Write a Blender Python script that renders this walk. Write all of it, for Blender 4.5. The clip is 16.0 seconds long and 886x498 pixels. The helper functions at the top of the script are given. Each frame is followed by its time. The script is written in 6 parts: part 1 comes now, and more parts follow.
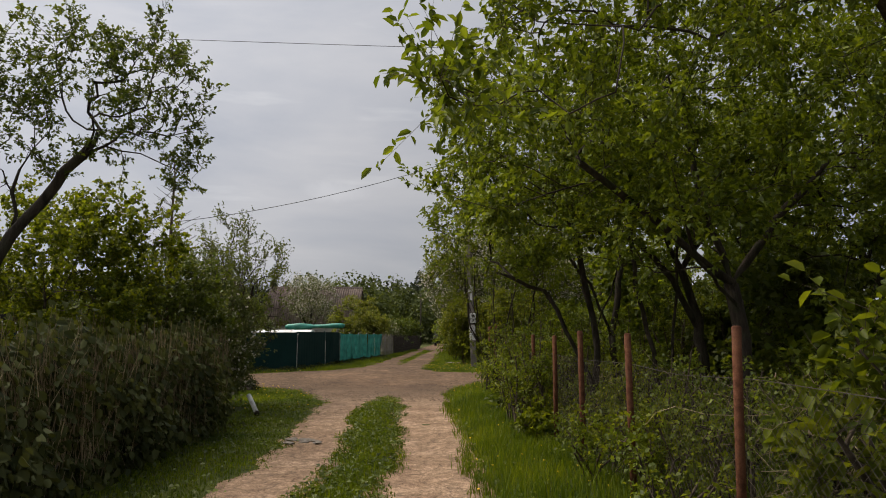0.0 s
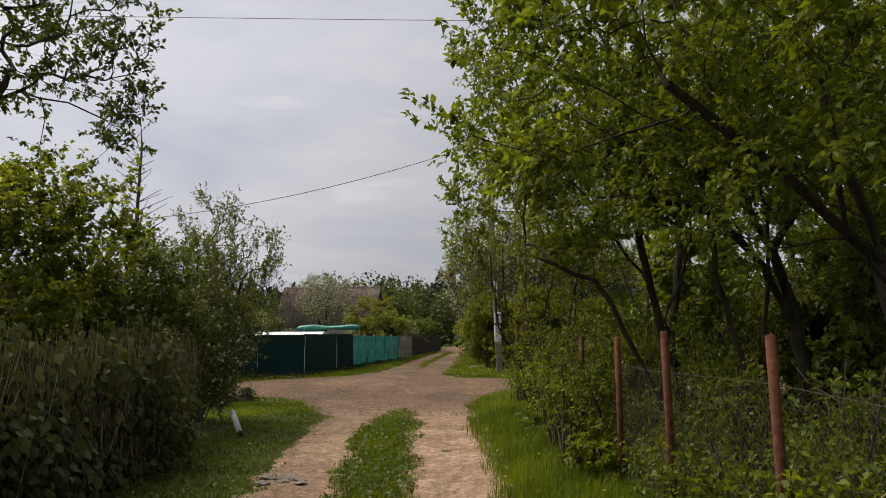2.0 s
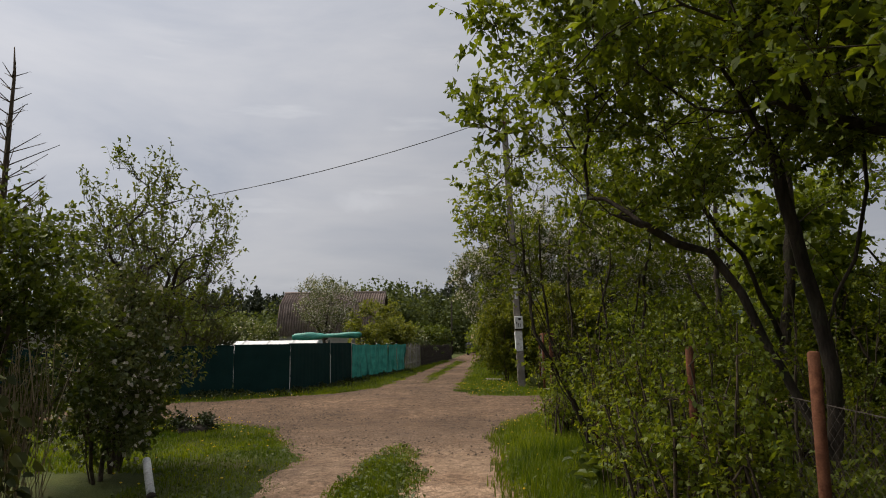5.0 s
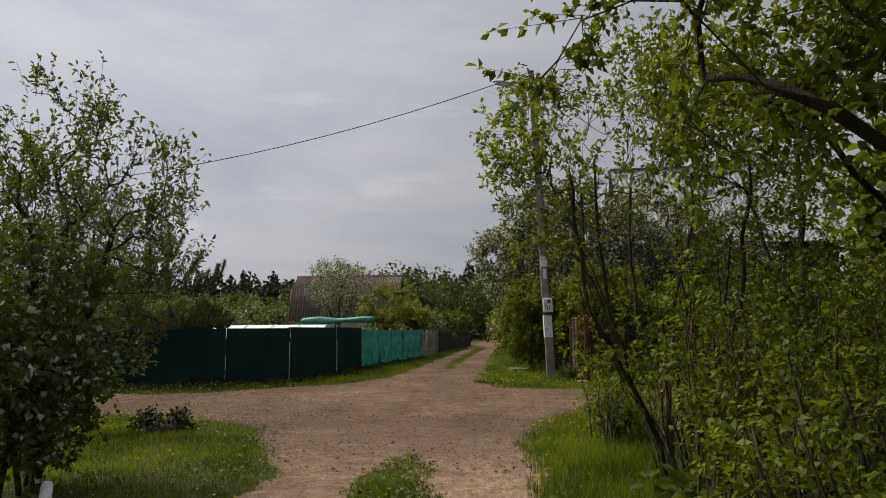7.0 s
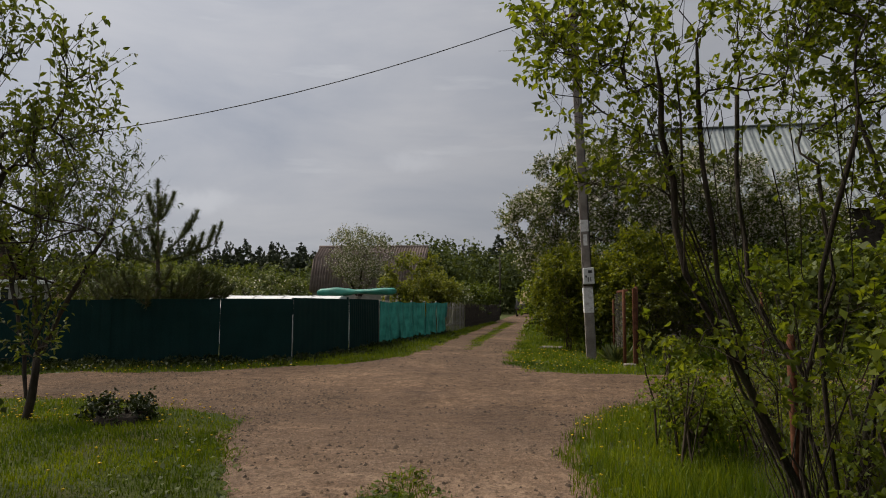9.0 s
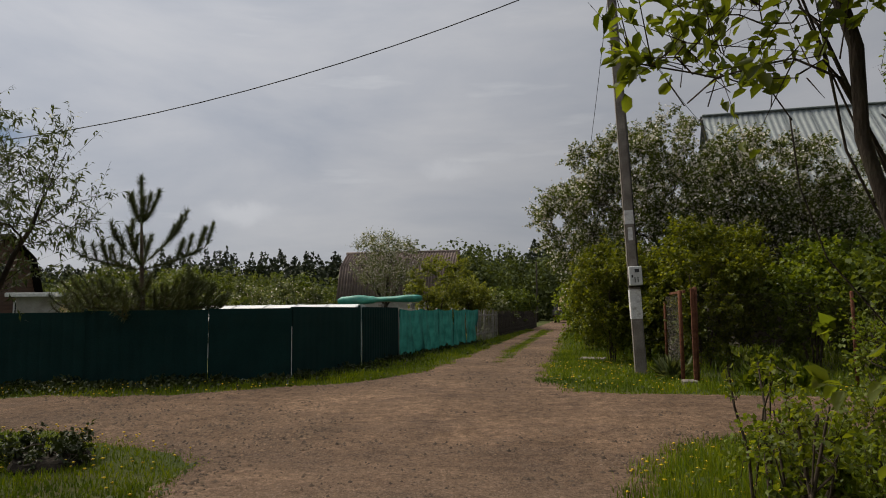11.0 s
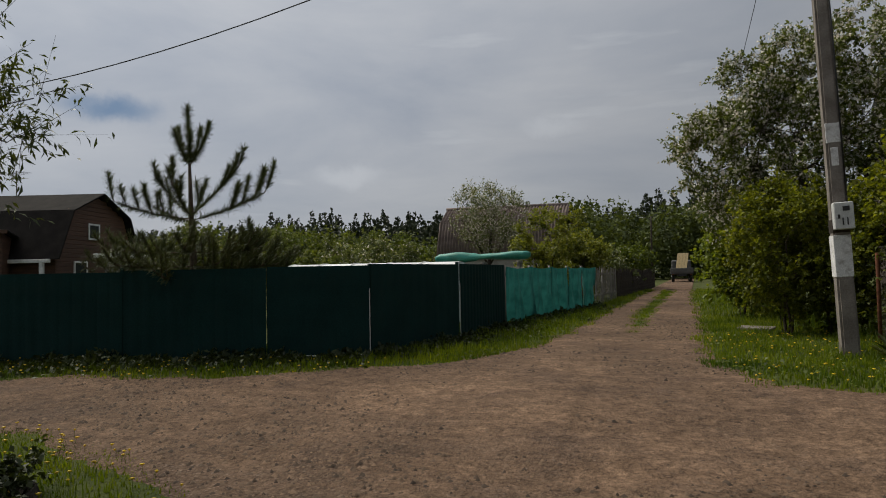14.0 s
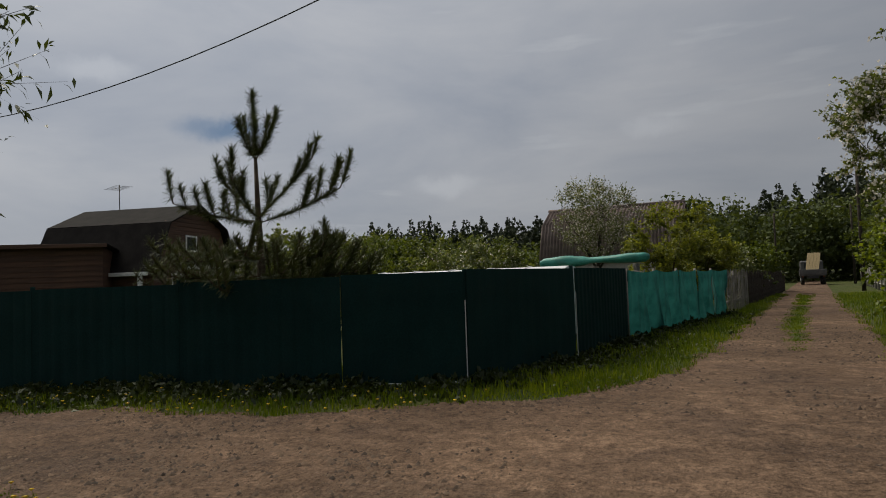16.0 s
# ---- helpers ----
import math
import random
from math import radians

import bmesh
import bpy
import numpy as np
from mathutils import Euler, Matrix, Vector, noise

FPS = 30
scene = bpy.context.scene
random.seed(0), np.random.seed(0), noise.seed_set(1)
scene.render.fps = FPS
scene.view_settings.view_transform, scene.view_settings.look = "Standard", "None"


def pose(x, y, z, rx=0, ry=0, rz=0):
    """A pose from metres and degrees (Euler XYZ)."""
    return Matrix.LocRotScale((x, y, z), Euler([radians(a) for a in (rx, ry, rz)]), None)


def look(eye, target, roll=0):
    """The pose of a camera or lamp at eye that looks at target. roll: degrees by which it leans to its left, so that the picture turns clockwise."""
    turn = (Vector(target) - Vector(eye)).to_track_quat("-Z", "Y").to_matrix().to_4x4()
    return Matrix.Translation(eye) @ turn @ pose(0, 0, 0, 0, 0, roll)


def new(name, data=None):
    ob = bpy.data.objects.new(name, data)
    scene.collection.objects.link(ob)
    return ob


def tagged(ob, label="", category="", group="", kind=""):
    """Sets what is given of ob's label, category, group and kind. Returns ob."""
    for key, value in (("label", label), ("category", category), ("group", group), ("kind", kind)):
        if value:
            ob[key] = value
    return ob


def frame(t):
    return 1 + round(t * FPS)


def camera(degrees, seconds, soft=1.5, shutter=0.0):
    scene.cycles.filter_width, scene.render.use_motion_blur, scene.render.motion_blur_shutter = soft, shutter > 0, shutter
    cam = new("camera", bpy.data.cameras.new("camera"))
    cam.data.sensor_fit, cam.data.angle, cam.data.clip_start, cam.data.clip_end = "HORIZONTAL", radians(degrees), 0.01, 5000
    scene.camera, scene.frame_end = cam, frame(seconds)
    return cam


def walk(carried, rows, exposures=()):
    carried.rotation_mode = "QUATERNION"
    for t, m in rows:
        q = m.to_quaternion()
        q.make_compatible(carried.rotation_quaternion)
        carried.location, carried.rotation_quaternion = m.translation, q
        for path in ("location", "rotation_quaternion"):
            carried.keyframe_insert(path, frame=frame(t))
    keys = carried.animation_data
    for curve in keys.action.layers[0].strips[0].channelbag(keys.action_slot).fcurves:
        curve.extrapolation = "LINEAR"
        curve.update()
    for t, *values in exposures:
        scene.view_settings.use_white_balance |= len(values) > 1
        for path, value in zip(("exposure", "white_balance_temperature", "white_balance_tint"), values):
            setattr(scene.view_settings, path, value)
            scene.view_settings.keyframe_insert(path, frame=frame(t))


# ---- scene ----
cam = camera(67.6, 16.0, 1.0)
METRES, EYE, TILT, LEAN, TURN = 19.0, 1.6, 7.5, 0.0, 0.0
ROWS = [
    (0.0, 0.0, 0.0, 0.0, 0.0, 0.0, 0.0),
    (0.5, 0.0003, 0.0298, -0.005, -0.91, -0.81, 0.12),
    (1.0, 0.0029, 0.0632, -0.008, -0.04, -1.08, 0.21),
    (1.5, -0.0013, 0.096, -0.0116, 0.49, -1.03, 0.06),
    (2.0, -0.0017, 0.1338, -0.0162, 1.76, 0.09, 0.59),
    (2.5, -0.0068, 0.1695, -0.0216, 2.65, 0.35, 0.71),
    (3.0, -0.0062, 0.2033, -0.0265, 2.51, 0.12, 1.25),
    (5.5, -0.0134, 0.364, -0.0436, 2.56, 0.78, 1.03),
    (6.0, -0.0173, 0.3939, -0.0493, 2.3, 0.29, 1.06),
    (6.5, -0.0146, 0.426, -0.0545, 3.44, 0.17, 1.05),
    (7.0, -0.0168, 0.4608, -0.0595, 4.21, -0.37, 0.99),
    (7.5, -0.0154, 0.4944, -0.0645, 4.57, -1.28, 1.1),
    (8.0, -0.0185, 0.5287, -0.0656, 6.28, -1.54, 0.62),
    (8.5, -0.0206, 0.5569, -0.0725, 6.72, -2.67, 0.61),
    (11.0, -0.0165, 0.7014, -0.0914, 9.92, -1.9, 1.95),
    (11.5, -0.0212, 0.7267, -0.0954, 12.63, -2.06, 1.79),
    (12.0, -0.0244, 0.7533, -0.1004, 13.1, -2.96, 2.53),
    (12.5, -0.0312, 0.7827, -0.1042, 14.95, -3.37, 2.88),
    (13.0, -0.0411, 0.8102, -0.1092, 15.45, -4.31, 2.99),
    (13.5, -0.0498, 0.8407, -0.1119, 17.02, -4.71, 3.07),
    (14.0, -0.0623, 0.8702, -0.1152, 18.73, -4.95, 3.44),
    (14.5, -0.0699, 0.8982, -0.1198, 19.84, -4.86, 4.2),
    (15.0, -0.0819, 0.9214, -0.1239, 21.73, -5.04, 4.18),
    (15.5, -0.0937, 0.9444, -0.1261, 23.73, -4.46, 4.7),
    (16.0, -0.1072, 0.9723, -0.1283, 27.23, -3.68, 5.39),
]
EXPOSURES = [(0.0, 0.18, 6550, 10), (1.0, 0.33, 6550, 10), (3.0, 0.24, 6500, 10), (5.5, 0.08, 6450, 10), (8.0, -0.05, 6400, 10), (8.6, -0.14, 6400, 10), (11.0, -0.13, 6450, 9), (13.0, -0.25, 6330, 8), (15.3, -0.38, 6270, 7), (16.0, -0.47, 6320, 8)]
walk(cam, [(t, pose(0, 0, EYE, TILT, LEAN, TURN) @ pose(METRES * x, METRES * y, METRES * z, 90 + pitch, roll, yaw)) for t, x, y, z, yaw, pitch, roll in ROWS], EXPOSURES)

# ---- light ----
SUN = Vector((-0.56, 0.22, 0.80)).normalized()
sun = new("sun", bpy.data.lights.new("sun", "SUN"))
sun.data.energy, sun.data.angle, sun.data.color = 4.6, radians(48), (1.0, 0.90, 0.74)
sun.matrix_world = look((0, 0, 60), Vector((0, 0, 60)) - SUN)

world = bpy.data.worlds.new("overcast_sky")
scene.world = world
world.use_nodes = True
wn, wl = world.node_tree.nodes, world.node_tree.links
wn.clear()


def wnode(kind, **values):
    n = wn.new(kind)
    for key, value in values.items():
        n.inputs[key.replace("_", " ")].default_value = value
    return n


sky = wn.new("ShaderNodeTexSky")
sky.sky_type, sky.sun_disc = "NISHITA", False
sky.sun_elevation, sky.sun_rotation = math.asin(SUN.z), math.atan2(SUN.x, SUN.y)
clear = wn.new("ShaderNodeBackground")
clear.inputs["Strength"].default_value = 0.05
wl.new(sky.outputs[0], clear.inputs["Color"])
coord = wn.new("ShaderNodeTexCoord")
squash = wn.new("ShaderNodeMapping")
squash.inputs["Scale"].default_value = (1.0, 1.0, 3.4)
wl.new(coord.outputs["Generated"], squash.inputs["Vector"])
clouds = wnode("ShaderNodeTexNoise", Scale=2.1, Detail=7.0, Roughness=0.55, Distortion=0.3)
wl.new(squash.outputs[0], clouds.inputs["Vector"])
shade = wn.new("ShaderNodeValToRGB")
shade.color_ramp.elements[0].position, shade.color_ramp.elements[0].color = 0.30, (0.325, 0.345, 0.395, 1)
shade.color_ramp.elements[1].position, shade.color_ramp.elements[1].color = 0.72, (0.50, 0.495, 0.51, 1)
wl.new(clouds.outputs["Fac"], shade.inputs[0])
# the cloud layer is thinner and brighter round the hidden sun
toward = wn.new("ShaderNodeVectorMath")
toward.operation = "DOT_PRODUCT"
toward.inputs[1].default_value = SUN
wl.new(coord.outputs["Generated"], toward.inputs[0])
glow = wn.new("ShaderNodeMapRange")
for i, v in ((1, 0.35), (2, 1.0), (3, 0.92), (4, 1.75)):
    glow.inputs[i].default_value = v
wl.new(toward.outputs["Value"], glow.inputs[0])
# thin bright streaks of cloud low in the sky
streaks = wn.new("ShaderNodeMapping")
streaks.inputs["Scale"].default_value = (1.0, 1.0, 7.0)
wl.new(coord.outputs["Generated"], streaks.inputs["Vector"])
wisp = wnode("ShaderNodeTexNoise", Scale=3.6, Detail=5.0, Roughness=0.5)
wl.new(streaks.outputs[0], wisp.inputs["Vector"])
wisp_amount = wn.new("ShaderNodeMapRange")
for i, v in ((1, 0.63), (2, 0.80), (3, 0.0), (4, 0.6)):
    wisp_amount.inputs[i].default_value = v
wl.new(wisp.outputs["Fac"], wisp_amount.inputs[0])
layered = wn.new("ShaderNodeMix")
layered.data_type = "RGBA"
layered.inputs[7].default_value = (0.60, 0.60, 0.61, 1)
wl.new(wisp_amount.outputs[0], layered.inputs[0])
wl.new(shade.outputs[0], layered.inputs[6])
# a blue gap and a few pale cloudlets low over the gardens
tattered = wnode("ShaderNodeTexNoise", Scale=14.0, Detail=5.0, Roughness=0.6)
wl.new(coord.outputs["Generated"], tattered.inputs["Vector"])
torn = wn.new("ShaderNodeVectorMath")
torn.operation = "MULTIPLY_ADD"
torn.inputs[1].default_value = (0.07, 0.07, 0.16)
wl.new(tattered.outputs["Color"], torn.inputs[0])
wl.new(squash.outputs[0], torn.inputs[2])
veil = layered.outputs[2]
for bearing, height, size, colour, amount in ((-45.5, 13.2, 0.085, (0.16, 0.22, 0.32, 1), 1.0), (-27.5, 8.4, 0.07, (0.58, 0.58, 0.60, 1), 0.5), (-9.5, 12.4, 0.06, (0.58, 0.58, 0.60, 1), 0.45), (-55.0, 17.0, 0.08, (0.58, 0.58, 0.60, 1), 0.4)):
    az, el = radians(bearing), radians(height)
    away = wn.new("ShaderNodeVectorMath")
    away.operation = "DISTANCE"
    away.inputs[1].default_value = (math.sin(az) * math.cos(el) + 0.035, math.cos(az) * math.cos(el) + 0.035, 3.4 * math.sin(el) + 0.08)
    wl.new(torn.outputs[0], away.inputs[0])
    soft_ = wn.new("ShaderNodeMapRange")
    soft_.interpolation_type = "SMOOTHSTEP"
    for i, v in ((1, 0.15 * size), (2, size), (3, amount), (4, 0.0)):
        soft_.inputs[i].default_value = v
    wl.new(away.outputs["Value"], soft_.inputs[0])
    patch_ = wn.new("ShaderNodeMix")
    patch_.data_type = "RGBA"
    patch_.inputs[7].default_value = colour
    wl.new(soft_.outputs[0], patch_.inputs[0])
    wl.new(veil, patch_.inputs[6])
    veil = patch_.outputs[2]
cover = wn.new("ShaderNodeBackground")
wl.new(veil, cover.inputs["Color"])
wl.new(glow.outputs[0], cover.inputs["Strength"])
both = wn.new("ShaderNodeMixShader")
both.inputs[0].default_value = 0.92
wl.new(clear.outputs[0], both.inputs[1])
wl.new(cover.outputs[0], both.inputs[2])
out = wn.new("ShaderNodeOutputWorld")
wl.new(both.outputs[0], out.inputs["Surface"])

# ---- materials ----


def ramp_noise(nt, scale, detail, a, b, lo=0.35, hi=0.65, stretch=None, rough=0.6):
    """A noise in object-space metres run through a two-colour ramp."""
    n, l = nt.nodes, nt.links
    co = n.new("ShaderNodeTexCoord")
    tex = n.new("ShaderNodeTexNoise")
    tex.inputs["Scale"].default_value, tex.inputs["Detail"].default_value = scale, detail
    tex.inputs["Roughness"].default_value = rough
    if stretch:
        mp = n.new("ShaderNodeMapping")
        mp.inputs["Scale"].default_value = stretch
        l.new(co.outputs["Object"], mp.inputs[0])
        l.new(mp.outputs[0], tex.inputs["Vector"])
    else:
        l.new(co.outputs["Object"], tex.inputs["Vector"])
    r = n.new("ShaderNodeValToRGB")
    r.color_ramp.elements[0].position, r.color_ramp.elements[0].color = lo, (*a, 1)
    r.color_ramp.elements[1].position, r.color_ramp.elements[1].color = hi, (*b, 1)
    l.new(tex.outputs["Fac"], r.inputs[0])
    return r, tex


def mix(nt, a, b, fac, mode="MIX"):
    m = nt.nodes.new("ShaderNodeMix")
    m.data_type, m.blend_type = "RGBA", mode
    for sock, v in ((m.inputs[6], a), (m.inputs[7], b), (m.inputs[0], fac)):
        if isinstance(v, bpy.types.NodeSocket):
            nt.links.new(v, sock)
        elif isinstance(v, (tuple, list)):
            sock.default_value = (*v, 1)
        else:
            sock.default_value = v
    return m.outputs[2]


def surface(name, a, b, scale=6.0, rough=0.7, metal=0.0, fine=60.0, bump=0.3, dist=0.01, stretch=None, stain=None, stain_scale=1.2, amount=0.6, vary=0.0):
    """A two-tone procedural surface: broad tone, fine grain, an optional stain and fine relief."""
    m = bpy.data.materials.new(name)
    m.use_nodes = True
    nt = m.node_tree
    bs = nt.nodes["Principled BSDF"]
    bs.inputs["Roughness"].default_value, bs.inputs["Metallic"].default_value = rough, metal
    bs.inputs["Specular IOR Level"].default_value = 0.5 if rough < 0.8 else 0.15
    big, _ = ramp_noise(nt, scale, 4, a, b, stretch=stretch)
    grain, tex = ramp_noise(nt, fine, 3, (0.62, 0.62, 0.62), (1.2, 1.2, 1.2), 0.3, 0.7, stretch=stretch)
    col = mix(nt, big.outputs[0], grain.outputs[0], 0.6, "MULTIPLY")
    if stain:
        st, _ = ramp_noise(nt, stain_scale, 6, (0, 0, 0), (1, 1, 1), 0.52, 0.68)
        fac = nt.nodes.new("ShaderNodeMath")
        fac.operation = "MULTIPLY"
        fac.inputs[1].default_value = amount
        nt.links.new(st.outputs[0], fac.inputs[0])
        col = mix(nt, col, stain, fac.outputs[0])
    if vary:
        info = nt.nodes.new("ShaderNodeObjectInfo")
        mr = nt.nodes.new("ShaderNodeMapRange")
        mr.inputs[3].default_value, mr.inputs[4].default_value = 1 - vary, 1 + vary
        nt.links.new(info.outputs["Random"], mr.inputs[0])
        col = mix(nt, col, mr.outputs[0], 1.0, "MULTIPLY")
    nt.links.new(col, bs.inputs["Base Color"])
    bp = nt.nodes.new("ShaderNodeBump")
    bp.inputs["Strength"].default_value, bp.inputs["Distance"].default_value = bump, dist
    nt.links.new(tex.outputs["Fac"], bp.inputs["Height"])
    nt.links.new(bp.outputs[0], bs.inputs["Normal"])
    return m


def foliage(name, dark, light, glow=0.35, rough=0.5, patch=0.9, tint=(1.25, 1.15, 0.45), low=(0.72, 0.74, 0.7), high=(1.2, 1.18, 1.05)):
    """Leaves: tone varies leaf by leaf and in soft patches, and light passes through them."""
    m = bpy.data.materials.new(name)
    m.use_nodes = True
    nt = m.node_tree
    n, l = nt.nodes, nt.links
    bs = n["Principled BSDF"]
    bs.inputs["Roughness"].default_value = rough
    bs.inputs["Specular IOR Level"].default_value = 0.35
    geo = n.new("ShaderNodeNewGeometry")
    r = n.new("ShaderNodeValToRGB")
    r.color_ramp.elements[0].color, r.color_ramp.elements[1].color = (*dark, 1), (*light, 1)
    l.new(geo.outputs["Random Per Island"], r.inputs[0])
    pt, _ = ramp_noise(nt, patch, 4, low, high, 0.36, 0.64)
    col = mix(nt, r.outputs[0], pt.outputs[0], 1.0, "MULTIPLY")
    l.new(col, bs.inputs["Base Color"])
    tr = n.new("ShaderNodeBsdfTranslucent")
    warm = mix(nt, col, tint, 1.0, "MULTIPLY")
    l.new(warm, tr.inputs["Color"])
    ms = n.new("ShaderNodeMixShader")
    ms.inputs[0].default_value = glow
    l.new(bs.outputs[0], ms.inputs[1])
    l.new(tr.outputs[0], ms.inputs[2])
    l.new(ms.outputs[0], n["Material Output"].inputs["Surface"])
    return m


def plain(name, colour, rough=0.6, metal=0.0):
    return surface(name, tuple(c * 0.85 for c in colour), tuple(min(1, c * 1.12) for c in colour), 9, rough, metal, 90, 0.15, 0.003)


def dirt_road():
    """Sandy clay, packed in the wheel tracks, with gravel scattered over it and damp darker patches."""
    m = surface("packed_sandy_clay", (0.094, 0.063, 0.043), (0.172, 0.116, 0.078), 0.42, 0.95, 0, 26, 1.0, 0.03, stain=(0.075, 0.052, 0.040), stain_scale=1.1, amount=0.6)
    nt = m.node_tree
    n, l = nt.nodes, nt.links
    bs = n["Principled BSDF"]
    old = bs.inputs["Base Color"].links[0].from_socket
    across, _ = ramp_noise(nt, 2.6, 8, (0.68, 0.66, 0.65), (1.16, 1.15, 1.14), 0.36, 0.60, stretch=(0.38, 1.8, 1), rough=0.78)
    length, _ = ramp_noise(nt, 2.4, 7, (0.76, 0.74, 0.72), (1.14, 1.13, 1.12), 0.38, 0.62, stretch=(3.2, 0.5, 1), rough=0.75)
    lump_, _ = ramp_noise(nt, 5.5, 8, (0.68, 0.66, 0.64), (1.22, 1.21, 1.2), 0.38, 0.62, rough=0.7)
    clod, ctex = ramp_noise(nt, 15, 10, (0.26, 0.24, 0.23), (1.34, 1.32, 1.30), 0.40, 0.54, rough=0.95)
    xyz = n.new("ShaderNodeSeparateXYZ")
    place = n.new("ShaderNodeTexCoord")
    l.new(place.outputs["Object"], xyz.inputs[0])
    sandy = n.new("ShaderNodeMapRange")
    for i, v in ((1, 20.8), (2, 14.5), (3, 0.0), (4, 1.0)):
        sandy.inputs[i].default_value = v
    l.new(xyz.outputs["Y"], sandy.inputs[0])
    pale, _ = ramp_noise(nt, 1.3, 5, (0.235, 0.160, 0.112), (0.37, 0.270, 0.198), 0.35, 0.65)
    old = mix(nt, old, pale.outputs[0], sandy.outputs[0])
    old = mix(nt, old, mix(nt, across.outputs[0], length.outputs[0], sandy.outputs[0]), 0.65, "MULTIPLY")
    old = mix(nt, mix(nt, old, lump_.outputs[0], 0.9, "MULTIPLY"), clod.outputs[0], 0.85, "MULTIPLY")
    bent = n.new("ShaderNodeTexNoise")
    bent.inputs["Scale"].default_value, bent.inputs["Detail"].default_value = 1.6, 4
    l.new(place.outputs["Object"], bent.inputs["Vector"])
    shift = n.new("ShaderNodeVectorMath")
    shift.operation = "MULTIPLY_ADD"
    shift.inputs[1].default_value = (0.55, 0.55, 0)
    l.new(bent.outputs["Color"], shift.inputs[0])
    l.new(place.outputs["Object"], shift.inputs[2])
    plates = n.new("ShaderNodeTexVoronoi")
    plates.feature = "DISTANCE_TO_EDGE"
    plates.inputs["Scale"].default_value = 3.3
    l.new(shift.outputs[0], plates.inputs["Vector"])
    crack = n.new("ShaderNodeMapRange")
    for i, v in ((1, 0.0), (2, 0.055), (3, 0.55), (4, 0.0)):
        crack.inputs[i].default_value = v
    l.new(plates.outputs["Distance"], crack.inputs[0])
    crack_amount = n.new("ShaderNodeMath")
    crack_amount.operation = "MULTIPLY"
    l.new(crack.outputs[0], crack_amount.inputs[0])
    l.new(sandy.outputs[0], crack_amount.inputs[1])
    old = mix(nt, old, (0.10, 0.072, 0.052), crack_amount.outputs[0])
    co = n.new("ShaderNodeTexCoord")
    vo = n.new("ShaderNodeTexVoronoi")
    vo.inputs["Scale"].default_value = 19
    l.new(co.outputs["Object"], vo.inputs["Vector"])
    spot = n.new("ShaderNodeMapRange")
    for i, v in ((1, 0.16), (2, 0.30), (3, 1.0), (4, 0.0)):
        spot.inputs[i].default_value = v
    l.new(vo.outputs["Distance"], spot.inputs[0])
    where, _ = ramp_noise(nt, 1.1, 7, (0.12, 0.12, 0.12), (1, 1, 1), 0.46, 0.58, rough=0.8)
    both_ = n.new("ShaderNodeMath")
    both_.operation = "MULTIPLY"
    l.new(spot.outputs[0], both_.inputs[0])
    l.new(where.outputs[0], both_.inputs[1])
    tone = n.new("ShaderNodeValToRGB")
    tone.color_ramp.elements[0].color, tone.color_ramp.elements[1].color = (0.034, 0.023, 0.017, 1), (0.20, 0.15, 0.118, 1)
    l.new(vo.outputs["Color"], tone.inputs[0])
    fac = n.new("ShaderNodeMath")
    fac.operation = "MULTIPLY"
    fac.inputs[1].default_value = 0.75
    l.new(both_.outputs[0], fac.inputs[0])
    loose, ltex = ramp_noise(nt, 0.9, 6, (0, 0, 0), (1, 1, 1), 0.40, 0.60, rough=0.75, stretch=(0.5, 1.3, 1))
    verge = n.new("ShaderNodeMapRange")
    for i, v in ((1, 19.0), (2, 23.6), (3, 0.15), (4, -0.11)):
        verge.inputs[i].default_value = v
    l.new(xyz.outputs["Y"], verge.inputs[0])
    shifted = n.new("ShaderNodeMath")
    shifted.operation = "ADD"
    l.new(ltex.outputs["Fac"], shifted.inputs[0])
    l.new(verge.outputs[0], shifted.inputs[1])
    heap = n.new("ShaderNodeMapRange")
    for i, v in ((1, 0.46), (2, 0.72), (3, 0.0), (4, 0.75)):
        heap.inputs[i].default_value = v
    l.new(shifted.outputs[0], heap.inputs[0])
    grit = n.new("ShaderNodeMath")
    grit.operation = "MULTIPLY"
    packed = n.new("ShaderNodeMath")
    packed.operation = "SUBTRACT"
    packed.inputs[0].default_value = 1.0
    l.new(sandy.outputs[0], packed.inputs[1])
    l.new(heap.outputs[0], grit.inputs[0])
    l.new(packed.outputs[0], grit.inputs[1])
    cells = n.new("ShaderNodeTexVoronoi")
    cells.inputs["Scale"].default_value = 34
    l.new(co.outputs["Object"], cells.inputs["Vector"])
    pebble = n.new("ShaderNodeValToRGB")
    for at_, c in ((0.5, (0.132, 0.086, 0.060, 1)), (0.85, (0.185, 0.138, 0.108, 1))):
        pebble.color_ramp.elements.new(at_).color = c
    pebble.color_ramp.elements[0].color, pebble.color_ramp.elements[-1].color = (0.050, 0.036, 0.028, 1), (0.26, 0.21, 0.175, 1)
    l.new(cells.outputs["Color"], pebble.inputs[0])
    gap = n.new("ShaderNodeMapRange")
    for i, v in ((1, 0.34), (2, 0.62), (3, 0.0), (4, 0.8)):
        gap.inputs[i].default_value = v
    l.new(cells.outputs["Distance"], gap.inputs[0])
    old = mix(nt, old, mix(nt, pebble.outputs[0], (0.036, 0.024, 0.017), gap.outputs[0]), grit.outputs[0])
    l.new(mix(nt, old, tone.outputs[0], fac.outputs[0]), bs.inputs["Base Color"])
    bp = n.new("ShaderNodeBump")
    bp.inputs["Strength"].default_value, bp.inputs["Distance"].default_value = 0.8, 0.012
    l.new(both_.outputs[0], bp.inputs["Height"])
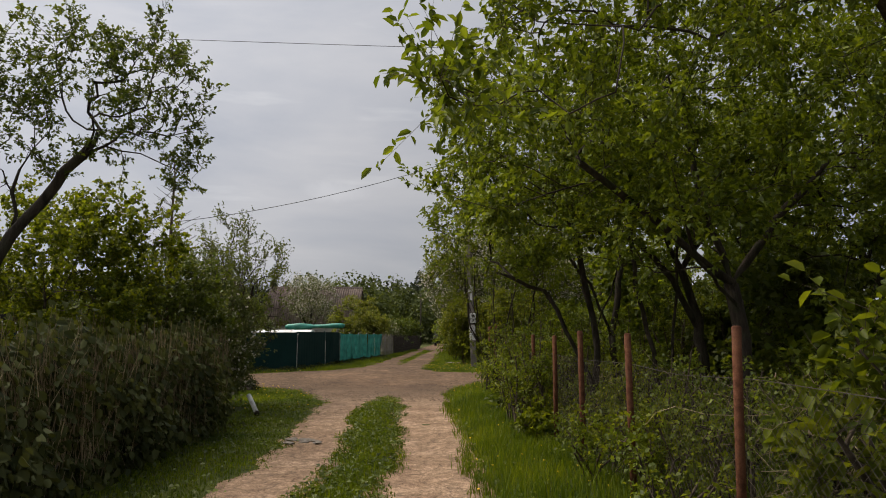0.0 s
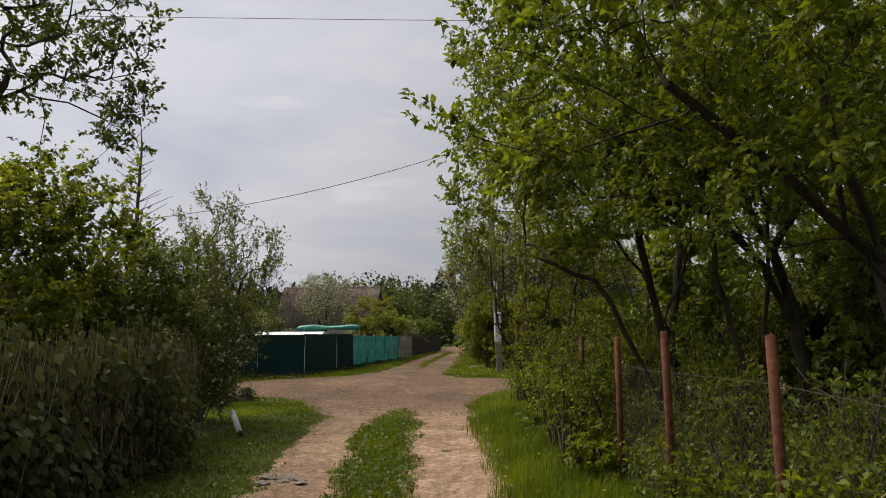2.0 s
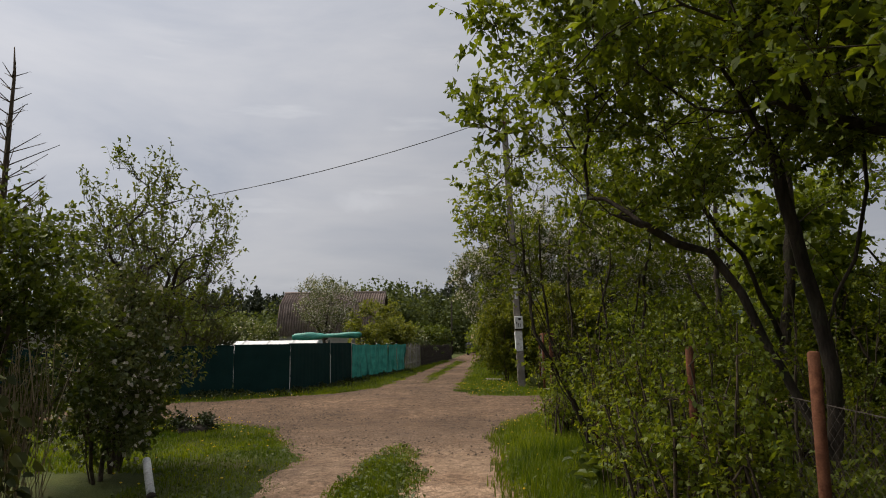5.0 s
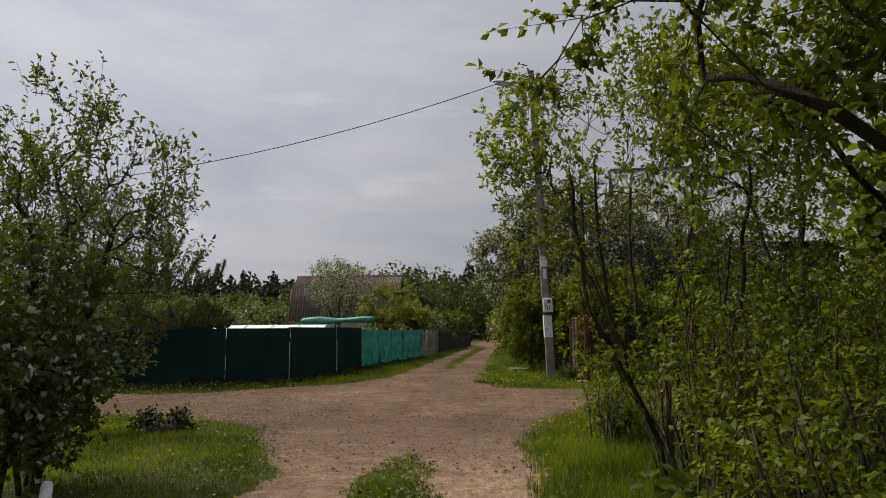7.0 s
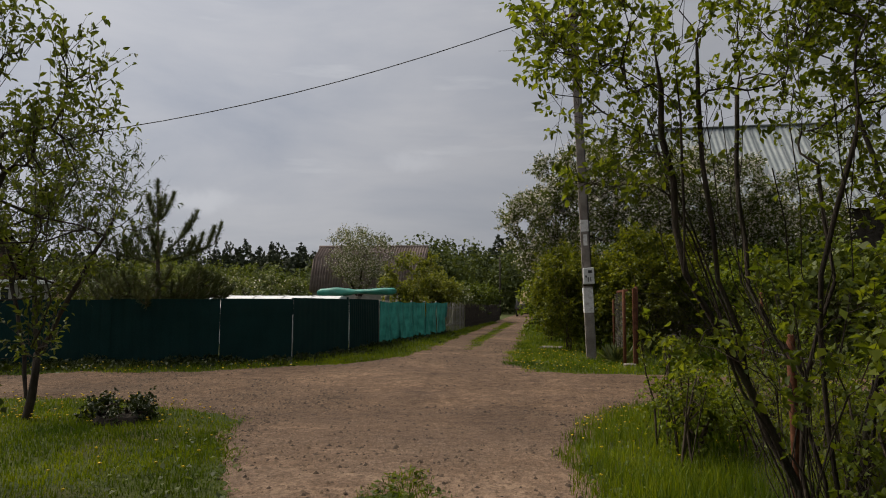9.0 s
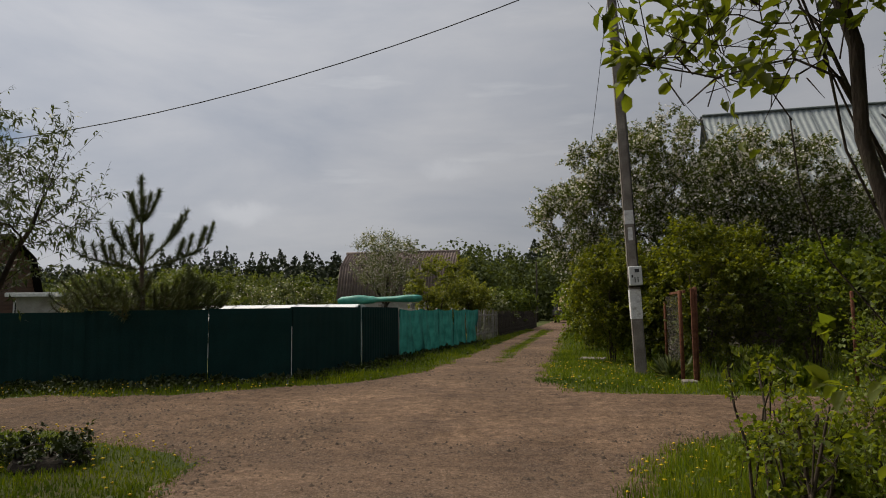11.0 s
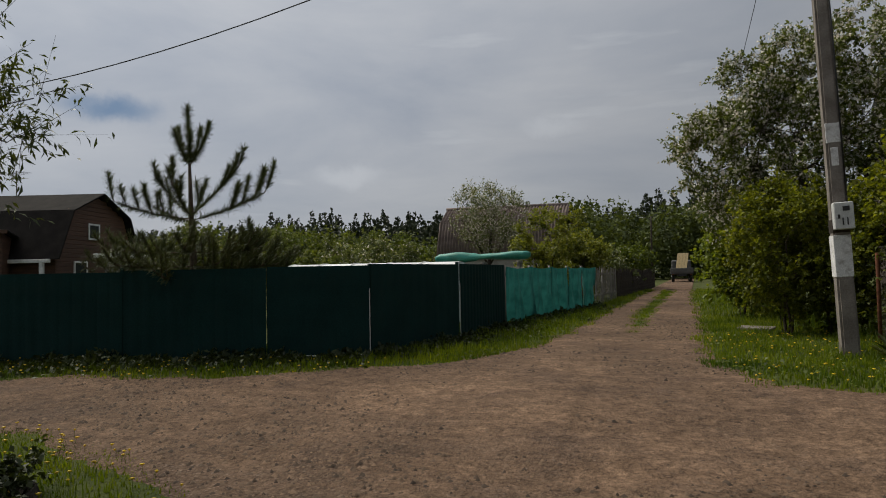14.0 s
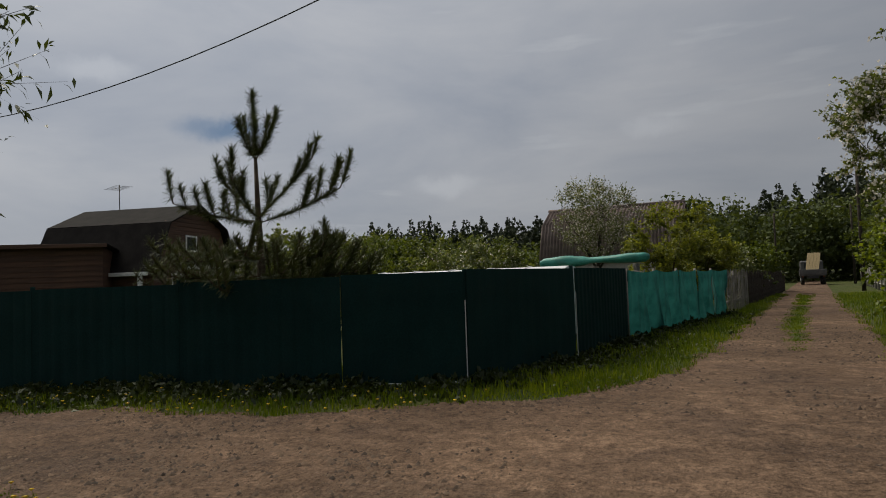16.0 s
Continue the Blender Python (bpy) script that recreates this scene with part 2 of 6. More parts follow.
    l.new(bs.inputs["Normal"].links[0].from_socket, bp.inputs["Normal"])
    l.new(bp.outputs[0], bs.inputs["Normal"])
    return m


ROAD = dirt_road()
SOIL = surface("grassy_soil", (0.034, 0.048, 0.010), (0.070, 0.082, 0.018), 0.9, 0.95, 0, 30, 0.8, 0.03, stain=(0.085, 0.062, 0.034), stain_scale=0.7, amount=0.5)
BARK = surface("grey_brown_bark", (0.028, 0.022, 0.018), (0.070, 0.056, 0.045), 9, 0.95, 0, 55, 1.0, 0.02, stretch=(1, 1, 0.25), stain=(0.06, 0.07, 0.04), stain_scale=3, amount=0.4)
TWIG = surface("thin_branch_bark", (0.045, 0.035, 0.028), (0.11, 0.085, 0.065), 12, 0.9, 0, 80, 0.4, 0.004)
PINE_BARK = surface("pine_bark", (0.06, 0.045, 0.032), (0.12, 0.09, 0.06), 12, 0.9, 0, 60, 0.8, 0.01)
LEAF_FRESH = foliage("fresh_tree_leaves", (0.068, 0.104, 0.011), (0.190, 0.240, 0.026), 0.5)
LEAF_OLIVE = foliage("olive_young_leaves", (0.095, 0.118, 0.022), (0.215, 0.235, 0.050), 0.5)
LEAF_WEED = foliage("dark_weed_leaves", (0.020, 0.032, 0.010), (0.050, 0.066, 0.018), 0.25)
LEAF_POLE = foliage("dull_maple_leaves", (0.060, 0.084, 0.009), (0.190, 0.210, 0.022), 0.55)
LEAF_LILAC = foliage("lilac_leaves", (0.066, 0.098, 0.014), (0.180, 0.220, 0.028), 0.65)
LEAF_WILLOW = foliage("willow_leaves", (0.036, 0.055, 0.014), (0.085, 0.110, 0.030), 0.25)
LEAF_OLD_APPLE = foliage("old_apple_leaves", (0.055, 0.080, 0.020), (0.132, 0.160, 0.042), 0.4, 0.75)
LEAF_APPLE = foliage("apple_leaves", (0.062, 0.090, 0.018), (0.135, 0.165, 0.034), 0.45)
LEAF_DARK = foliage("dark_bush_leaves", (0.045, 0.070, 0.014), (0.115, 0.150, 0.026), 0.45)
LEAF_MAPLE = foliage("young_maple_leaves", (0.066, 0.098, 0.010), (0.200, 0.235, 0.022), 0.6)
LEAF_SILVER = foliage("silvery_willow_leaves", (0.080, 0.110, 0.045), (0.180, 0.205, 0.100), 0.4)
LEAF_VINE = foliage("hedge_vine_leaves", (0.036, 0.048, 0.018), (0.112, 0.124, 0.048), 0.3, 0.85)
LEAF_FAR = foliage("far_wood_leaves", (0.046, 0.066, 0.022), (0.100, 0.128, 0.040), 0.3, 0.7, 0.12)
NEEDLE = foliage("pine_needles", (0.054, 0.070, 0.028), (0.120, 0.136, 0.056), 0.1, 0.5)
SPRUCE = foliage("spruce_needles", (0.021, 0.030, 0.017), (0.050, 0.064, 0.032), 0.05, 0.7, 0.2)
GRASS = foliage("grass_blades", (0.074, 0.130, 0.008), (0.175, 0.225, 0.018), 0.45, 0.5, 0.75, low=(0.42, 0.52, 0.5), high=(1.35, 1.22, 0.9))
BLOSSOM = foliage("apple_blossom", (0.50, 0.46, 0.44), (0.80, 0.76, 0.74), 0.3, tint=(1, 1, 1))
YELLOW = foliage("dandelion_yellow", (0.62, 0.40, 0.01), (0.85, 0.60, 0.02), 0.1)
DRY = foliage("dry_stems", (0.16, 0.12, 0.075), (0.33, 0.27, 0.18), 0.1, 0.8)
GREEN_SHEET = surface("dark_green_coated_steel", (0.005, 0.026, 0.024), (0.008, 0.035, 0.032), 1.5, 0.85, 0, 40, 0.12, 0.002, stain=(0.012, 0.030, 0.025), stain_scale=2.2, amount=0.4)
NET = foliage("teal_shade_net", (0.012, 0.082, 0.076), (0.028, 0.142, 0.128), 0.35, 0.8, 2.6, (1, 1, 1), low=(0.5, 0.6, 0.6), high=(1.25, 1.2, 1.2))
TARP = surface("teal_tarpaulin", (0.012, 0.150, 0.118), (0.030, 0.25, 0.20), 3, 0.5, 0, 30, 0.3, 0.01, stain=(0.10, 0.30, 0.25), amount=0.4)
RUST = surface("rusty_steel", (0.085, 0.034, 0.020), (0.185, 0.080, 0.045), 14, 0.85, 0.15, 90, 0.6, 0.004, stain=(0.05, 0.025, 0.018), stain_scale=7)
WIRE = surface("dull_galvanised_wire", (0.06, 0.05, 0.045), (0.13, 0.11, 0.095), 10, 0.6, 0.5, 80, 0.2, 0.001)
CONCRETE = surface("weathered_concrete", (0.155, 0.135, 0.118), (0.25, 0.225, 0.20), 3, 0.9, 0, 45, 0.5, 0.006, stain=(0.09, 0.08, 0.068), stain_scale=1.6, amount=0.6)
WHITE = surface("chipped_whitewash", (0.55, 0.55, 0.55), (0.74, 0.74, 0.73), 6, 0.8, 0, 60, 0.4, 0.003, stain=(0.28, 0.26, 0.24), stain_scale=9, amount=0.8)
PALE_STEEL = plain("pale_painted_steel", (0.55, 0.56, 0.55), 0.5)
BLACK = plain("black_plastic", (0.02, 0.02, 0.02), 0.6)
SLATE = surface("weathered_corrugated_slate", (0.17, 0.130, 0.115), (0.29, 0.235, 0.21), 1.1, 0.95, 0, 30, 0.5, 0.01, stain=(0.10, 0.078, 0.072), stain_scale=0.7, amount=0.7, vary=0.14)
WOOD_BROWN = surface("brown_stained_boards", (0.055, 0.026, 0.015), (0.110, 0.052, 0.028), 2.5, 0.75, 0, 35, 0.4, 0.004, stretch=(0.3, 0.3, 3), vary=0.15)
WOOD_GREY = surface("grey_weathered_wood", (0.20, 0.19, 0.17), (0.36, 0.34, 0.31), 5, 0.9, 0, 50, 0.5, 0.004, stretch=(3, 3, 0.4), vary=0.2)
WOOD_FRESH = surface("fresh_pale_boards", (0.50, 0.37, 0.18), (0.66, 0.50, 0.27), 4, 0.7, 0, 40, 0.3, 0.003, stretch=(3, 3, 0.4))
ROOF_DARK = surface("dark_brown_roofing", (0.007, 0.006, 0.006), (0.015, 0.013, 0.012), 2, 0.98, 0, 25, 0.4, 0.01)
ROOF_METAL = surface("grey_zinc_roofing", (0.22, 0.25, 0.262), (0.31, 0.335, 0.345), 1.5, 0.7, 0.0, 30, 0.15, 0.004, vary=0.08)
POLY = surface("milky_polycarbonate", (0.60, 0.62, 0.63), (0.76, 0.77, 0.78), 2, 0.45, 0, 40, 0.1, 0.003)
TRIM = plain("white_window_trim", (0.68, 0.68, 0.66), 0.6)
PLASTER = surface("pale_plaster", (0.30, 0.285, 0.26), (0.42, 0.40, 0.37), 2, 0.9, 0, 50, 0.3, 0.004, stain=(0.2, 0.18, 0.16))
TEAL_WALL = surface("faded_teal_boards", (0.13, 0.19, 0.17), (0.21, 0.28, 0.25), 3, 0.8, 0, 40, 0.3, 0.004)
RUBBER = surface("worn_black_rubber", (0.018, 0.017, 0.016), (0.04, 0.038, 0.035), 8, 0.9, 0, 60, 0.5, 0.004)
GRAVEL = foliage("mixed_gravel", (0.030, 0.020, 0.015), (0.150, 0.100, 0.072), 0.0, 0.95)
LORRY = surface("dusty_dark_lorry_paint", (0.05, 0.05, 0.05), (0.10, 0.095, 0.09), 3, 0.6, 0, 40, 0.2, 0.003)
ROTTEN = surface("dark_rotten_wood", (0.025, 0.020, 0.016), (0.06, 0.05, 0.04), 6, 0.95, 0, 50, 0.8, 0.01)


def glass():
    m = bpy.data.materials.new("dark_window_glass")
    m.use_nodes = True
    bs = m.node_tree.nodes["Principled BSDF"]
    bs.inputs["Base Color"].default_value = (0.03, 0.035, 0.04, 1)
    bs.inputs["Roughness"].default_value = 0.06
    return m


GLASS = glass()

# ---- mesh helpers ----


def mesh(name, verts, faces, material, smooth=False):
    me = bpy.data.meshes.new(name)
    me.from_pydata(np.asarray(verts, dtype=float).tolist() if isinstance(verts, np.ndarray) else verts, [], faces.tolist() if isinstance(faces, np.ndarray) else faces)
    me.materials.append(material)
    if smooth:
        me.polygons.foreach_set("use_smooth", [True] * len(me.polygons))
    return me


def quick_mesh(name, verts, loops, size, material, smooth=False):
    """A mesh of many faces of one size (3 or 4 corners) from arrays."""
    me = bpy.data.meshes.new(name)
    v, f = np.asarray(verts, dtype=np.float32), np.asarray(loops, dtype=np.int32).reshape(-1, size)
    me.vertices.add(len(v))
    me.vertices.foreach_set("co", v.ravel())
    me.loops.add(f.size)
    me.loops.foreach_set("vertex_index", f.ravel())
    me.polygons.add(len(f))
    me.polygons.foreach_set("loop_start", np.arange(len(f), dtype=np.int32) * size)
    if smooth:
        me.polygons.foreach_set("use_smooth", np.ones(len(f), dtype=bool))
    me.materials.append(material)
    me.update(calc_edges=True)
    return me


def thing(name, at, label, category, group="", kind=""):
    ob = new(name)
    ob.empty_display_size = 0.2
    ob.matrix_world = at if isinstance(at, Matrix) else Matrix.Translation(at)
    return tagged(ob, label, category, group, kind)


def part(name, me, parent, label="", m=None):
    """One mesh (or bmesh with its material) as a part under a thing or a part; m places it in its parent."""
    ob = new(name, me)
    ob.parent = parent
    if m is not None:
        ob.matrix_basis = m
    return tagged(ob, label) if label else ob


def bm_mesh(name, bm, material, smooth=False):
    me = bpy.data.meshes.new(name)
    bm.normal_update()
    bm.to_mesh(me)
    bm.free()
    me.materials.append(material)
    if smooth:
        me.polygons.foreach_set("use_smooth", [True] * len(me.polygons))
    return me


def box(name, size, material, bevel=0.01, m=None):
    """A bevelled box, its base centre at the origin unless m moves it."""
    bm = bmesh.new()
    bmesh.ops.create_cube(bm, size=1, matrix=Matrix.Translation((0, 0, size[2] / 2)) @ Matrix.Diagonal((*size, 1)))
    if bevel:
        bmesh.ops.bevel(bm, geom=bm.edges[:], offset=min(bevel, min(size) * 0.4), segments=1, affect="EDGES")
    if m is not None:
        bm.transform(m)
    return bm_mesh(name, bm, material)


def tube_path(name, pts, radii, material, sides=6):
    """A tapered tube along a list of points, closed at its ends."""
    pts = [Vector(p) for p in pts]
    if not isinstance(radii, (list, tuple)):
        radii = [radii] * len(pts)
    verts, faces, u = [], [], None
    for i, p in enumerate(pts):
        d = (pts[min(i + 1, len(pts) - 1)] - pts[max(i - 1, 0)]).normalized()
        if u is None:
            u = d.orthogonal().normalized()
        u = (u - d * u.dot(d)).normalized()
        w = d.cross(u)
        for k in range(sides):
            a = 2 * math.pi * k / sides
            verts.append(p + (u * math.cos(a) + w * math.sin(a)) * radii[i])
        if i:
            b = (i - 1) * sides
            faces += [(b + k, b + (k + 1) % sides, b + sides + (k + 1) % sides, b + sides + k) for k in range(sides)]
    faces += [tuple(range(sides))[::-1], tuple(range(len(verts) - sides, len(verts)))]
    return mesh(name, [tuple(v) for v in verts], faces, material, sides > 4)


def lump(name, rx, ry, rz, material, seed, rough=0.18, detail=2):
    """An uneven stone or clod."""
    bm = bmesh.new()
    bmesh.ops.create_icosphere(bm, subdivisions=detail, radius=1)
    for v in bm.verts:
        k = 1 + rough * noise.noise(v.co * 1.6 + Vector((seed * 3.1, seed, 0)))
        v.co = Vector((v.co.x * rx * k, v.co.y * ry * k, v.co.z * rz * k))
    return bm_mesh(name, bm, material)


def rise(x, y):
    """Height of the ground: level up to the crossing, then a low step up to the far verge."""
    s = np.clip((np.asarray(y, dtype=float) - 20) / 5.5, 0, 1)
    far = np.clip((np.asarray(y, dtype=float) - 110) / 160, 0, 1)
    return 0.3 * s * s * (3 - 2 * s) + 5.0 * far * far


def up(x, y):
    return float(rise(x, y))


# ---- ground and roads ----
ROAD_EDGE = [(-1.9, -14), (-1.95, 4), (-2.15, 8), (-2.35, 11), (-2.55, 14), (-2.75, 16.6), (-3.6, 18.7), (-4.2, 20.3), (-5.5, 21.4), (-9, 21.9), (-16, 21.2), (-60, 12), (-60, 15.5), (-16, 22.4), (-10.2, 23.5), (-6.8, 24.0), (-4.5, 25.4), (-3.3, 28), (-3.05, 33), (-2.95, 40), (-2.6, 50), (-1.9, 72), (-0.8, 120), (2.0, 120), (0.5, 76), (-0.5, 48), (-0.6, 38), (-0.78, 30), (-0.85, 26.5), (-0.3, 24.7), (1.6, 24.45), (20, 24.8), (60, 24), (60, 21.5), (20, 22.2), (1.9, 22.2), (1.0, 21.6), (0.35, 20.6), (0.06, 19.3), (0.0, 17), (0.12, 13.5), (0.25, 10), (0.25, 5), (0.2, -14)]
STRIPS = [[(-1.45, -14), (-1.48, 6), (-1.55, 9), (-1.75, 12), (-1.95, 15), (-1.9, 16.9), (-1.45, 17.9), (-1.0, 16.9), (-0.85, 15), (-0.64, 12), (-0.55, 9), (-0.5, 6), (-0.45, -14)],
          [(-2.2, 30.2), (-2.35, 34), (-2.25, 42), (-1.9, 54), (-0.7, 118), (0.3, 118), (-1.05, 54), (-1.55, 42), (-1.6, 34), (-1.8, 30.2)]]


def inside(poly, x, y):
    """Signed distance to a polygon's edge, positive inside."""
    x, y = np.asarray(x, dtype=float), np.asarray(y, dtype=float)
    best, odd = np.full(x.shape, 1e9), np.zeros(x.shape, dtype=bool)
    for (ax, ay), (bx, by) in zip(poly, poly[1:] + poly[:1]):
        dx, dy = bx - ax, by - ay
        t = np.clip(((x - ax) * dx + (y - ay) * dy) / (dx * dx + dy * dy), 0, 1)
        best = np.minimum(best, np.hypot(x - ax - t * dx, y - ay - t * dy))
        with np.errstate(divide="ignore", invalid="ignore"):
            odd ^= ((ay > y) != (by > y)) & (x < dx * (y - ay) / dy + ax)
    return np.where(odd, best, -best)


LATTICE = np.random.default_rng(2).uniform(-1, 1, (64, 64))


def lattice(x, y):
    """Smooth random field with a grain of one metre."""
    xi, yi = np.floor(x).astype(int), np.floor(y).astype(int)
    fx, fy = x - xi, y - yi
    fx, fy = fx * fx * (3 - 2 * fx), fy * fy * (3 - 2 * fy)
    c = [LATTICE[(xi + a) % 64, (yi + b) % 64] for a, b in ((0, 0), (1, 0), (0, 1), (1, 1))]
    return (c[0] * (1 - fx) + c[1] * fx) * (1 - fy) + (c[2] * (1 - fx) + c[3] * fx) * fy


def wobble(x, y):
    """An uneven field in about -1 to 1, from broad swells to hand-sized bumps."""
    x, y = np.asarray(x, dtype=float), np.asarray(y, dtype=float)
    return 0.6 * lattice(x, y) + 0.3 * lattice(2.7 * x + 11, 2.7 * y + 5) + 0.2 * lattice(6.9 * x + 3, 6.9 * y + 17)


def on_road(x, y):
    """How far inside the bare track a place lies (negative: on grass)."""
    d = inside(ROAD_EDGE, x, y)
    for s in STRIPS:
        d = np.minimum(d, -inside(s, x, y) + 0.02)
    return d + 0.20 * wobble(1.3 * np.asarray(x, dtype=float), 1.3 * np.asarray(y, dtype=float))


def ground_height(x, y):
    return rise(x, y) + 0.02 * wobble(0.6 * x, 0.6 * y) - 0.02


def sheet(xs, ys):
    gx, gy = np.meshgrid(xs, ys)
    v = np.stack([gx.ravel(), gy.ravel(), ground_height(gx, gy).ravel()], 1)
    nx, idx = len(xs), np.arange(len(xs) * len(ys)).reshape(len(ys), len(xs))
    f = np.stack([idx[:-1, :-1], idx[:-1, 1:], idx[1:, 1:], idx[1:, :-1]], -1).reshape(-1, 4)
    return v, f


xs = np.concatenate([[-900, -400, -150, -80, -45], np.arange(-30, 25.1, 0.5), [35, 60, 120, 400, 900]])
ys = np.concatenate([[-600, -200, -60, -30], np.arange(-14, 60.1, 0.5), np.arange(64, 290, 10), [400, 700, 1500]])
gv, gf = sheet(xs, ys)
tagged(new("ground", quick_mesh("ground", gv, gf, 4, SOIL, True)), "uneven grassy soil of the verges and gardens", "ground", kind="structure")

step = 0.125
rx, ry = np.arange(-24, 14.01, step), np.arange(-6, 62.01, step)
gx, gy = np.meshgrid(rx, ry)
d = on_road(gx, gy)
ruts = -0.018 * np.exp(-((gx + 1.75 - 0.0) / 0.28) ** 2) * (gy < 17) - 0.018 * np.exp(-((gx + 0.25) / 0.28) ** 2) * (gy < 17)
gz = ground_height(gx, gy) + np.clip((d + 0.22) * 0.10, -0.06, 0.026) + 0.013 * wobble(3.1 * gx, 3.1 * gy) + ruts + 0.012 * np.sin(1.9 * gx) * np.exp(-((gy - 23.2) / 1.5) ** 2)
idx = np.arange(gx.size).reshape(gx.shape)
keep = (d[:-1, :-1] > -0.7) | (d[1:, 1:] > -0.7)
rf = np.stack([idx[:-1, :-1], idx[:-1, 1:], idx[1:, 1:], idx[1:, :-1]], -1)[keep]
used, rf = np.unique(rf, return_inverse=True)
rv = np.stack([gx.ravel(), gy.ravel(), gz.ravel()], 1)[used]
tagged(new("road", quick_mesh("road", rv, rf.reshape(-1, 4), 4, ROAD, True)), "dirt lanes of packed sandy clay with gravel, meeting at a crossing", "dirt road", kind="structure")
for poly in ([(-0.95 - 1.6, 62), (0.05, 62), (2.0, 120), (-0.8, 120)],):
    tagged(new("road", mesh("road", [(x, y, up(x, y) + 0.03) for x, y in poly], [(0, 1, 2, 3)], ROAD)), "far stretch of the dirt lane towards the wood", "dirt road", kind="structure")
for a, b in (((-24, -60), (20.0, 23.6)), ((14, 60), (22.0, 24.7))):
    x0, x1 = min(a), max(a)
    ys_ = ((20.2, 23.0), (11, 14.5)) if x0 < -20 else ((22.1, 24.6), (21.5, 24))
    p = [(a[0], ys_[0][0]), (a[0], ys_[0][1]), (a[1], ys_[1][1]), (a[1], ys_[1][0])]
    tagged(new("road", mesh("road", [(x, y, up(x, y) + 0.02) for x, y in p], [(0, 3, 2, 1)], ROAD)), "dirt cross lane leading away between the plots", "dirt road", kind="structure")

# ---- plants ----


def leaf_cloud(name, pos, along, size, material, rng, width=0.5, droop=0.25, fold=0.25, flat=0.5, simple=False):
    """Many folded leaves, six-cornered or (simple) four-cornered: at each place one that points along a direction."""
    n = len(pos)
    if n == 0:
        return None
    d = along + rng.normal(0, 0.45, (n, 3))
    d[:, 2] -= droop
    d /= np.linalg.norm(d, axis=1, keepdims=True) + 1e-9
    nrm = rng.normal(0, 1, (n, 3)) * (1 - flat)
    nrm[:, 2] += flat * 1.6
    side = np.cross(d, nrm)
    side /= np.linalg.norm(side, axis=1, keepdims=True) + 1e-9
    nrm = np.cross(side, d)
    L = (size * rng.uniform(0.6, 1.3, n))[:, None]
    W = L * width * 0.5
    mid, tip = pos + d * L * 0.5, pos + d * L - nrm * L * 0.15
    up_ = nrm * W * fold * 2
    if simple:
        v = np.stack([pos, mid + side * W * 1.15 + up_, tip, mid - side * W * 1.15 + up_], 1).reshape(-1, 3)
        return quick_mesh(name, v, np.arange(n * 4).reshape(-1, 4), 4, material)
    v = np.stack([pos, pos + d * L * 0.28 + side * W * 0.85 + up_, pos + d * L * 0.68 + side * W * 0.8 + up_ * 0.7, tip,
                  pos + d * L * 0.68 - side * W * 0.8 + up_ * 0.7, pos + d * L * 0.28 - side * W * 0.85 + up_], 1).reshape(-1, 3)
    b = (np.arange(n) * 6)[:, None]
    f = np.concatenate([b + np.array([[0, 1, 2, 3]]), b + np.array([[0, 3, 4, 5]])], 1).reshape(-1, 4)
    return quick_mesh(name, v, f, 4, material)


def thin_twigs(name, a, b, r, material):
    """Many thin three-sided twigs from a to b."""
    n = len(a)
    d = b - a
    d /= np.linalg.norm(d, axis=1, keepdims=True) + 1e-9
    u = np.cross(d, np.array([0.31, 0.52, 0.79]))
    u /= np.linalg.norm(u, axis=1, keepdims=True) + 1e-9
    w = np.cross(d, u)
    ring = [u * math.cos(k * 2.0944) + w * math.sin(k * 2.0944) for k in range(3)]
    v = np.stack([a + ring[0] * r, a + ring[1] * r, a + ring[2] * r, b + ring[0] * r * 0.4, b + ring[1] * r * 0.4, b + ring[2] * r * 0.4], 1).reshape(-1, 3)
    base = (np.arange(n) * 6)[:, None]
    f = np.concatenate([base + np.array([[0, 1, 4, 3]]), base + np.array([[1, 2, 5, 4]]), base + np.array([[2, 0, 3, 5]])], 1).reshape(-1, 4)
    return quick_mesh(name, v, f, 4, material)


def needle_cloud(name, a, b, r, material):
    """Many flat thin needles from a to b."""
    d = b - a
    u = np.cross(d, np.array([0.31, 0.52, 0.79]))
    u *= r / (np.linalg.norm(u, axis=1, keepdims=True) + 1e-9)
    v = np.stack([a - u, a + u, b + u * 0.3, b - u * 0.3], 1).reshape(-1, 3)
    return quick_mesh(name, v, np.arange(len(a) * 4).reshape(-1, 4), 4, material)


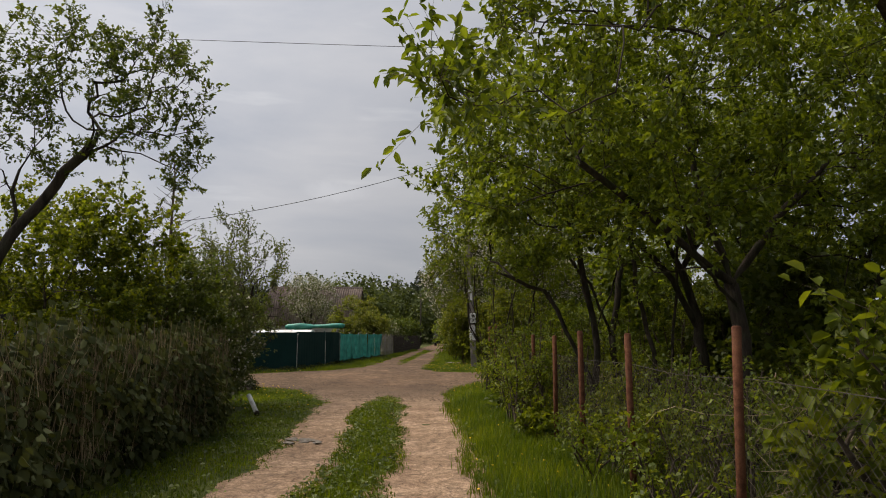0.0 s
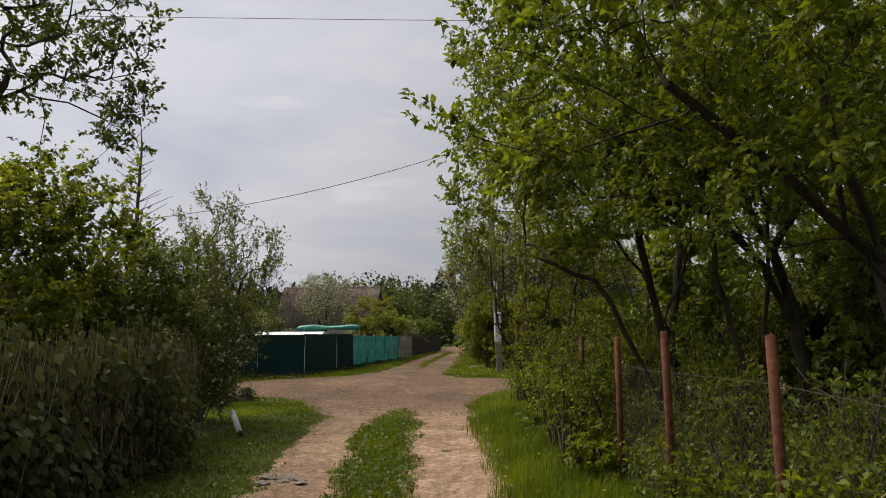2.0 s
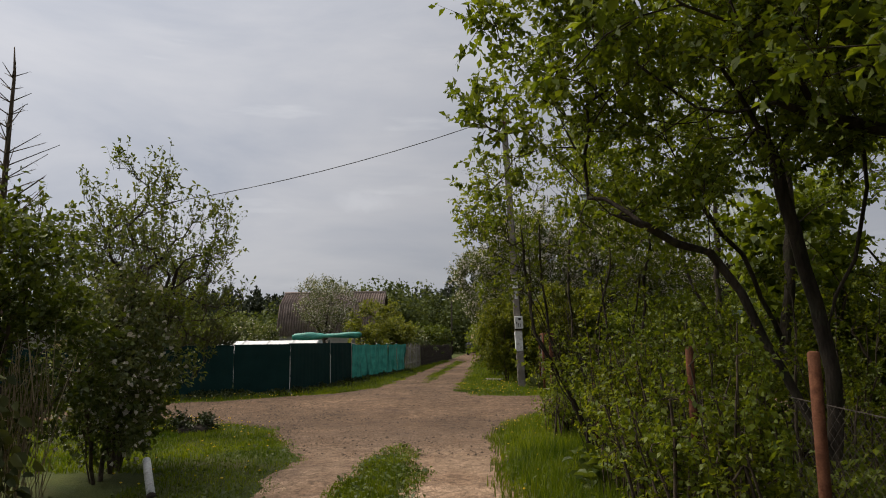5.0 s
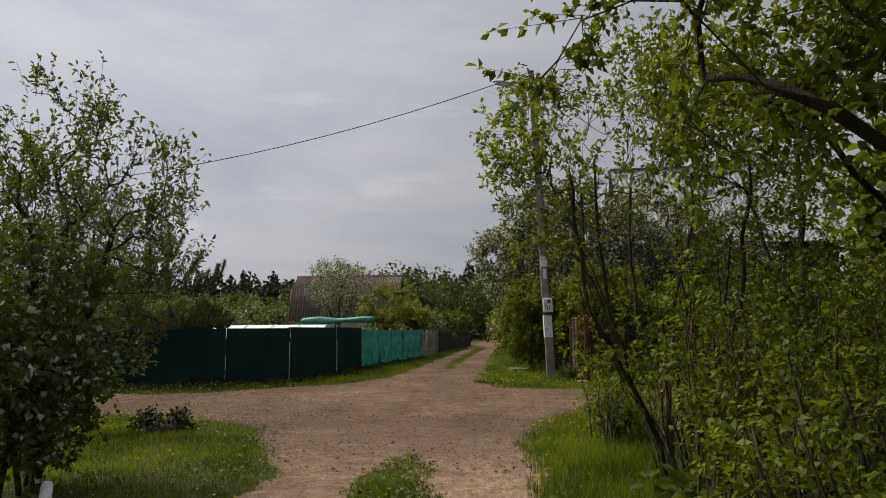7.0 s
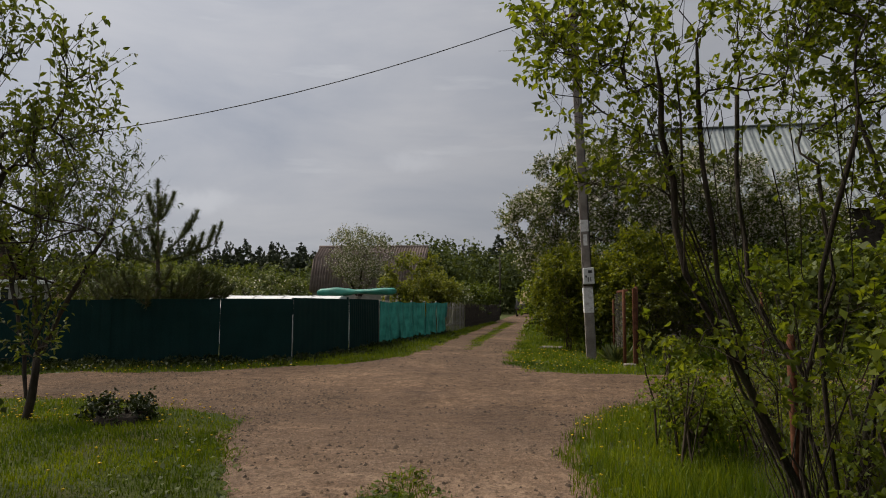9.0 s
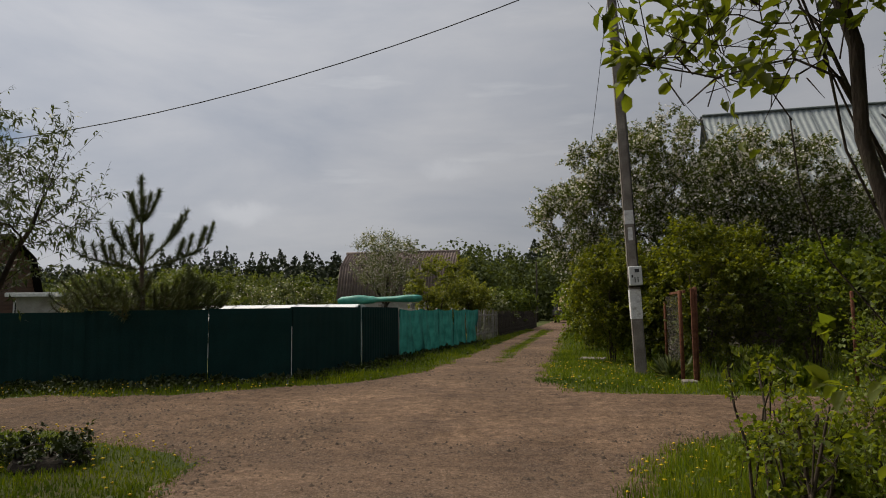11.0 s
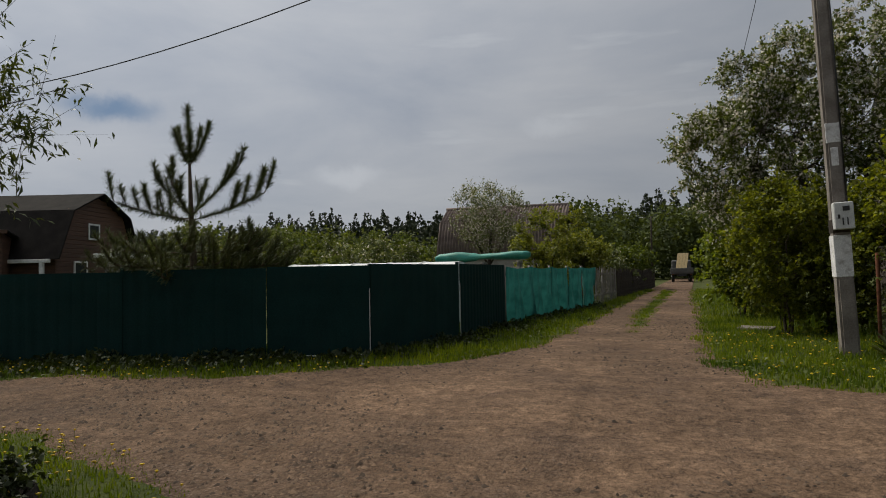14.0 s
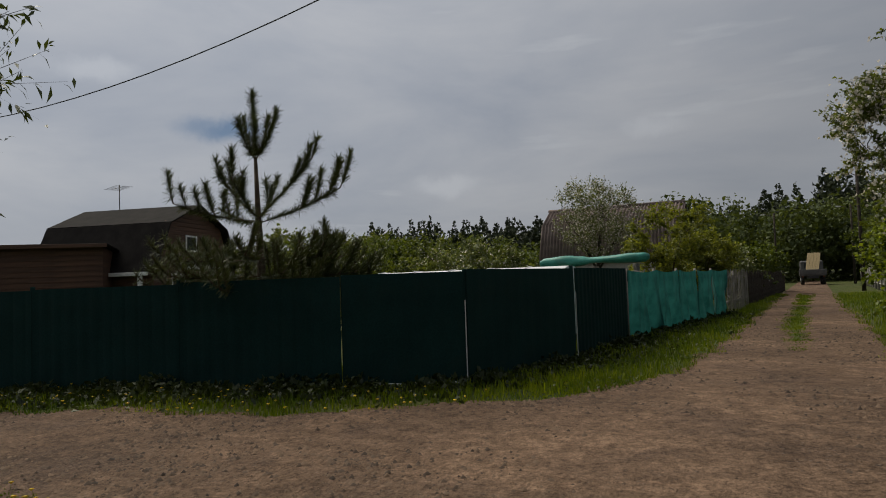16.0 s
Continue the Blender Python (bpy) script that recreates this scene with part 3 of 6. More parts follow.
def skeleton(rng, stems, r_base, crowns, n, reach=0.28, sag=0.0):
    """Nodes of a branching plant: the given stems, then limbs that join random places of the crowns to the nearest wood."""
    P, par, root, F = [], [], [], []
    for s in stems:
        s = [np.array(p, dtype=float) for p in s]
        first = True
        for a, b in zip(s, s[1:]):
            k = max(1, int(np.linalg.norm(b - a) / 0.3))
            for i in range(0 if first else 1, k + 1):
                join = -1
                if first and P:
                    gap = np.linalg.norm(np.array(P) - a, axis=1)
                    join = int(np.argmin(gap)) if gap.min() < 0.25 and a[2] > 0.15 else -1
                par.append(join if first else len(P) - 1)
                P.append(a + (b - a) * i / k + (rng.normal(0, 0.018, 3) if 0 < i else 0))
                root.append(-1)
                F.append((b - a) / (np.linalg.norm(b - a) + 1e-9))
                first = False
    n_stem = len(P)
    goals = []
    share = sum(c[1][0] * c[1][1] * c[1][2] for c in crowns)
    for c, r in crowns:
        for _ in range(max(3, int(n * r[0] * r[1] * r[2] / share))):
            g = rng.normal(0, 1, 3)
            g *= (rng.uniform() ** 0.42) / np.linalg.norm(g)
            goals.append(np.array(c) + g * np.array(r))
    heads = [np.array(s[-1], dtype=float) for s in stems]
    goals.sort(key=lambda q: min(np.linalg.norm(q - h) for h in heads))
    low = min(h[2] for h in heads) * 0.45
    for g in goals:
        A = np.array(P)
        way = g - A
        dist = np.linalg.norm(way, axis=1) + 1e-6
        dist = dist * (1 + 0.55 * (1 - np.sum(np.array(F) * way, 1) / dist)) + 0.55 * np.maximum(A[:, 2] - g[2], 0)
        dist[:n_stem] += np.where(A[:n_stem, 2] < low, 4.0, 0)
        j = int(np.argmin(dist))
        a = A[j]
        length = np.linalg.norm(g - a)
        if length < 0.12:
            continue
        k = max(2, int(length / reach))
        flow = a - A[par[j]] if par[j] >= 0 else np.array([0, 0, 0.3])
        flow = flow / (np.linalg.norm(flow) + 1e-9)
        c = a + flow * length * 0.2 + (g - a) * 0.35 + np.array([0, 0, 0.10 * length])
        prev = j
        for i in range(1, k + 1):
            t = i / k
            q = (1 - t) ** 2 * a + 2 * t * (1 - t) * c + t * t * g + rng.normal(0, 0.03, 3)
            q[2] -= sag * t * t * length
            step_ = q - P[prev]
            F.append(step_ / (np.linalg.norm(step_) + 1e-9))
            P.append(q)
            par.append(prev)
            root.append(len(P) - 1 if prev < n_stem else root[prev])
            prev = len(P) - 1
    N = len(P)
    weight = np.zeros(N)
    kids = np.zeros(N, dtype=int)
    for i in range(N - 1, -1, -1):
        if kids[i] == 0:
            weight[i] = 1
        if par[i] >= 0:
            weight[par[i]] += weight[i]
            kids[par[i]] += 1
    return np.array(P), par, root, weight, n_stem


def wood_mesh(name, P, par, R, ids, material, sides=6):
    """Tubes along the given nodes; a side branch starts with its own narrow ring."""
    main = {}
    for i in ids:
        p = par[i]
        if p >= 0 and (p not in main or R[i] > R[main[p]]):
            main[p] = i
    verts, faces, ring, frames = [], [], {}, {}
    ang = np.arange(sides) * 2 * math.pi / sides
    ca, sa = np.cos(ang)[:, None], np.sin(ang)[:, None]

    def add(p, d, u, r):
        u = u - d * np.dot(u, d)
        u /= np.linalg.norm(u) + 1e-9
        w = np.cross(d, u)
        verts.append(p + (ca * u + sa * w) * r)
        return len(verts) - 1, u

    for i in ids:
        p = par[i]
        if p < 0:
            continue
        d = P[i] - P[p]
        d = d / (np.linalg.norm(d) + 1e-9)
        u = frames.get(p, np.array([0.83, 0.55, 0.05]))
        if p in ring and main.get(p) == i:
            a = ring[p]
        else:
            a, u = add(P[p] - d * 0.02, d, u, min(R[p], R[i] * 1.25))
        b, u = add(P[i], d, u, R[i])
        ring[i], frames[i] = b, u
        for k in range(sides):
            faces.append((a * sides + k, a * sides + (k + 1) % sides, b * sides + (k + 1) % sides, b * sides + k))
    if not faces:
        return None
    return quick_mesh(name, np.concatenate(verts), faces, 4, material, True)


def tree(name, seed, at, stems, r_base, crowns, n, label, category="tree", group="", twigs=5, twig=0.45, leaves=9, leaf=0.07, width=0.5, leaf_mat=None, bark=None,
         bloom=0.0, tip=0.006, droop=0.25, lift=0.35, sag=0.0, bare=0.0, flat=0.5, leader=2.5, reach=0.28, spread=1.0, cluster=0.0, simple=False, fine=False):
    """A tree or bush: stem, each limb from it, twigs and a crown of single leaves. Places are relative to its foot."""
    rng = np.random.default_rng(seed)
    P, par, root, weight, n_stem = skeleton(rng, stems, r_base, crowns, n, reach, sag)
    top = max(weight.max(), 1)
    R = np.maximum(tip, r_base * (weight / top) ** 0.56)
    R[n_stem:] = np.maximum(tip, R[n_stem:] * 0.72)
    body = thing(name, at, label, category, group)
    me = wood_mesh("trunk", P, par, R, list(range(n_stem)), bark or BARK, 8)
    if me:
        part("trunk", me, body)
    roots = {}
    for i in range(n_stem, len(P)):
        roots.setdefault(root[i], []).append(i)
    small = []
    for k, ids in roots.items():
        if not simple:
            me = wood_mesh("limb", P, par, R, ids, bark or BARK, 6)
            if me:
                part("limb", me, body)
        else:
            small += ids
    if small:
        tagged(part("branchwork", wood_mesh("branchwork", P, par, R, small, bark or BARK, 3), body), kind="stuff")
    ends = [i for i in range(n_stem, len(P)) if weight[i] <= leader]
    if not ends:
        return body
    E = P[ends]
    flow = np.array([P[i] - P[par[i]] for i in ends])
    flow /= np.linalg.norm(flow, axis=1, keepdims=True) + 1e-9
    a = np.repeat(E, twigs, 0) + rng.normal(0, 0.03, (len(E) * twigs, 3))
    d = np.repeat(flow, twigs, 0) * 0.5 + rng.normal(0, 0.6, (len(a), 3)) * spread + np.array([0, 0, lift])
    d /= np.linalg.norm(d, axis=1, keepdims=True)
    length = twig * rng.uniform(0.45, 1.25, len(a))[:, None]
    b = a + d * length
    keep = rng.uniform(size=len(a)) > bare
    tagged(part("twigwork", (needle_cloud if simple else thin_twigs)("twigwork", a, b, max(0.0025, tip * 0.55), TWIG), body), kind="stuff")
    a, b, d, length = a[keep], b[keep], d[keep], length[keep]
    t = rng.uniform(0.15, 1.05, (len(a), leaves, 1)) ** (1.0 - cluster * 0.6)
    pos = (a[:, None] + (b - a)[:, None] * t).reshape(-1, 3) + rng.normal(0, 0.012, (len(a) * leaves, 3))
    along = np.repeat(d, leaves, 0) * 0.6 + rng.normal(0, 0.5, (len(pos), 3))
    part("crown", leaf_cloud("crown", pos, along, leaf, leaf_mat or LEAF_FRESH, rng, width, droop, flat=flat, simple=simple and not fine), body)
    if bloom:
        m = int(len(pos) * bloom)
        pick = rng.choice(len(pos), m, replace=False)
        part("blossom", leaf_cloud("blossom", pos[pick] + rng.normal(0, 0.07, (m, 3)), rng.normal(0, 1, (m, 3)), 0.068, BLOSSOM, rng, 0.9, 0, flat=0.2, simple=simple), body, "white apple blossom")
    return body


def blades(name, x, y, h, w, material, rng, lean=0.45):
    """Grass blades, each bent once, standing on the ground."""
    n = len(x)
    z = ground_height(x, y)
    az = rng.uniform(0, 2 * math.pi, n)
    side = np.stack([np.cos(az), np.sin(az), np.zeros(n)], 1)
    to = rng.uniform(0, 2 * math.pi, n)
    k = rng.uniform(0.1, 1, n) * lean
    bend = np.stack([np.cos(to) * k, np.sin(to) * k, np.zeros(n)], 1)
    base = np.stack([x, y, z - 0.01], 1)
    H = h[:, None]
    W = (w * rng.uniform(0.6, 1.3, n))[:, None]
    upv = np.array([0, 0, 1.0])
    m1 = base + upv * H * 0.55 + bend * H * 0.25
    tip = base + upv * H * (1 - 0.25 * k[:, None]) + bend * H
    v = np.stack([base - side * W, base + side * W, m1 + side * W * 0.75, m1 - side * W * 0.75, tip], 1).reshape(-1, 3)
    b = (np.arange(n) * 5)[:, None]
    f = np.concatenate([b + np.array([[0, 1, 2]]), b + np.array([[0, 2, 3]]), b + np.array([[3, 2, 4]])], 1).reshape(-1, 3)
    return quick_mesh(name, v, f, 3, material)


def scatter(rng, x0, x1, y0, y1, per, clear=0.03):
    """Random grass places in a field, off the bare track, thinner in worn patches."""
    n = int((x1 - x0) * (y1 - y0) * per)
    x, y = rng.uniform(x0, x1, n), rng.uniform(y0, y1, n)
    d = on_road(x, y)
    ok = (d < -clear + 0.12 * rng.uniform(size=n) ** 3) & (rng.uniform(size=n) < 0.85 + 0.5 * wobble(0.8 * x + 5, 0.8 * y))
    return x[ok], y[ok], d[ok]

# ---- fences ----


def sheet_panel(name, length, height, material, ribs=0.0, pitch=0.2, sag=0.0):
    """A profiled steel sheet standing along x, with its thickness."""
    rows = max(2, int(length / (pitch / 4)))
    xs_, out_ = np.linspace(0, length, rows + 1), []
    for i, x in enumerate(xs_):
        ph = (x / pitch) % 1
        out_.append(ribs if 0.2 < ph < 0.6 else 0.0)
    verts, faces = [], []
    for x, o in zip(xs_, out_):
        for off in (o, o + 0.004):
            verts += [(x, off, 0), (x, off, height - sag * math.sin(math.pi * x / length))]
    for i in range(rows):
        a, b = i * 4, i * 4 + 4
        faces += [(a, b, b + 1, a + 1), (a + 3, b + 3, b + 2, a + 2), (a + 1, b + 1, b + 3, a + 3), (a + 2, b + 2, b, a)]
    e = rows * 4
    faces += [(0, 1, 3, 2), (e, e + 2, e + 3, e + 1)]
    return mesh(name, verts, faces, material)


def along(a, b, z):
    """Pose at a with x towards b."""
    return Matrix.Translation((a[0], a[1], z)) @ Matrix.Rotation(math.atan2(b[1] - a[1], b[0] - a[0]), 4, "Z")


def steel_fence(points, tops, label, panels, group=""):
    fence = thing("fence", (points[0][0], points[0][1], up(*points[0])), label, "fence", group)
    inv = fence.matrix_world.inverted()
    for (a, b), (za, zb), (n, ribs) in zip(zip(points, points[1:]), zip(tops, tops[1:]), panels):
        a, b = Vector(a), Vector(b)
        for i in range(n):
            p, q = a.lerp(b, i / n), a.lerp(b, (i + 1) / n)
            z0, zt = up(*p) + 0.03, za + (zb - za) * (i + 0.5) / n
            L = (q - p).length
            part("panel", sheet_panel("panel", L - 0.012, zt - z0, GREEN_SHEET, ribs), fence, m=inv @ along(p, q, z0))
            post = box("post", (0.05, 0.05, zt - z0 + 0.08), GREEN_SHEET, 0.005)
            part("post", post, fence, m=inv @ Matrix.Translation((p.x, p.y, z0 - 0.04)) @ Matrix.Rotation(math.atan2(q.y - p.y, q.x - p.x), 4, "Z") @ Matrix.Translation((-0.03, 0.045, 0)))
    return fence


G1, G2, G3, CORNER, TEAL_END = (-7.2, 25.62), (-5.72, 26.28), (-5.12, 29.1), (-5.0, 32.4), (-3.88, 41.6)
steel_fence([(-40, 13.6), (-22, 20.8), (-11.6, 24.28), G1], [1.75, 1.68, 1.69, 1.74], "long dark green profiled steel fence along the cross lane", [(8, 0.008), (5, 0.008), (2, 0.008)])
steel_fence([G3, CORNER], [1.80, 1.76], "dark green ribbed steel fence stretch beside the lane", [(1, 0.02)])


def gate(a, b, za, zb, label, rail):
    """A gate leaf of steel sheet on a tube frame, hung clear of the ground, with pale edge strip and bottom rail."""
    z0 = up(*a) + 0.045
    L = (Vector(b) - Vector(a)).length
    g = thing("gate_leaf", along(a, b, z0), label, "gate", "leaves of the green gate")
    h = (za + zb) / 2 - z0
    part("sheet", sheet_panel("sheet", L - 0.05, h, GREEN_SHEET, 0.004, 0.25), g, m=Matrix.Translation((0.02, 0, 0)))
    for x in (0.0, L - 0.045):
        part("stile", box("stile", (0.04, 0.04, h), GREEN_SHEET, 0.004), g, m=Matrix.Translation((x + 0.02, 0.035, 0)))
    part("top_rail", box("top_rail", (L - 0.09, 0.04, 0.04), GREEN_SHEET, 0.004), g, m=Matrix.Translation((L / 2, 0.035, h - 0.05)))
    part("bottom_rail", box("bottom_rail", (L - 0.1, 0.03, 0.025), rail, 0.004), g, "worn bottom rail", Matrix.Translation((L / 2, 0.0, -0.028)))
    part("edge_strip", box("edge_strip", (0.014, 0.012, h * 0.75), PALE_STEEL, 0.003), g, "pale steel edge strip", Matrix.Translation((L - 0.012, -0.012, -0.02)))
    return g


gate(G1, G2, 1.75, 1.74, "dark green sheet steel gate leaf, closed, with pale edge", PALE_STEEL)
gate(G2, G3, 1.74, 1.80, "dark green sheet steel gate leaf, closed, with pale edge", GREEN_SHEET)


def net_fence():
    """Teal shade net draped over a wire fence: it sags between its posts and hangs unevenly at the foot."""
    fence = thing("net_fence", (CORNER[0], CORNER[1], up(*CORNER)), "wire fence covered with sagging teal shade net", "fence")
    inv = fence.matrix_world.inverted()
    a, b, n = Vector(CORNER), Vector(TEAL_END), 5
    rng = np.random.default_rng(5)
    for i in range(n):
        p, q = a.lerp(b, i / n), a.lerp(b, (i + 1) / n)
        L, H = (q - p).length, 1.44
        nx, nz = 26, 14
        verts = []
        foot = rng.uniform(-0.08, 0.10)
        for k in range(nz + 1):
            for j in range(nx + 1):
                u, w = j / nx, k / nz
                low = 0.02 + foot * math.sin(math.pi * u) ** 2 + 0.05 * math.sin(9 * u + i)
                z = low + (H - 0.05 * math.sin(math.pi * u) - low) * w
                y = 0.09 * math.sin(3.2 * math.pi * u + 2.5 * w + i) * (1 - 0.7 * w) + 0.05 * math.sin(17 * u + 5 * w + 2 * i) * (1.15 - w) + 0.02 * math.sin(41 * u + 3 * w)
                verts.append((u * (L + 0.03), y - 0.03, z))
        faces = [(k * (nx + 1) + j, k * (nx + 1) + j + 1, (k + 1) * (nx + 1) + j + 1, (k + 1) * (nx + 1) + j) for k in range(nz) for j in range(nx)]
        part("net", mesh("net", verts, faces, NET, True), fence, m=inv @ along(p, q, 0.3))
        post = part("post", tube_path("post", [(0, 0.02, 0), (0.02, 0.02, 1.5)], 0.03, WOOD_GREY), fence, m=inv @ along(p, q, 0.28))
    return fence


net_fence()


def picket_fence(a, b, n, height, label, mat=None, width=0.07):
    a, b = Vector(a), Vector(b)
    f = thing("picket_fence", (a.x, a.y, up(*a)), label, "fence")
    inv = f.matrix_world.inverted()
    L = (b - a).length
    rng = random.Random(n)
    base = along(a, b, up(*a))
    me = box("picket", (width, 0.02, height), mat or WOOD_GREY, 0.006)
    for i in range(n):
        m = base @ Matrix.Translation((L * (i + 0.5) / n, -0.02, rng.uniform(-0.02, 0.03))) @ Matrix.Rotation(rng.uniform(-0.05, 0.05), 4, "Y") @ Matrix.Diagonal((1, 1, rng.uniform(0.9, 1.06), 1))
        part("picket", me, f, m=inv @ m)
    for z in (0.35, height - 0.25):
        part("rail", box("rail", (L, 0.04, 0.06), mat or WOOD_GREY, 0.005), f, m=inv @ base @ Matrix.Translation((L / 2, 0.015, z)))
    for k in range(int(L / 2.4) + 1):
        part("post", tube_path("post", [(0, 0, 0), (0, 0, height + 0.1)], 0.045, mat or WOOD_GREY, 7), f, m=inv @ base @ Matrix.Translation((min(L, k * 2.4), 0.06, -0.1)))
    return f


picket_fence(TEAL_END, (-3.55, 47.5), 21, 1.4, "grey weathered open picket fence beside the lane", WOOD_GREY, 0.06)
picket_fence((-3.55, 47.7), (-2.4, 70), 90, 1.35, "dark weathered board fence along the lane", ROTTEN, 0.14)
picket_fence((2.5, 56), (3.6, 88), 70, 1.4, "grey picket fence on the far side of the lane", WOOD_GREY, 0.12)


def chain_fence(a, b, height, label, posts, sag=0.05, cell=0.075):
    """Chain link on posts: crossed wires woven in diamonds, between top and bottom wires."""
    a, b = Vector(a), Vector(b)
    L = (b - a).length
    f = thing("chain_link_fence", (a.x, a.y, up(*a)), label, "fence")
    base = f.matrix_world.inverted() @ along(a, b, up(*a))
    rng = np.random.default_rng(int(L * 10))
    s, e = [], []
    for k in np.arange(-height, L, cell):
        for sgn in (1, -1):
            x0, x1, z0, z1 = k, k + height, 0.04, height
            if x0 < 0:
                z0, x0 = z0 + (0 - x0), 0
            if x1 > L:
                z1, x1 = z1 - (x1 - L), L
            if z1 - z0 < 0.02:
                continue
            p, q = ((x0, z0), (x1, z1)) if sgn > 0 else ((x0, height + 0.04 - z0), (x1, height + 0.04 - z1))
            s.append((p[0], 0.004 * sgn, p[1] - sag * 0.5))
            e.append((q[0], 0.004 * sgn, q[1] - sag * 0.5))
    part("wire_mesh", thin_twigs("wire_mesh", np.array(s), np.array(e), 0.0015, WIRE), f, m=base)
    for z in (0.06, height - 0.02):
        part("tension_wire", tube_path("tension_wire", [(L * i / 8, 0, z - sag * math.sin(math.pi * i / 8 * 3) ** 2) for i in range(9)], 0.003, WIRE, 4), f, m=base)
    for y_, h, lean, r in posts:
        part("post", tube_path("post", [(0, 0.03, -0.2), (lean * 0.5, 0.03, h * 0.5), (lean, 0.03, h), (lean, 0.03, h + 0.01)], [r, r, r, r * 0.6], RUST, 10), f, "rusty steel pipe post", base @ Matrix.Translation((y_, 0, 0)))
    return f


chain_fence((2.2, 0.6), (1.72, 10.6), 1.35, "sagging chain-link fence on rusty pipe posts under the trees", [(0.2, 1.5, 0, 0.03), (2.1, 1.5, 0, 0.03), (4.0, 1.66, -0.09, 0.033), (6.16, 1.62, 0.03, 0.034), (8.05, 1.66, 0.04, 0.036), (9.66, 1.6, -0.02, 0.034)])
chain_fence((1.7, 11.0), (1.6, 17.4), 1.3, "overgrown chain-link fence on rusty posts", [(1.2, 1.62, 0.02, 0.034), (3.0, 1.44, -0.03, 0.032), (5.4, 1.4, 0.03, 0.032)])
chain_fence((1.85, 26.1), (2.05, 29.3), 1.62, "chain-link fence between rusty frame posts beside the pole", [(0.0, 1.66, 0, 0.035), (3.15, 1.5, 0, 0.03)], 0)
chain_fence((2.05, 26.0), (9.5, 25.9), 1.6, "rusty framed chain-link fence facing the cross lane", [(0.0, 1.72, 0.02, 0.04), (2.6, 1.6, 0, 0.03), (5.2, 1.6, 0, 0.03), (7.4, 1.6, 0, 0.03)], 0)
fr = thing("rusty_frame", (1.85, 26.05, up(1.85, 26.05)), "rusty angle-iron frame at the fence corner on a block", "frame")
part("top_bar", box("top_bar", (0.05, 1.5, 0.05), RUST, 0.004), fr, m=Matrix.Translation((0.03, 0.7, 1.62)))
part("foot_block", box("foot_block", (0.26, 0.26, 0.12), CONCRETE, 0.02), fr, "dark concrete foot block", Matrix.Translation((0.05, -0.12, -0.04)))
part("upright", box("upright", (0.06, 0.06, 1.7), RUST, 0.004), fr, m=Matrix.Translation((0.16, -0.08, 0)))

# ---- pole and cables ----
POLE = (1.3, 28.0)


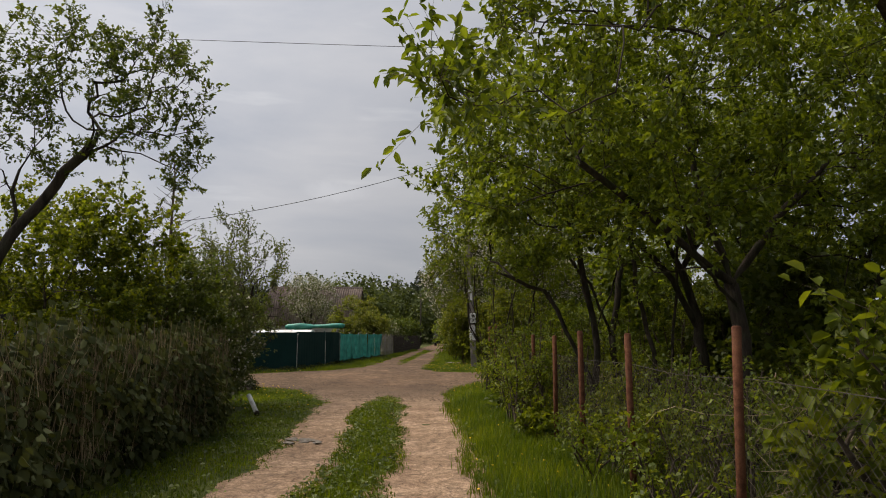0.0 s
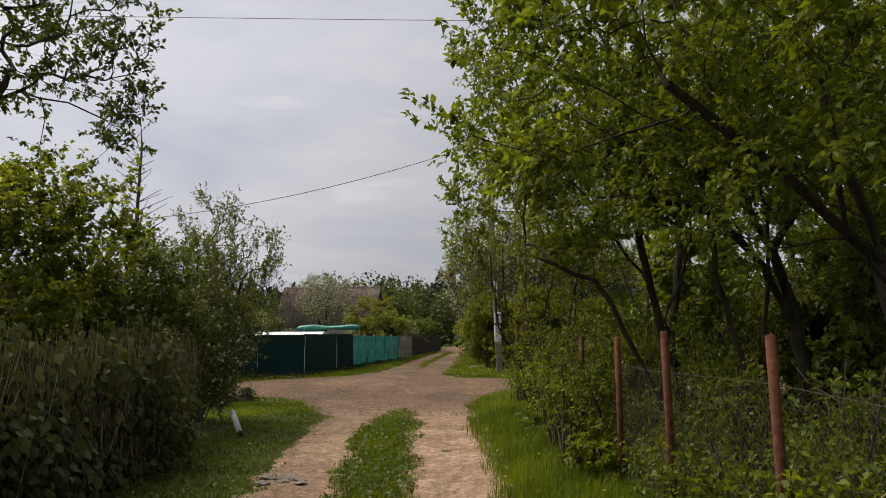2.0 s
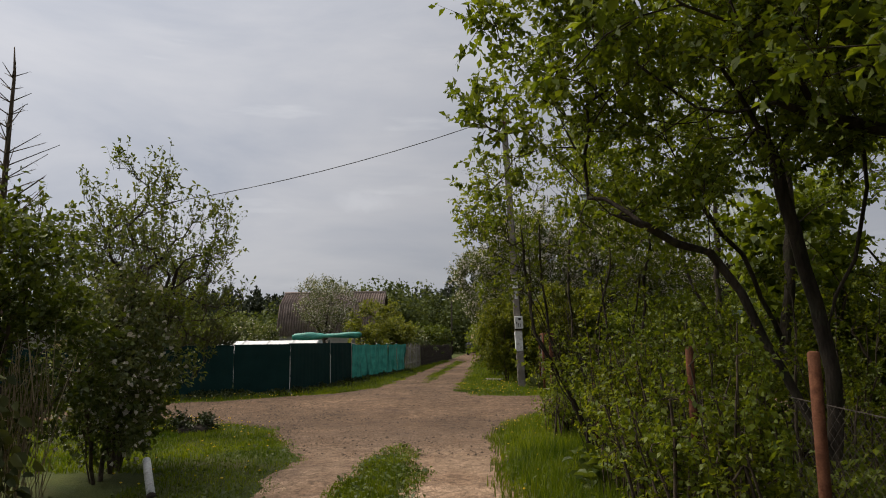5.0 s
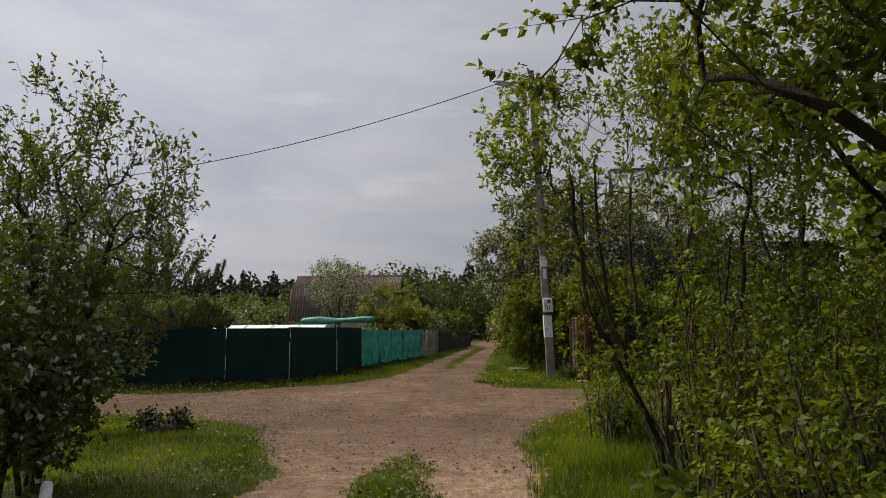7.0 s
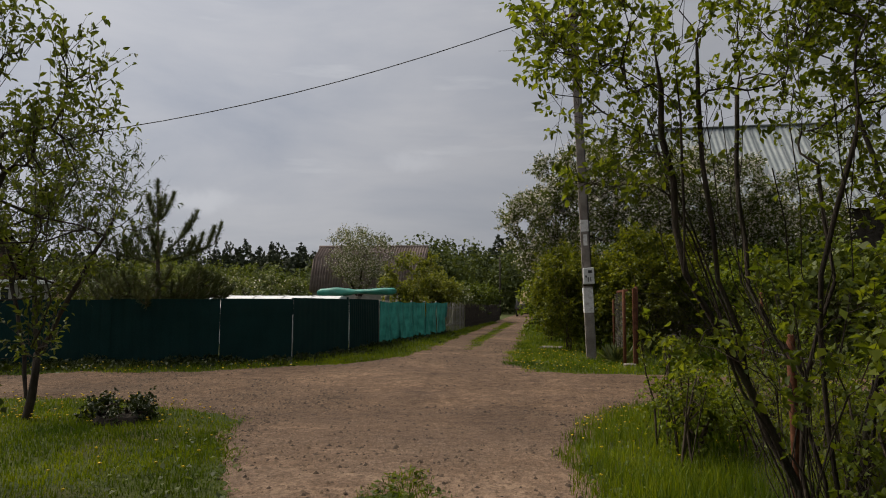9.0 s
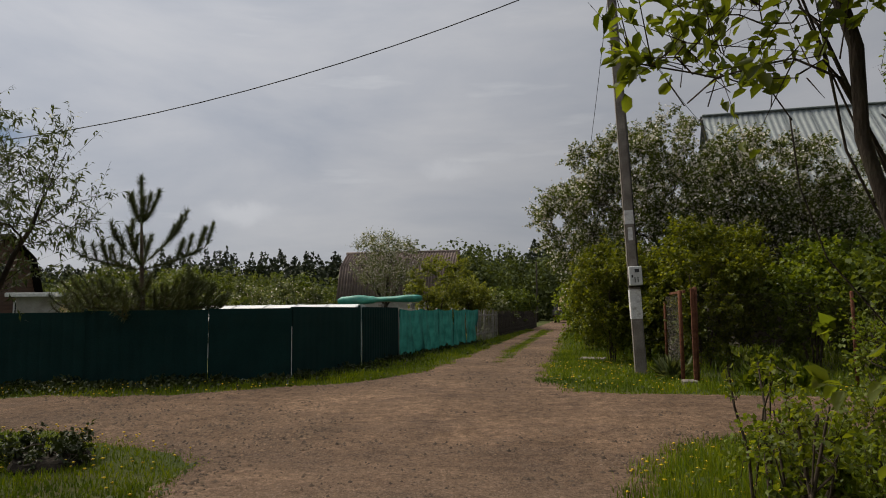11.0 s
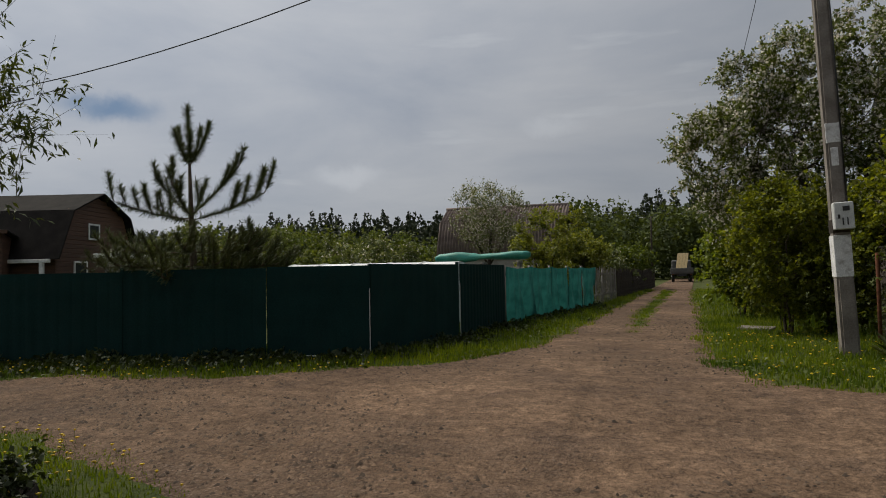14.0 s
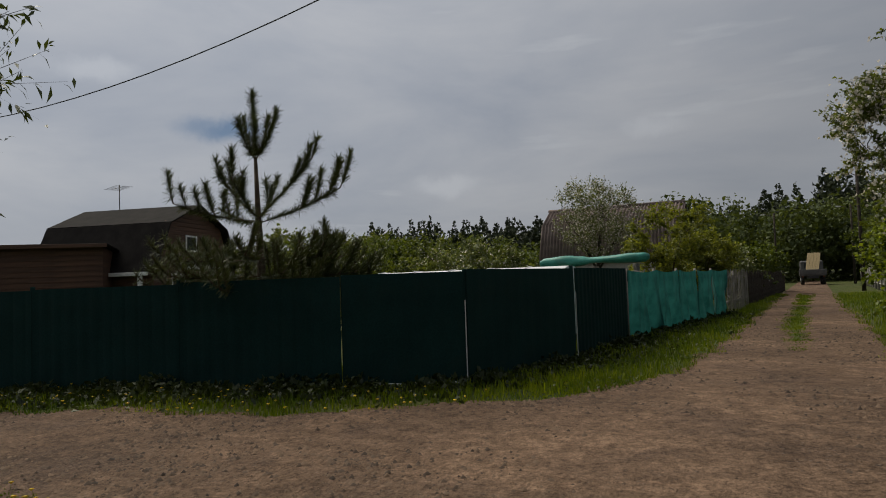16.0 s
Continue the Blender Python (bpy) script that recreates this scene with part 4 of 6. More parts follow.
def pole():
    p = thing("utility_pole", (*POLE, up(*POLE)), "grey concrete utility pole with street lamp, meter box and whitewashed patches", "utility pole")
    h = 9.05
    lean = Matrix.Rotation(radians(-2.3), 4, "Y")
    bm = bmesh.new()
    bmesh.ops.create_cube(bm, size=1, matrix=Matrix.Translation((0, 0, h / 2 - 0.1)) @ Matrix.Diagonal((0.24, 0.26, h + 0.2, 1)))
    for v in bm.verts:
        if v.co.z > 1:
            v.co.x, v.co.y = v.co.x * 0.68, v.co.y * 0.68
    bmesh.ops.bevel(bm, geom=[e for e in bm.edges if abs(e.verts[0].co.z - e.verts[1].co.z) > 1], offset=0.03, segments=2, affect="EDGES")
    part("shaft", bm_mesh("shaft", bm, CONCRETE), p, m=lean)
    for z, w, t_, hh in ((1.14, 0.235, 0.27, 0.62), (3.15, 0.19, 0.23, 0.30), (2.80, 0.10, 0.24, 0.28)):
        part("white_patch", box("white_patch", (w, t_, hh), WHITE, 0.006), p, "chipped whitewashed patch", lean @ Matrix.Translation((-0.004, 0, z)))
    part("dark_band", box("dark_band", (0.235, 0.26, 0.2), ROTTEN, 0.004), p, "dark tarred band", lean @ Matrix.Translation((0.0, 0, 1.80)))
    mb = part("meter_box", box("meter_box", (0.26, 0.16, 0.40), PALE_STEEL, 0.012), p, "pale grey meter box with a dark window", lean @ Matrix.Translation((0.02, -0.19, 1.84)))
    part("meter_window", box("meter_window", (0.09, 0.012, 0.07), BLACK, 0.003), mb, "small dark meter window", Matrix.Translation((0.03, -0.084, 0.27)))
    part("hasp", box("hasp", (0.03, 0.02, 0.06), BLACK, 0.004), mb, m=Matrix.Translation((-0.07, -0.084, 0.16)))
    for sx in (0.0, 0.06):
        part("number_bar", box("number_bar", (0.018, 0.008, 0.11), BLACK, 0.002), mb, m=Matrix.Translation((sx - 0.02, -0.083, 0.06)))
    part("conduit", tube_path("conduit", [(0.10, -0.13, 2.2), (0.10, -0.125, 5), (0.085, -0.10, h - 0.4)], 0.012, BLACK, 6), p, "black cable run", lean)
    part("crossarm", box("crossarm", (0.5, 0.06, 0.06), RUST, 0.005), p, m=lean @ Matrix.Translation((0, -0.11, h - 0.35)))
    for x in (-0.2, 0.2):
        ins = part("insulator", tube_path("insulator", [(0, 0, 0), (0, 0, 0.05), (0, 0, 0.06), (0, 0, 0.13)], [0.02, 0.02, 0.04, 0.025], WHITE, 10), p, "white ceramic insulator", lean @ Matrix.Translation((x, -0.11, h - 0.29)))
    part("lamp_arm", tube_path("lamp_arm", [(0, -0.1, h - 0.7), (-0.3, -0.14, h - 0.55), (-0.62, -0.18, h - 0.45)], 0.022, WIRE, 8), p, "grey lamp arm", lean)
    bm = bmesh.new()
    bmesh.ops.create_uvsphere(bm, u_segments=14, v_segments=8, radius=1)
    for v in bm.verts:
        v.co = Vector((v.co.x * 0.34, v.co.y * 0.13, v.co.z * (0.09 if v.co.z > 0 else 0.05)))
    lamp = part("lamp_head", bm_mesh("lamp_head", bm, PALE_STEEL, True), p, "pale grey street lamp head", lean @ Matrix.Translation((-0.85, -0.2, h - 0.38)) @ Matrix.Rotation(radians(14), 4, "Y"))
    part("lamp_glass", box("lamp_glass", (0.4, 0.18, 0.03), POLY, 0.012), lamp, "milky lamp cover", Matrix.Translation((-0.03, 0, -0.07)))
    return p


pole()


def cable(name, a, b, sag, r, label, n=28, sides=5):
    a, b = Vector(a), Vector(b)
    pts = [a.lerp(b, i / n) - Vector((0, 0, 4 * sag * (i / n) * (1 - i / n))) for i in range(n + 1)]
    ob = new(name, tube_path(name, pts, r, BLACK, sides))
    return tagged(ob, label, "cable")


cable("overhead_cable", (0.95, 27.9, 9.3), (-33.6, 28.2, 8.45), 2.75, 0.013, "twisted black overhead cable slung from the pole")
cable("overhead_wire", (-45, 26.5, 15.4), (40, 26.5, 12.6), 0.3, 0.012, "thin overhead wire crossing high over the lane")
cable("service_cable", (0.95, 28.1, 8.9), (0.7, 62, 6.6), 1.0, 0.008, "black cable hanging along the lane")
cable("service_cable", (0.95, 28.1, 9.0), (5.6, 38, 7.6), 0.6, 0.008, "black house cable from the pole to the roof")

# ---- buildings ----


def gable_house():
    """Brown timber house with a gambrel roof, its gable turned to the lane."""
    at = Matrix.Translation((-23.7, 36.0, up(0, 36))) @ Matrix.Rotation(math.atan2(5.5, -1.6), 4, "Z")
    h = thing("house", at, "brown timber house with dark gambrel roof and white-framed windows", "house")
    W, L = 5.7, 5.0
    prof = [(0, 0), (W, 0), (W, 2.35), (W - 0.75, 4.0), (W / 2, 4.85), (0.75, 4.0), (0, 2.35)]
    n = len(prof)
    verts = [(x, 0.0, z) for x, z in prof] + [(x, L, z) for x, z in prof]
    faces = [tuple(range(n)), tuple(range(2 * n - 1, n - 1, -1))] + [(i, i + n, (i + 1) % n + n, (i + 1) % n) for i in (0, 1, 6)]
    part("wall", mesh("wall", verts, faces, WOOD_BROWN), h, "brown board wall")
    for k in range(26):
        z = 0.05 + k * 0.18
        half = W / 2 if z < 2.3 else (W / 2 - 0.75 * (z - 2.35) / 1.65 if z < 4.0 else (W / 2 - 0.75) * (4.85 - z) / 0.85)
        if half > 0.3:
            part("plank", box("plank", (2 * half - 0.06, 0.025, 0.165), WOOD_BROWN, 0.006), h, m=Matrix.Translation((W / 2, -0.012, z)))
    for a, b in (((-0.25, 2.1), (0.72, 4.05)), ((0.72, 4.05), (W / 2, 4.95)), ((W / 2, 4.95), (W - 0.72, 4.05)), ((W - 0.72, 4.05), (W + 0.25, 2.1))):
        d = Vector((b[0] - a[0], 0, b[1] - a[1]))
        m = Matrix.Translation((a[0], L / 2, a[1])) @ Matrix.Rotation(-math.atan2(d.z, d.x), 4, "Y")
        part("roof_slope", box("roof_slope", (d.length, L + 0.7, 0.06), ROOF_DARK, 0.01, Matrix.Translation((d.length / 2, 0, 0))), h, "dark roofing", m)
    for x, z, w, hh in ((W / 2 - 0.3, 3.05, 0.75, 0.55), (1.6, 1.05, 0.85, 0.95), (4.2, 1.05, 0.85, 0.95)):
        wi = part("window", box("window", (w, 0.03, hh), GLASS, 0.004), h, "small window with white frame", Matrix.Translation((x, -0.035, z)))
        for sx in (-w / 2, w / 2):
            part("frame", box("frame", (0.07, 0.05, hh + 0.14), TRIM, 0.005), wi, m=Matrix.Translation((sx, -0.01, -0.07)))
        for sz in (-0.07, hh):
            part("frame", box("frame", (w, 0.05, 0.07), TRIM, 0.005), wi, m=Matrix.Translation((0, -0.012, sz)))
    part("porch_beam", box("porch_beam", (0.14, L, 0.14), TRIM, 0.01), h, "pale eave beam", Matrix.Translation((-0.35, L / 2, 1.98)))
    part("porch_post", box("porch_post", (0.14, 0.14, 2.0), TRIM, 0.01), h, "pale porch post", Matrix.Translation((-0.35, 0.3, 0)))
    # roof aerial
    part("aerial_mast", tube_path("aerial_mast", [(W / 2, 3.6, 4.8), (W / 2, 3.6, 6.1)], 0.02, WIRE, 6), h)
    part("aerial_boom", tube_path("aerial_boom", [(W / 2 - 0.5, 2.9, 5.95), (W / 2 + 0.4, 4.3, 6.0)], 0.012, WIRE, 5), h)
    for k in range(5):
        c = Vector((W / 2 - 0.4 + 0.18 * k, 3.06 + 0.28 * k, 5.96))
        part("aerial_rod", tube_path("aerial_rod", [c + Vector((0.3, -0.2, 0)), c - Vector((0.3, -0.2, 0))], 0.008, WIRE, 4), h)
    return h


gable_house()


def shed(name, at, w, dpt, hgt, wall, roof, label, slope=0.35, boards=True, trim=None):
    s = thing(name, at, label, "shed")
    verts = [(-w / 2, 0, 0), (w / 2, 0, 0), (w / 2, dpt, 0), (-w / 2, dpt, 0), (-w / 2, 0, hgt), (w / 2, 0, hgt), (w / 2, dpt, hgt - slope), (-w / 2, dpt, hgt - slope)]
    part("wall", mesh("wall", verts, [(0, 1, 5, 4), (1, 2, 6, 5), (2, 3, 7, 6), (3, 0, 4, 7)], wall), s)
    ang = math.atan2(-slope, dpt)
    part("roof", box("roof", (w + 0.5, dpt + 0.5, 0.07), roof, 0.01, Matrix.Translation((0, dpt / 2 + 0.0, 0))), s, m=Matrix.Translation((0, -0.1, hgt + 0.02)) @ Matrix.Rotation(ang, 4, "X"))
    part("fascia", box("fascia", (w + 0.5, 0.03, 0.14), trim or wall, 0.004), s, m=Matrix.Translation((0, -0.38, hgt - 0.04)))
    if boards:
        for k in range(int(hgt / 0.2)):
            part("plank", box("plank", (w, 0.02, 0.18), wall, 0.005), s, m=Matrix.Translation((0, -0.012, 0.01 + k * 0.2)))
    return s


sh = shed("shed", Matrix.Translation((-27.5, 32.5, 0.3)) @ Matrix.Rotation(radians(38), 4, "Z"), 7.0, 3, 3.1, WOOD_BROWN, ROOF_DARK, "brown board shed with flat dark roof and a pale door")
part("door", box("door", (0.9, 0.04, 1.9), TRIM, 0.01), sh, "pale shed door", Matrix.Translation((-0.9, -0.05, 0.15)))
sh = shed("shed", Matrix.Translation((-19.8, 36.5, 0.3)) @ Matrix.Rotation(radians(20), 4, "Z"), 3.0, 2.5, 2.15, PLASTER, ROOF_METAL, "small pale shed with a light roof edge", boards=False, trim=TRIM)
part("door", box("door", (0.8, 0.04, 1.7), WOOD_FRESH, 0.01), sh, "yellowish board door", Matrix.Translation((0.5, -0.03, 0.1)))
shed("shed", Matrix.Translation((9.6, 27.5, 0.3)) @ Matrix.Rotation(radians(-12), 4, "Z"), 3.0, 3, 2.2, TEAL_WALL, ROOF_DARK, "faded teal board shed behind the trees", boards=True)


def corrugated(name, w, h, material, wave=0.19, depth=0.05, per=8):
    """A corrugated sheet in x and z, with its waves along x."""
    k = max(6, int(w / wave * per))
    xs_ = np.linspace(0, w, k + 1)
    y_ = depth * np.cos(xs_ / wave * 2 * math.pi)
    v = [(x, y, z) for z in (0, h) for x, y in zip(xs_, y_)] + [(x, y + 0.012, z) for z in (0, h) for x, y in zip(xs_, y_)]
    m = k + 1
    f = [(i, i + 1, m + i + 1, m + i) for i in range(k)] + [(2 * m + i + 1, 2 * m + i, 3 * m + i, 3 * m + i + 1) for i in range(k)] + [(i + 1, i, 2 * m + i, 2 * m + i + 1) for i in range(k)]
    return mesh(name, v, f, material, True)


def slate_barn():
    """Long building under a steep broken roof of corrugated slate sheets."""
    at = Matrix.Translation((-15.0, 55.5, 0.3)) @ Matrix.Rotation(radians(2), 4, "Z")
    b = thing("barn", at, "plastered barn under a broken-pitch roof of weathered corrugated slate", "barn")
    L, W = 8.0, 5.0
    verts = [(0.25, 0, 0), (L - 0.25, 0, 0), (L - 0.25, W, 0), (0.25, W, 0), (0.25, 0, 2.3), (L - 0.25, 0, 2.3), (L - 0.25, W, 2.3), (0.25, W, 2.3), (0.25, 0.9, 4.5), (L - 0.25, 0.9, 4.5), (L - 0.25, W - 0.9, 4.5), (0.25, W - 0.9, 4.5), (0.25, W / 2, 5.45), (L - 0.25, W / 2, 5.45)]
    part("wall", mesh("wall", verts, [(0, 1, 5, 4), (2, 3, 7, 6), (1, 2, 6, 10, 13, 9, 5), (0, 4, 8, 12, 11, 7, 3)], PLASTER), b, "pale plaster wall")
    for side in (0, 1):
        for lo, hi, inset_lo, inset_hi in ((2.15, 4.55, -0.12, 0.85), (4.5, 5.5, 0.8, W / 2 + 0.02)):
            run, risez = inset_hi - inset_lo, hi - lo
            hgt, tilt = math.hypot(run, risez), math.atan2(run, risez)
            n = 7
            me = corrugated("roof_sheet", L / n + 0.03, hgt, SLATE)
            for i in range(n):
                x = i * L / n
                if side == 0:
                    m = Matrix.Translation((x, inset_lo, lo)) @ Matrix.Rotation(-tilt, 4, "X")
                else:
                    m = Matrix.Translation((x + L / n + 0.03, W - inset_lo, lo)) @ Matrix.Rotation(math.pi, 4, "Z") @ Matrix.Rotation(-tilt, 4, "X")
                part("roof_sheet", me, b, m=m)
    part("ridge_cap", tube_path("ridge_cap", [(0, W / 2, 5.52), (L, W / 2, 5.52)], 0.09, SLATE, 8), b)
    return b


slate_barn()


def metal_house():
    """House behind the apple tree under a tall grey ribbed metal roof."""
    at = Matrix.Translation((5.35, 37.7, 0.3)) @ Matrix.Rotation(radians(-3), 4, "Z")
    h = thing("house", at, "brown house under a steep grey ribbed metal roof", "house")
    L, W, eave, ridge = 9.0, 7.0, 5.2, 9.15
    verts = [(0.3, 0, 0), (L - 0.3, 0, 0), (L - 0.3, W, 0), (0.3, W, 0), (0.3, 0, eave), (L - 0.3, 0, eave), (L - 0.3, W, eave), (0.3, W, eave), (0.3, W / 2, ridge - 0.1), (L - 0.3, W / 2, ridge - 0.1)]
    part("wall", mesh("wall", verts, [(0, 1, 5, 4), (2, 3, 7, 6), (1, 2, 6, 9, 5), (0, 4, 8, 7, 3)], ROTTEN), h)
    run, rz = W / 2 + 0.3, ridge - eave + 0.25
    hgt, tilt = math.hypot(run, rz), math.atan2(run, rz)
    n = 9
    me = sheet_panel("roof_sheet", L / n + 0.01, hgt, ROOF_METAL, 0.03, 0.22)
    for i in range(n):
        part("roof_sheet", me, h, m=Matrix.Translation((i * L / n, -0.3, eave - 0.25)) @ Matrix.Rotation(-tilt, 4, "X"))
        part("roof_sheet", me, h, m=Matrix.Translation(((i + 1) * L / n + 0.01, W + 0.3, eave - 0.25)) @ Matrix.Rotation(math.pi, 4, "Z") @ Matrix.Rotation(-tilt, 4, "X"))
    part("ridge_cap", box("ridge_cap", (L, 0.3, 0.06), ROOF_METAL, 0.02), h, m=Matrix.Translation((L / 2, W / 2, ridge - 0.02)))
    part("barge_board", box("barge_board", (0.05, 0.18, hgt), ROOF_DARK, 0.01), h, "dark barge board", Matrix.Translation((-0.03, -0.2, eave - 0.3)) @ Matrix.Rotation(-tilt, 4, "X"))
    for x in (2.2, 5.5):
        wi = part("window", box("window", (1.1, 0.04, 1.2), GLASS, 0.005), h, "window with white frame", Matrix.Translation((x, -0.03, 1.3)))
        for sx in (-0.57, 0.57):
            part("frame", box("frame", (0.08, 0.05, 1.34), TRIM, 0.006), wi, m=Matrix.Translation((sx, -0.02, -0.07)))
        for sz in (-0.07, 1.2):
            part("frame", box("frame", (1.06, 0.05, 0.07), TRIM, 0.006), wi, m=Matrix.Translation((0, -0.02, sz)))
    return h


metal_house()


def greenhouse(at, L, W, H, label):
    """A long low arched roof of milky polycarbonate on a low wall."""
    g = thing("greenhouse", at, label, "greenhouse")
    n = 14
    arc = [(W / 2 * math.cos(math.pi * i / n), H * math.sin(math.pi * i / n)) for i in range(n + 1)]
    bays = 5
    for k in range(bays):
        x0, x1 = k * L / bays, (k + 1) * L / bays - 0.02
        v = [(x, y, 1.0 + z) for x in (x0, x1) for y, z in arc] + [(x, y * 0.985, 0.985 + z) for x in (x0, x1) for y, z in arc]
        m = n + 1
        f = [(i, i + 1, m + i + 1, m + i) for i in range(n)] + [(2 * m + i + 1, 2 * m + i, 3 * m + i, 3 * m + i + 1) for i in range(n)]
        part("roof_panel", mesh("roof_panel", v, f, POLY, True), g)
        part("hoop", tube_path("hoop", [(x0, y, 1.0 + z) for y, z in arc], 0.025, PALE_STEEL, 6), g)
    for s in (-1, 1):
        part("side_wall", box("side_wall", (L, 0.06, 1.05), POLY, 0.01), g, m=Matrix.Translation((L / 2, s * W / 2, 0)))
    for x in (0, L):
        v = [(x, y, 1.0 + z) for y, z in arc] + [(x, -W / 2, 0), (x, W / 2, 0)]
        part("end_wall", mesh("end_wall", v, [tuple(range(len(v)))], POLY), g)
    return g


greenhouse(Matrix.Translation((-11.6, 33.6, 0.3)) @ Matrix.Rotation(radians(4), 4, "Z"), 5.0, 2.6, 0.62, "low arched greenhouse of milky polycarbonate behind the gate")


def tarp_roll():
    """A long bundle under a teal tarpaulin, slung on a timber rack, with stacked boards below."""
    t = thing("covered_rack", Matrix.Translation((-9.4, 39.8, 0.3)) @ Matrix.Rotation(radians(3), 4, "Z"), "long bundle wrapped in teal tarpaulin on a timber rack", "rack")
    L = 3.5
    verts, faces, ns, na = [], [], 26, 14
    for i in range(ns + 1):
        u = i / ns
        r = 0.21 * (0.82 + 0.18 * math.sin(9 * u)) * (1 if 0 < i < ns else 0.6) * (1 - 0.25 * (u > 0.45)) 
        for k in range(na):
            a = 2 * math.pi * k / na
            rr = r * (1 + 0.08 * math.sin(3 * a + 7 * u) + 0.05 * math.sin(23 * u + a))
            verts.append((u * L, rr * 1.5 * math.cos(a), 1.83 + 0.10 * u + rr * math.sin(a)))
        if i:
            b = (i - 1) * na
            faces += [(b + k, b + (k + 1) % na, b + na + (k + 1) % na, b + na + k) for k in range(na)]
    faces += [tuple(range(na))[::-1], tuple(range(len(verts) - na, len(verts)))]
    part("tarpaulin", mesh("tarpaulin", verts, faces, TARP, True), t, "creased teal tarpaulin")
    for x in (0.4, 1.8, 3.1):
        for y in (-0.3, 0.3):
            part("post", box("post", (0.09, 0.09, 1.62 + 0.03 * x), WOOD_GREY, 0.006), t, m=Matrix.Translation((x, y, 0)))
        part("bearer", box("bearer", (0.09, 0.8, 0.08), WOOD_GREY, 0.006), t, m=Matrix.Translation((x, 0, 1.55 + 0.03 * x)))
    part("shelf", box("shelf", (L, 0.9, 0.06), ROTTEN, 0.006), t, m=Matrix.Translation((L / 2, 0, 1.32)))
    return t


tarp_roll()
rng0 = random.Random(3)
for i in range(7):
    b = new("board", box("board", (2.6, 0.16, 0.035), WOOD_FRESH if i % 3 else WOOD_GREY, 0.004))
    b.matrix_world = Matrix.Translation((-7.2 + rng0.uniform(-0.1, 0.1), 38.6 + 0.17 * (i % 3), 0.32 + 1.36 + 0.037 * (i // 3)))
    tagged(b, "loose board on the stack by the covered rack", "board", "boards of the stack")
st = thing("timber_stack", (-7.2, 38.8, 0.3), "stack of grey bearers carrying loose boards", "timber stack")
for x in (-1.1, 0, 1.1):
    for k in range(9):
        part("bearer", box("bearer", (0.12 if k % 2 else 0.3, 0.7, 0.15), WOOD_GREY, 0.008), st, m=Matrix.Translation((x, -0.05, k * 0.153)))


def truck():
    """A small flatbed lorry seen from behind, with a pale board panel standing in its bed."""
    t = thing("lorry", (-0.15, 88.0, up(0, 88) + 0.02), "dusty flatbed lorry on the lane carrying upright pale boards", "lorry")
    part("bed", box("bed", (2.2, 3.6, 0.14), LORRY, 0.02), t, m=Matrix.Translation((0, 1.8, 0.85)))
    part("tailboard", box("tailboard", (2.2, 0.06, 0.45), LORRY, 0.02), t, "dusty dark tailboard", Matrix.Translation((0, 0.0, 0.98)))
    for x in (-1.08, 1.08):
        part("sideboard", box("sideboard", (0.05, 3.5, 0.45), LORRY, 0.015), t, m=Matrix.Translation((x, 1.8, 0.98)))
    cab = part("cab", box("cab", (2.0, 1.7, 1.55), LORRY, 0.12), t, "dark dusty cab", Matrix.Translation((0, 4.6, 0.75)))
    part("rear_window", box("rear_window", (1.3, 0.03, 0.5), GLASS, 0.02), cab, m=Matrix.Translation((0, -0.86, 0.85)))
    for x in (-0.85, 0.85):
        for y in (0.9, 4.8):
            w = part("wheel", tube_path("wheel", [(-0.14, 0, 0), (-0.12, 0, 0), (0.12, 0, 0), (0.14, 0, 0)], [0.36, 0.42, 0.42, 0.36], RUBBER, 20), t, m=Matrix.Translation((x, y, 0.42)))
            part("rim", tube_path("rim", [(-0.15, 0, 0), (0.15, 0, 0)], 0.2, PALE_STEEL, 14), w)
        part("rear_light", box("rear_light", (0.16, 0.05, 0.12), RUST, 0.01), t, "red rear light", Matrix.Translation((x, -0.04, 0.72)))
    part("underframe", box("underframe", (0.9, 5.2, 0.2), BLACK, 0.02), t, m=Matrix.Translation((0, 2.6, 0.6)))
    for k in range(4):
        part("board", box("board", (0.26, 0.04, 2.1), WOOD_FRESH, 0.006), t, "fresh pale board", Matrix.Translation((-0.5 + k * 0.27, 0.6, 0.99)) @ Matrix.Rotation(radians(-18), 4, "X") @ Matrix.Rotation(radians(8), 4, "Y"))
    return t


truck()
for x, y, h in ((1.9, 66, 7.5), (3.4, 92, 7.5), (-3.2, 96, 7.5)):
    p = thing("lamp_post", (x, y, up(x, y)), "far wooden lane pole with a small lamp", "utility pole", "poles along the lane")
    part("mast", tube_path("mast", [(0, 0, -0.2), (0, 0, h)], [0.12, 0.08], ROTTEN, 8), p)
    part("arm", tube_path("arm", [(0, 0, h - 0.5), (-0.5, -0.2, h - 0.2), (-0.9, -0.3, h - 0.15)], 0.025, WIRE, 6), p)
    part("lamp_head", box("lamp_head", (0.45, 0.2, 0.1), PALE_STEEL, 0.03), p, "pale lamp head", Matrix.Translation((-1.05, -0.3, h - 0.2)))
cable("overhead_wire", (1.9, 66, 7.3), (3.4, 92, 7.3), 0.5, 0.015, "overhead wire between the lane poles")
cable("overhead_wire", (0.7, 62, 6.6), (1.9, 66, 7.2), 0.1, 0.012, "overhead wire between the lane poles")

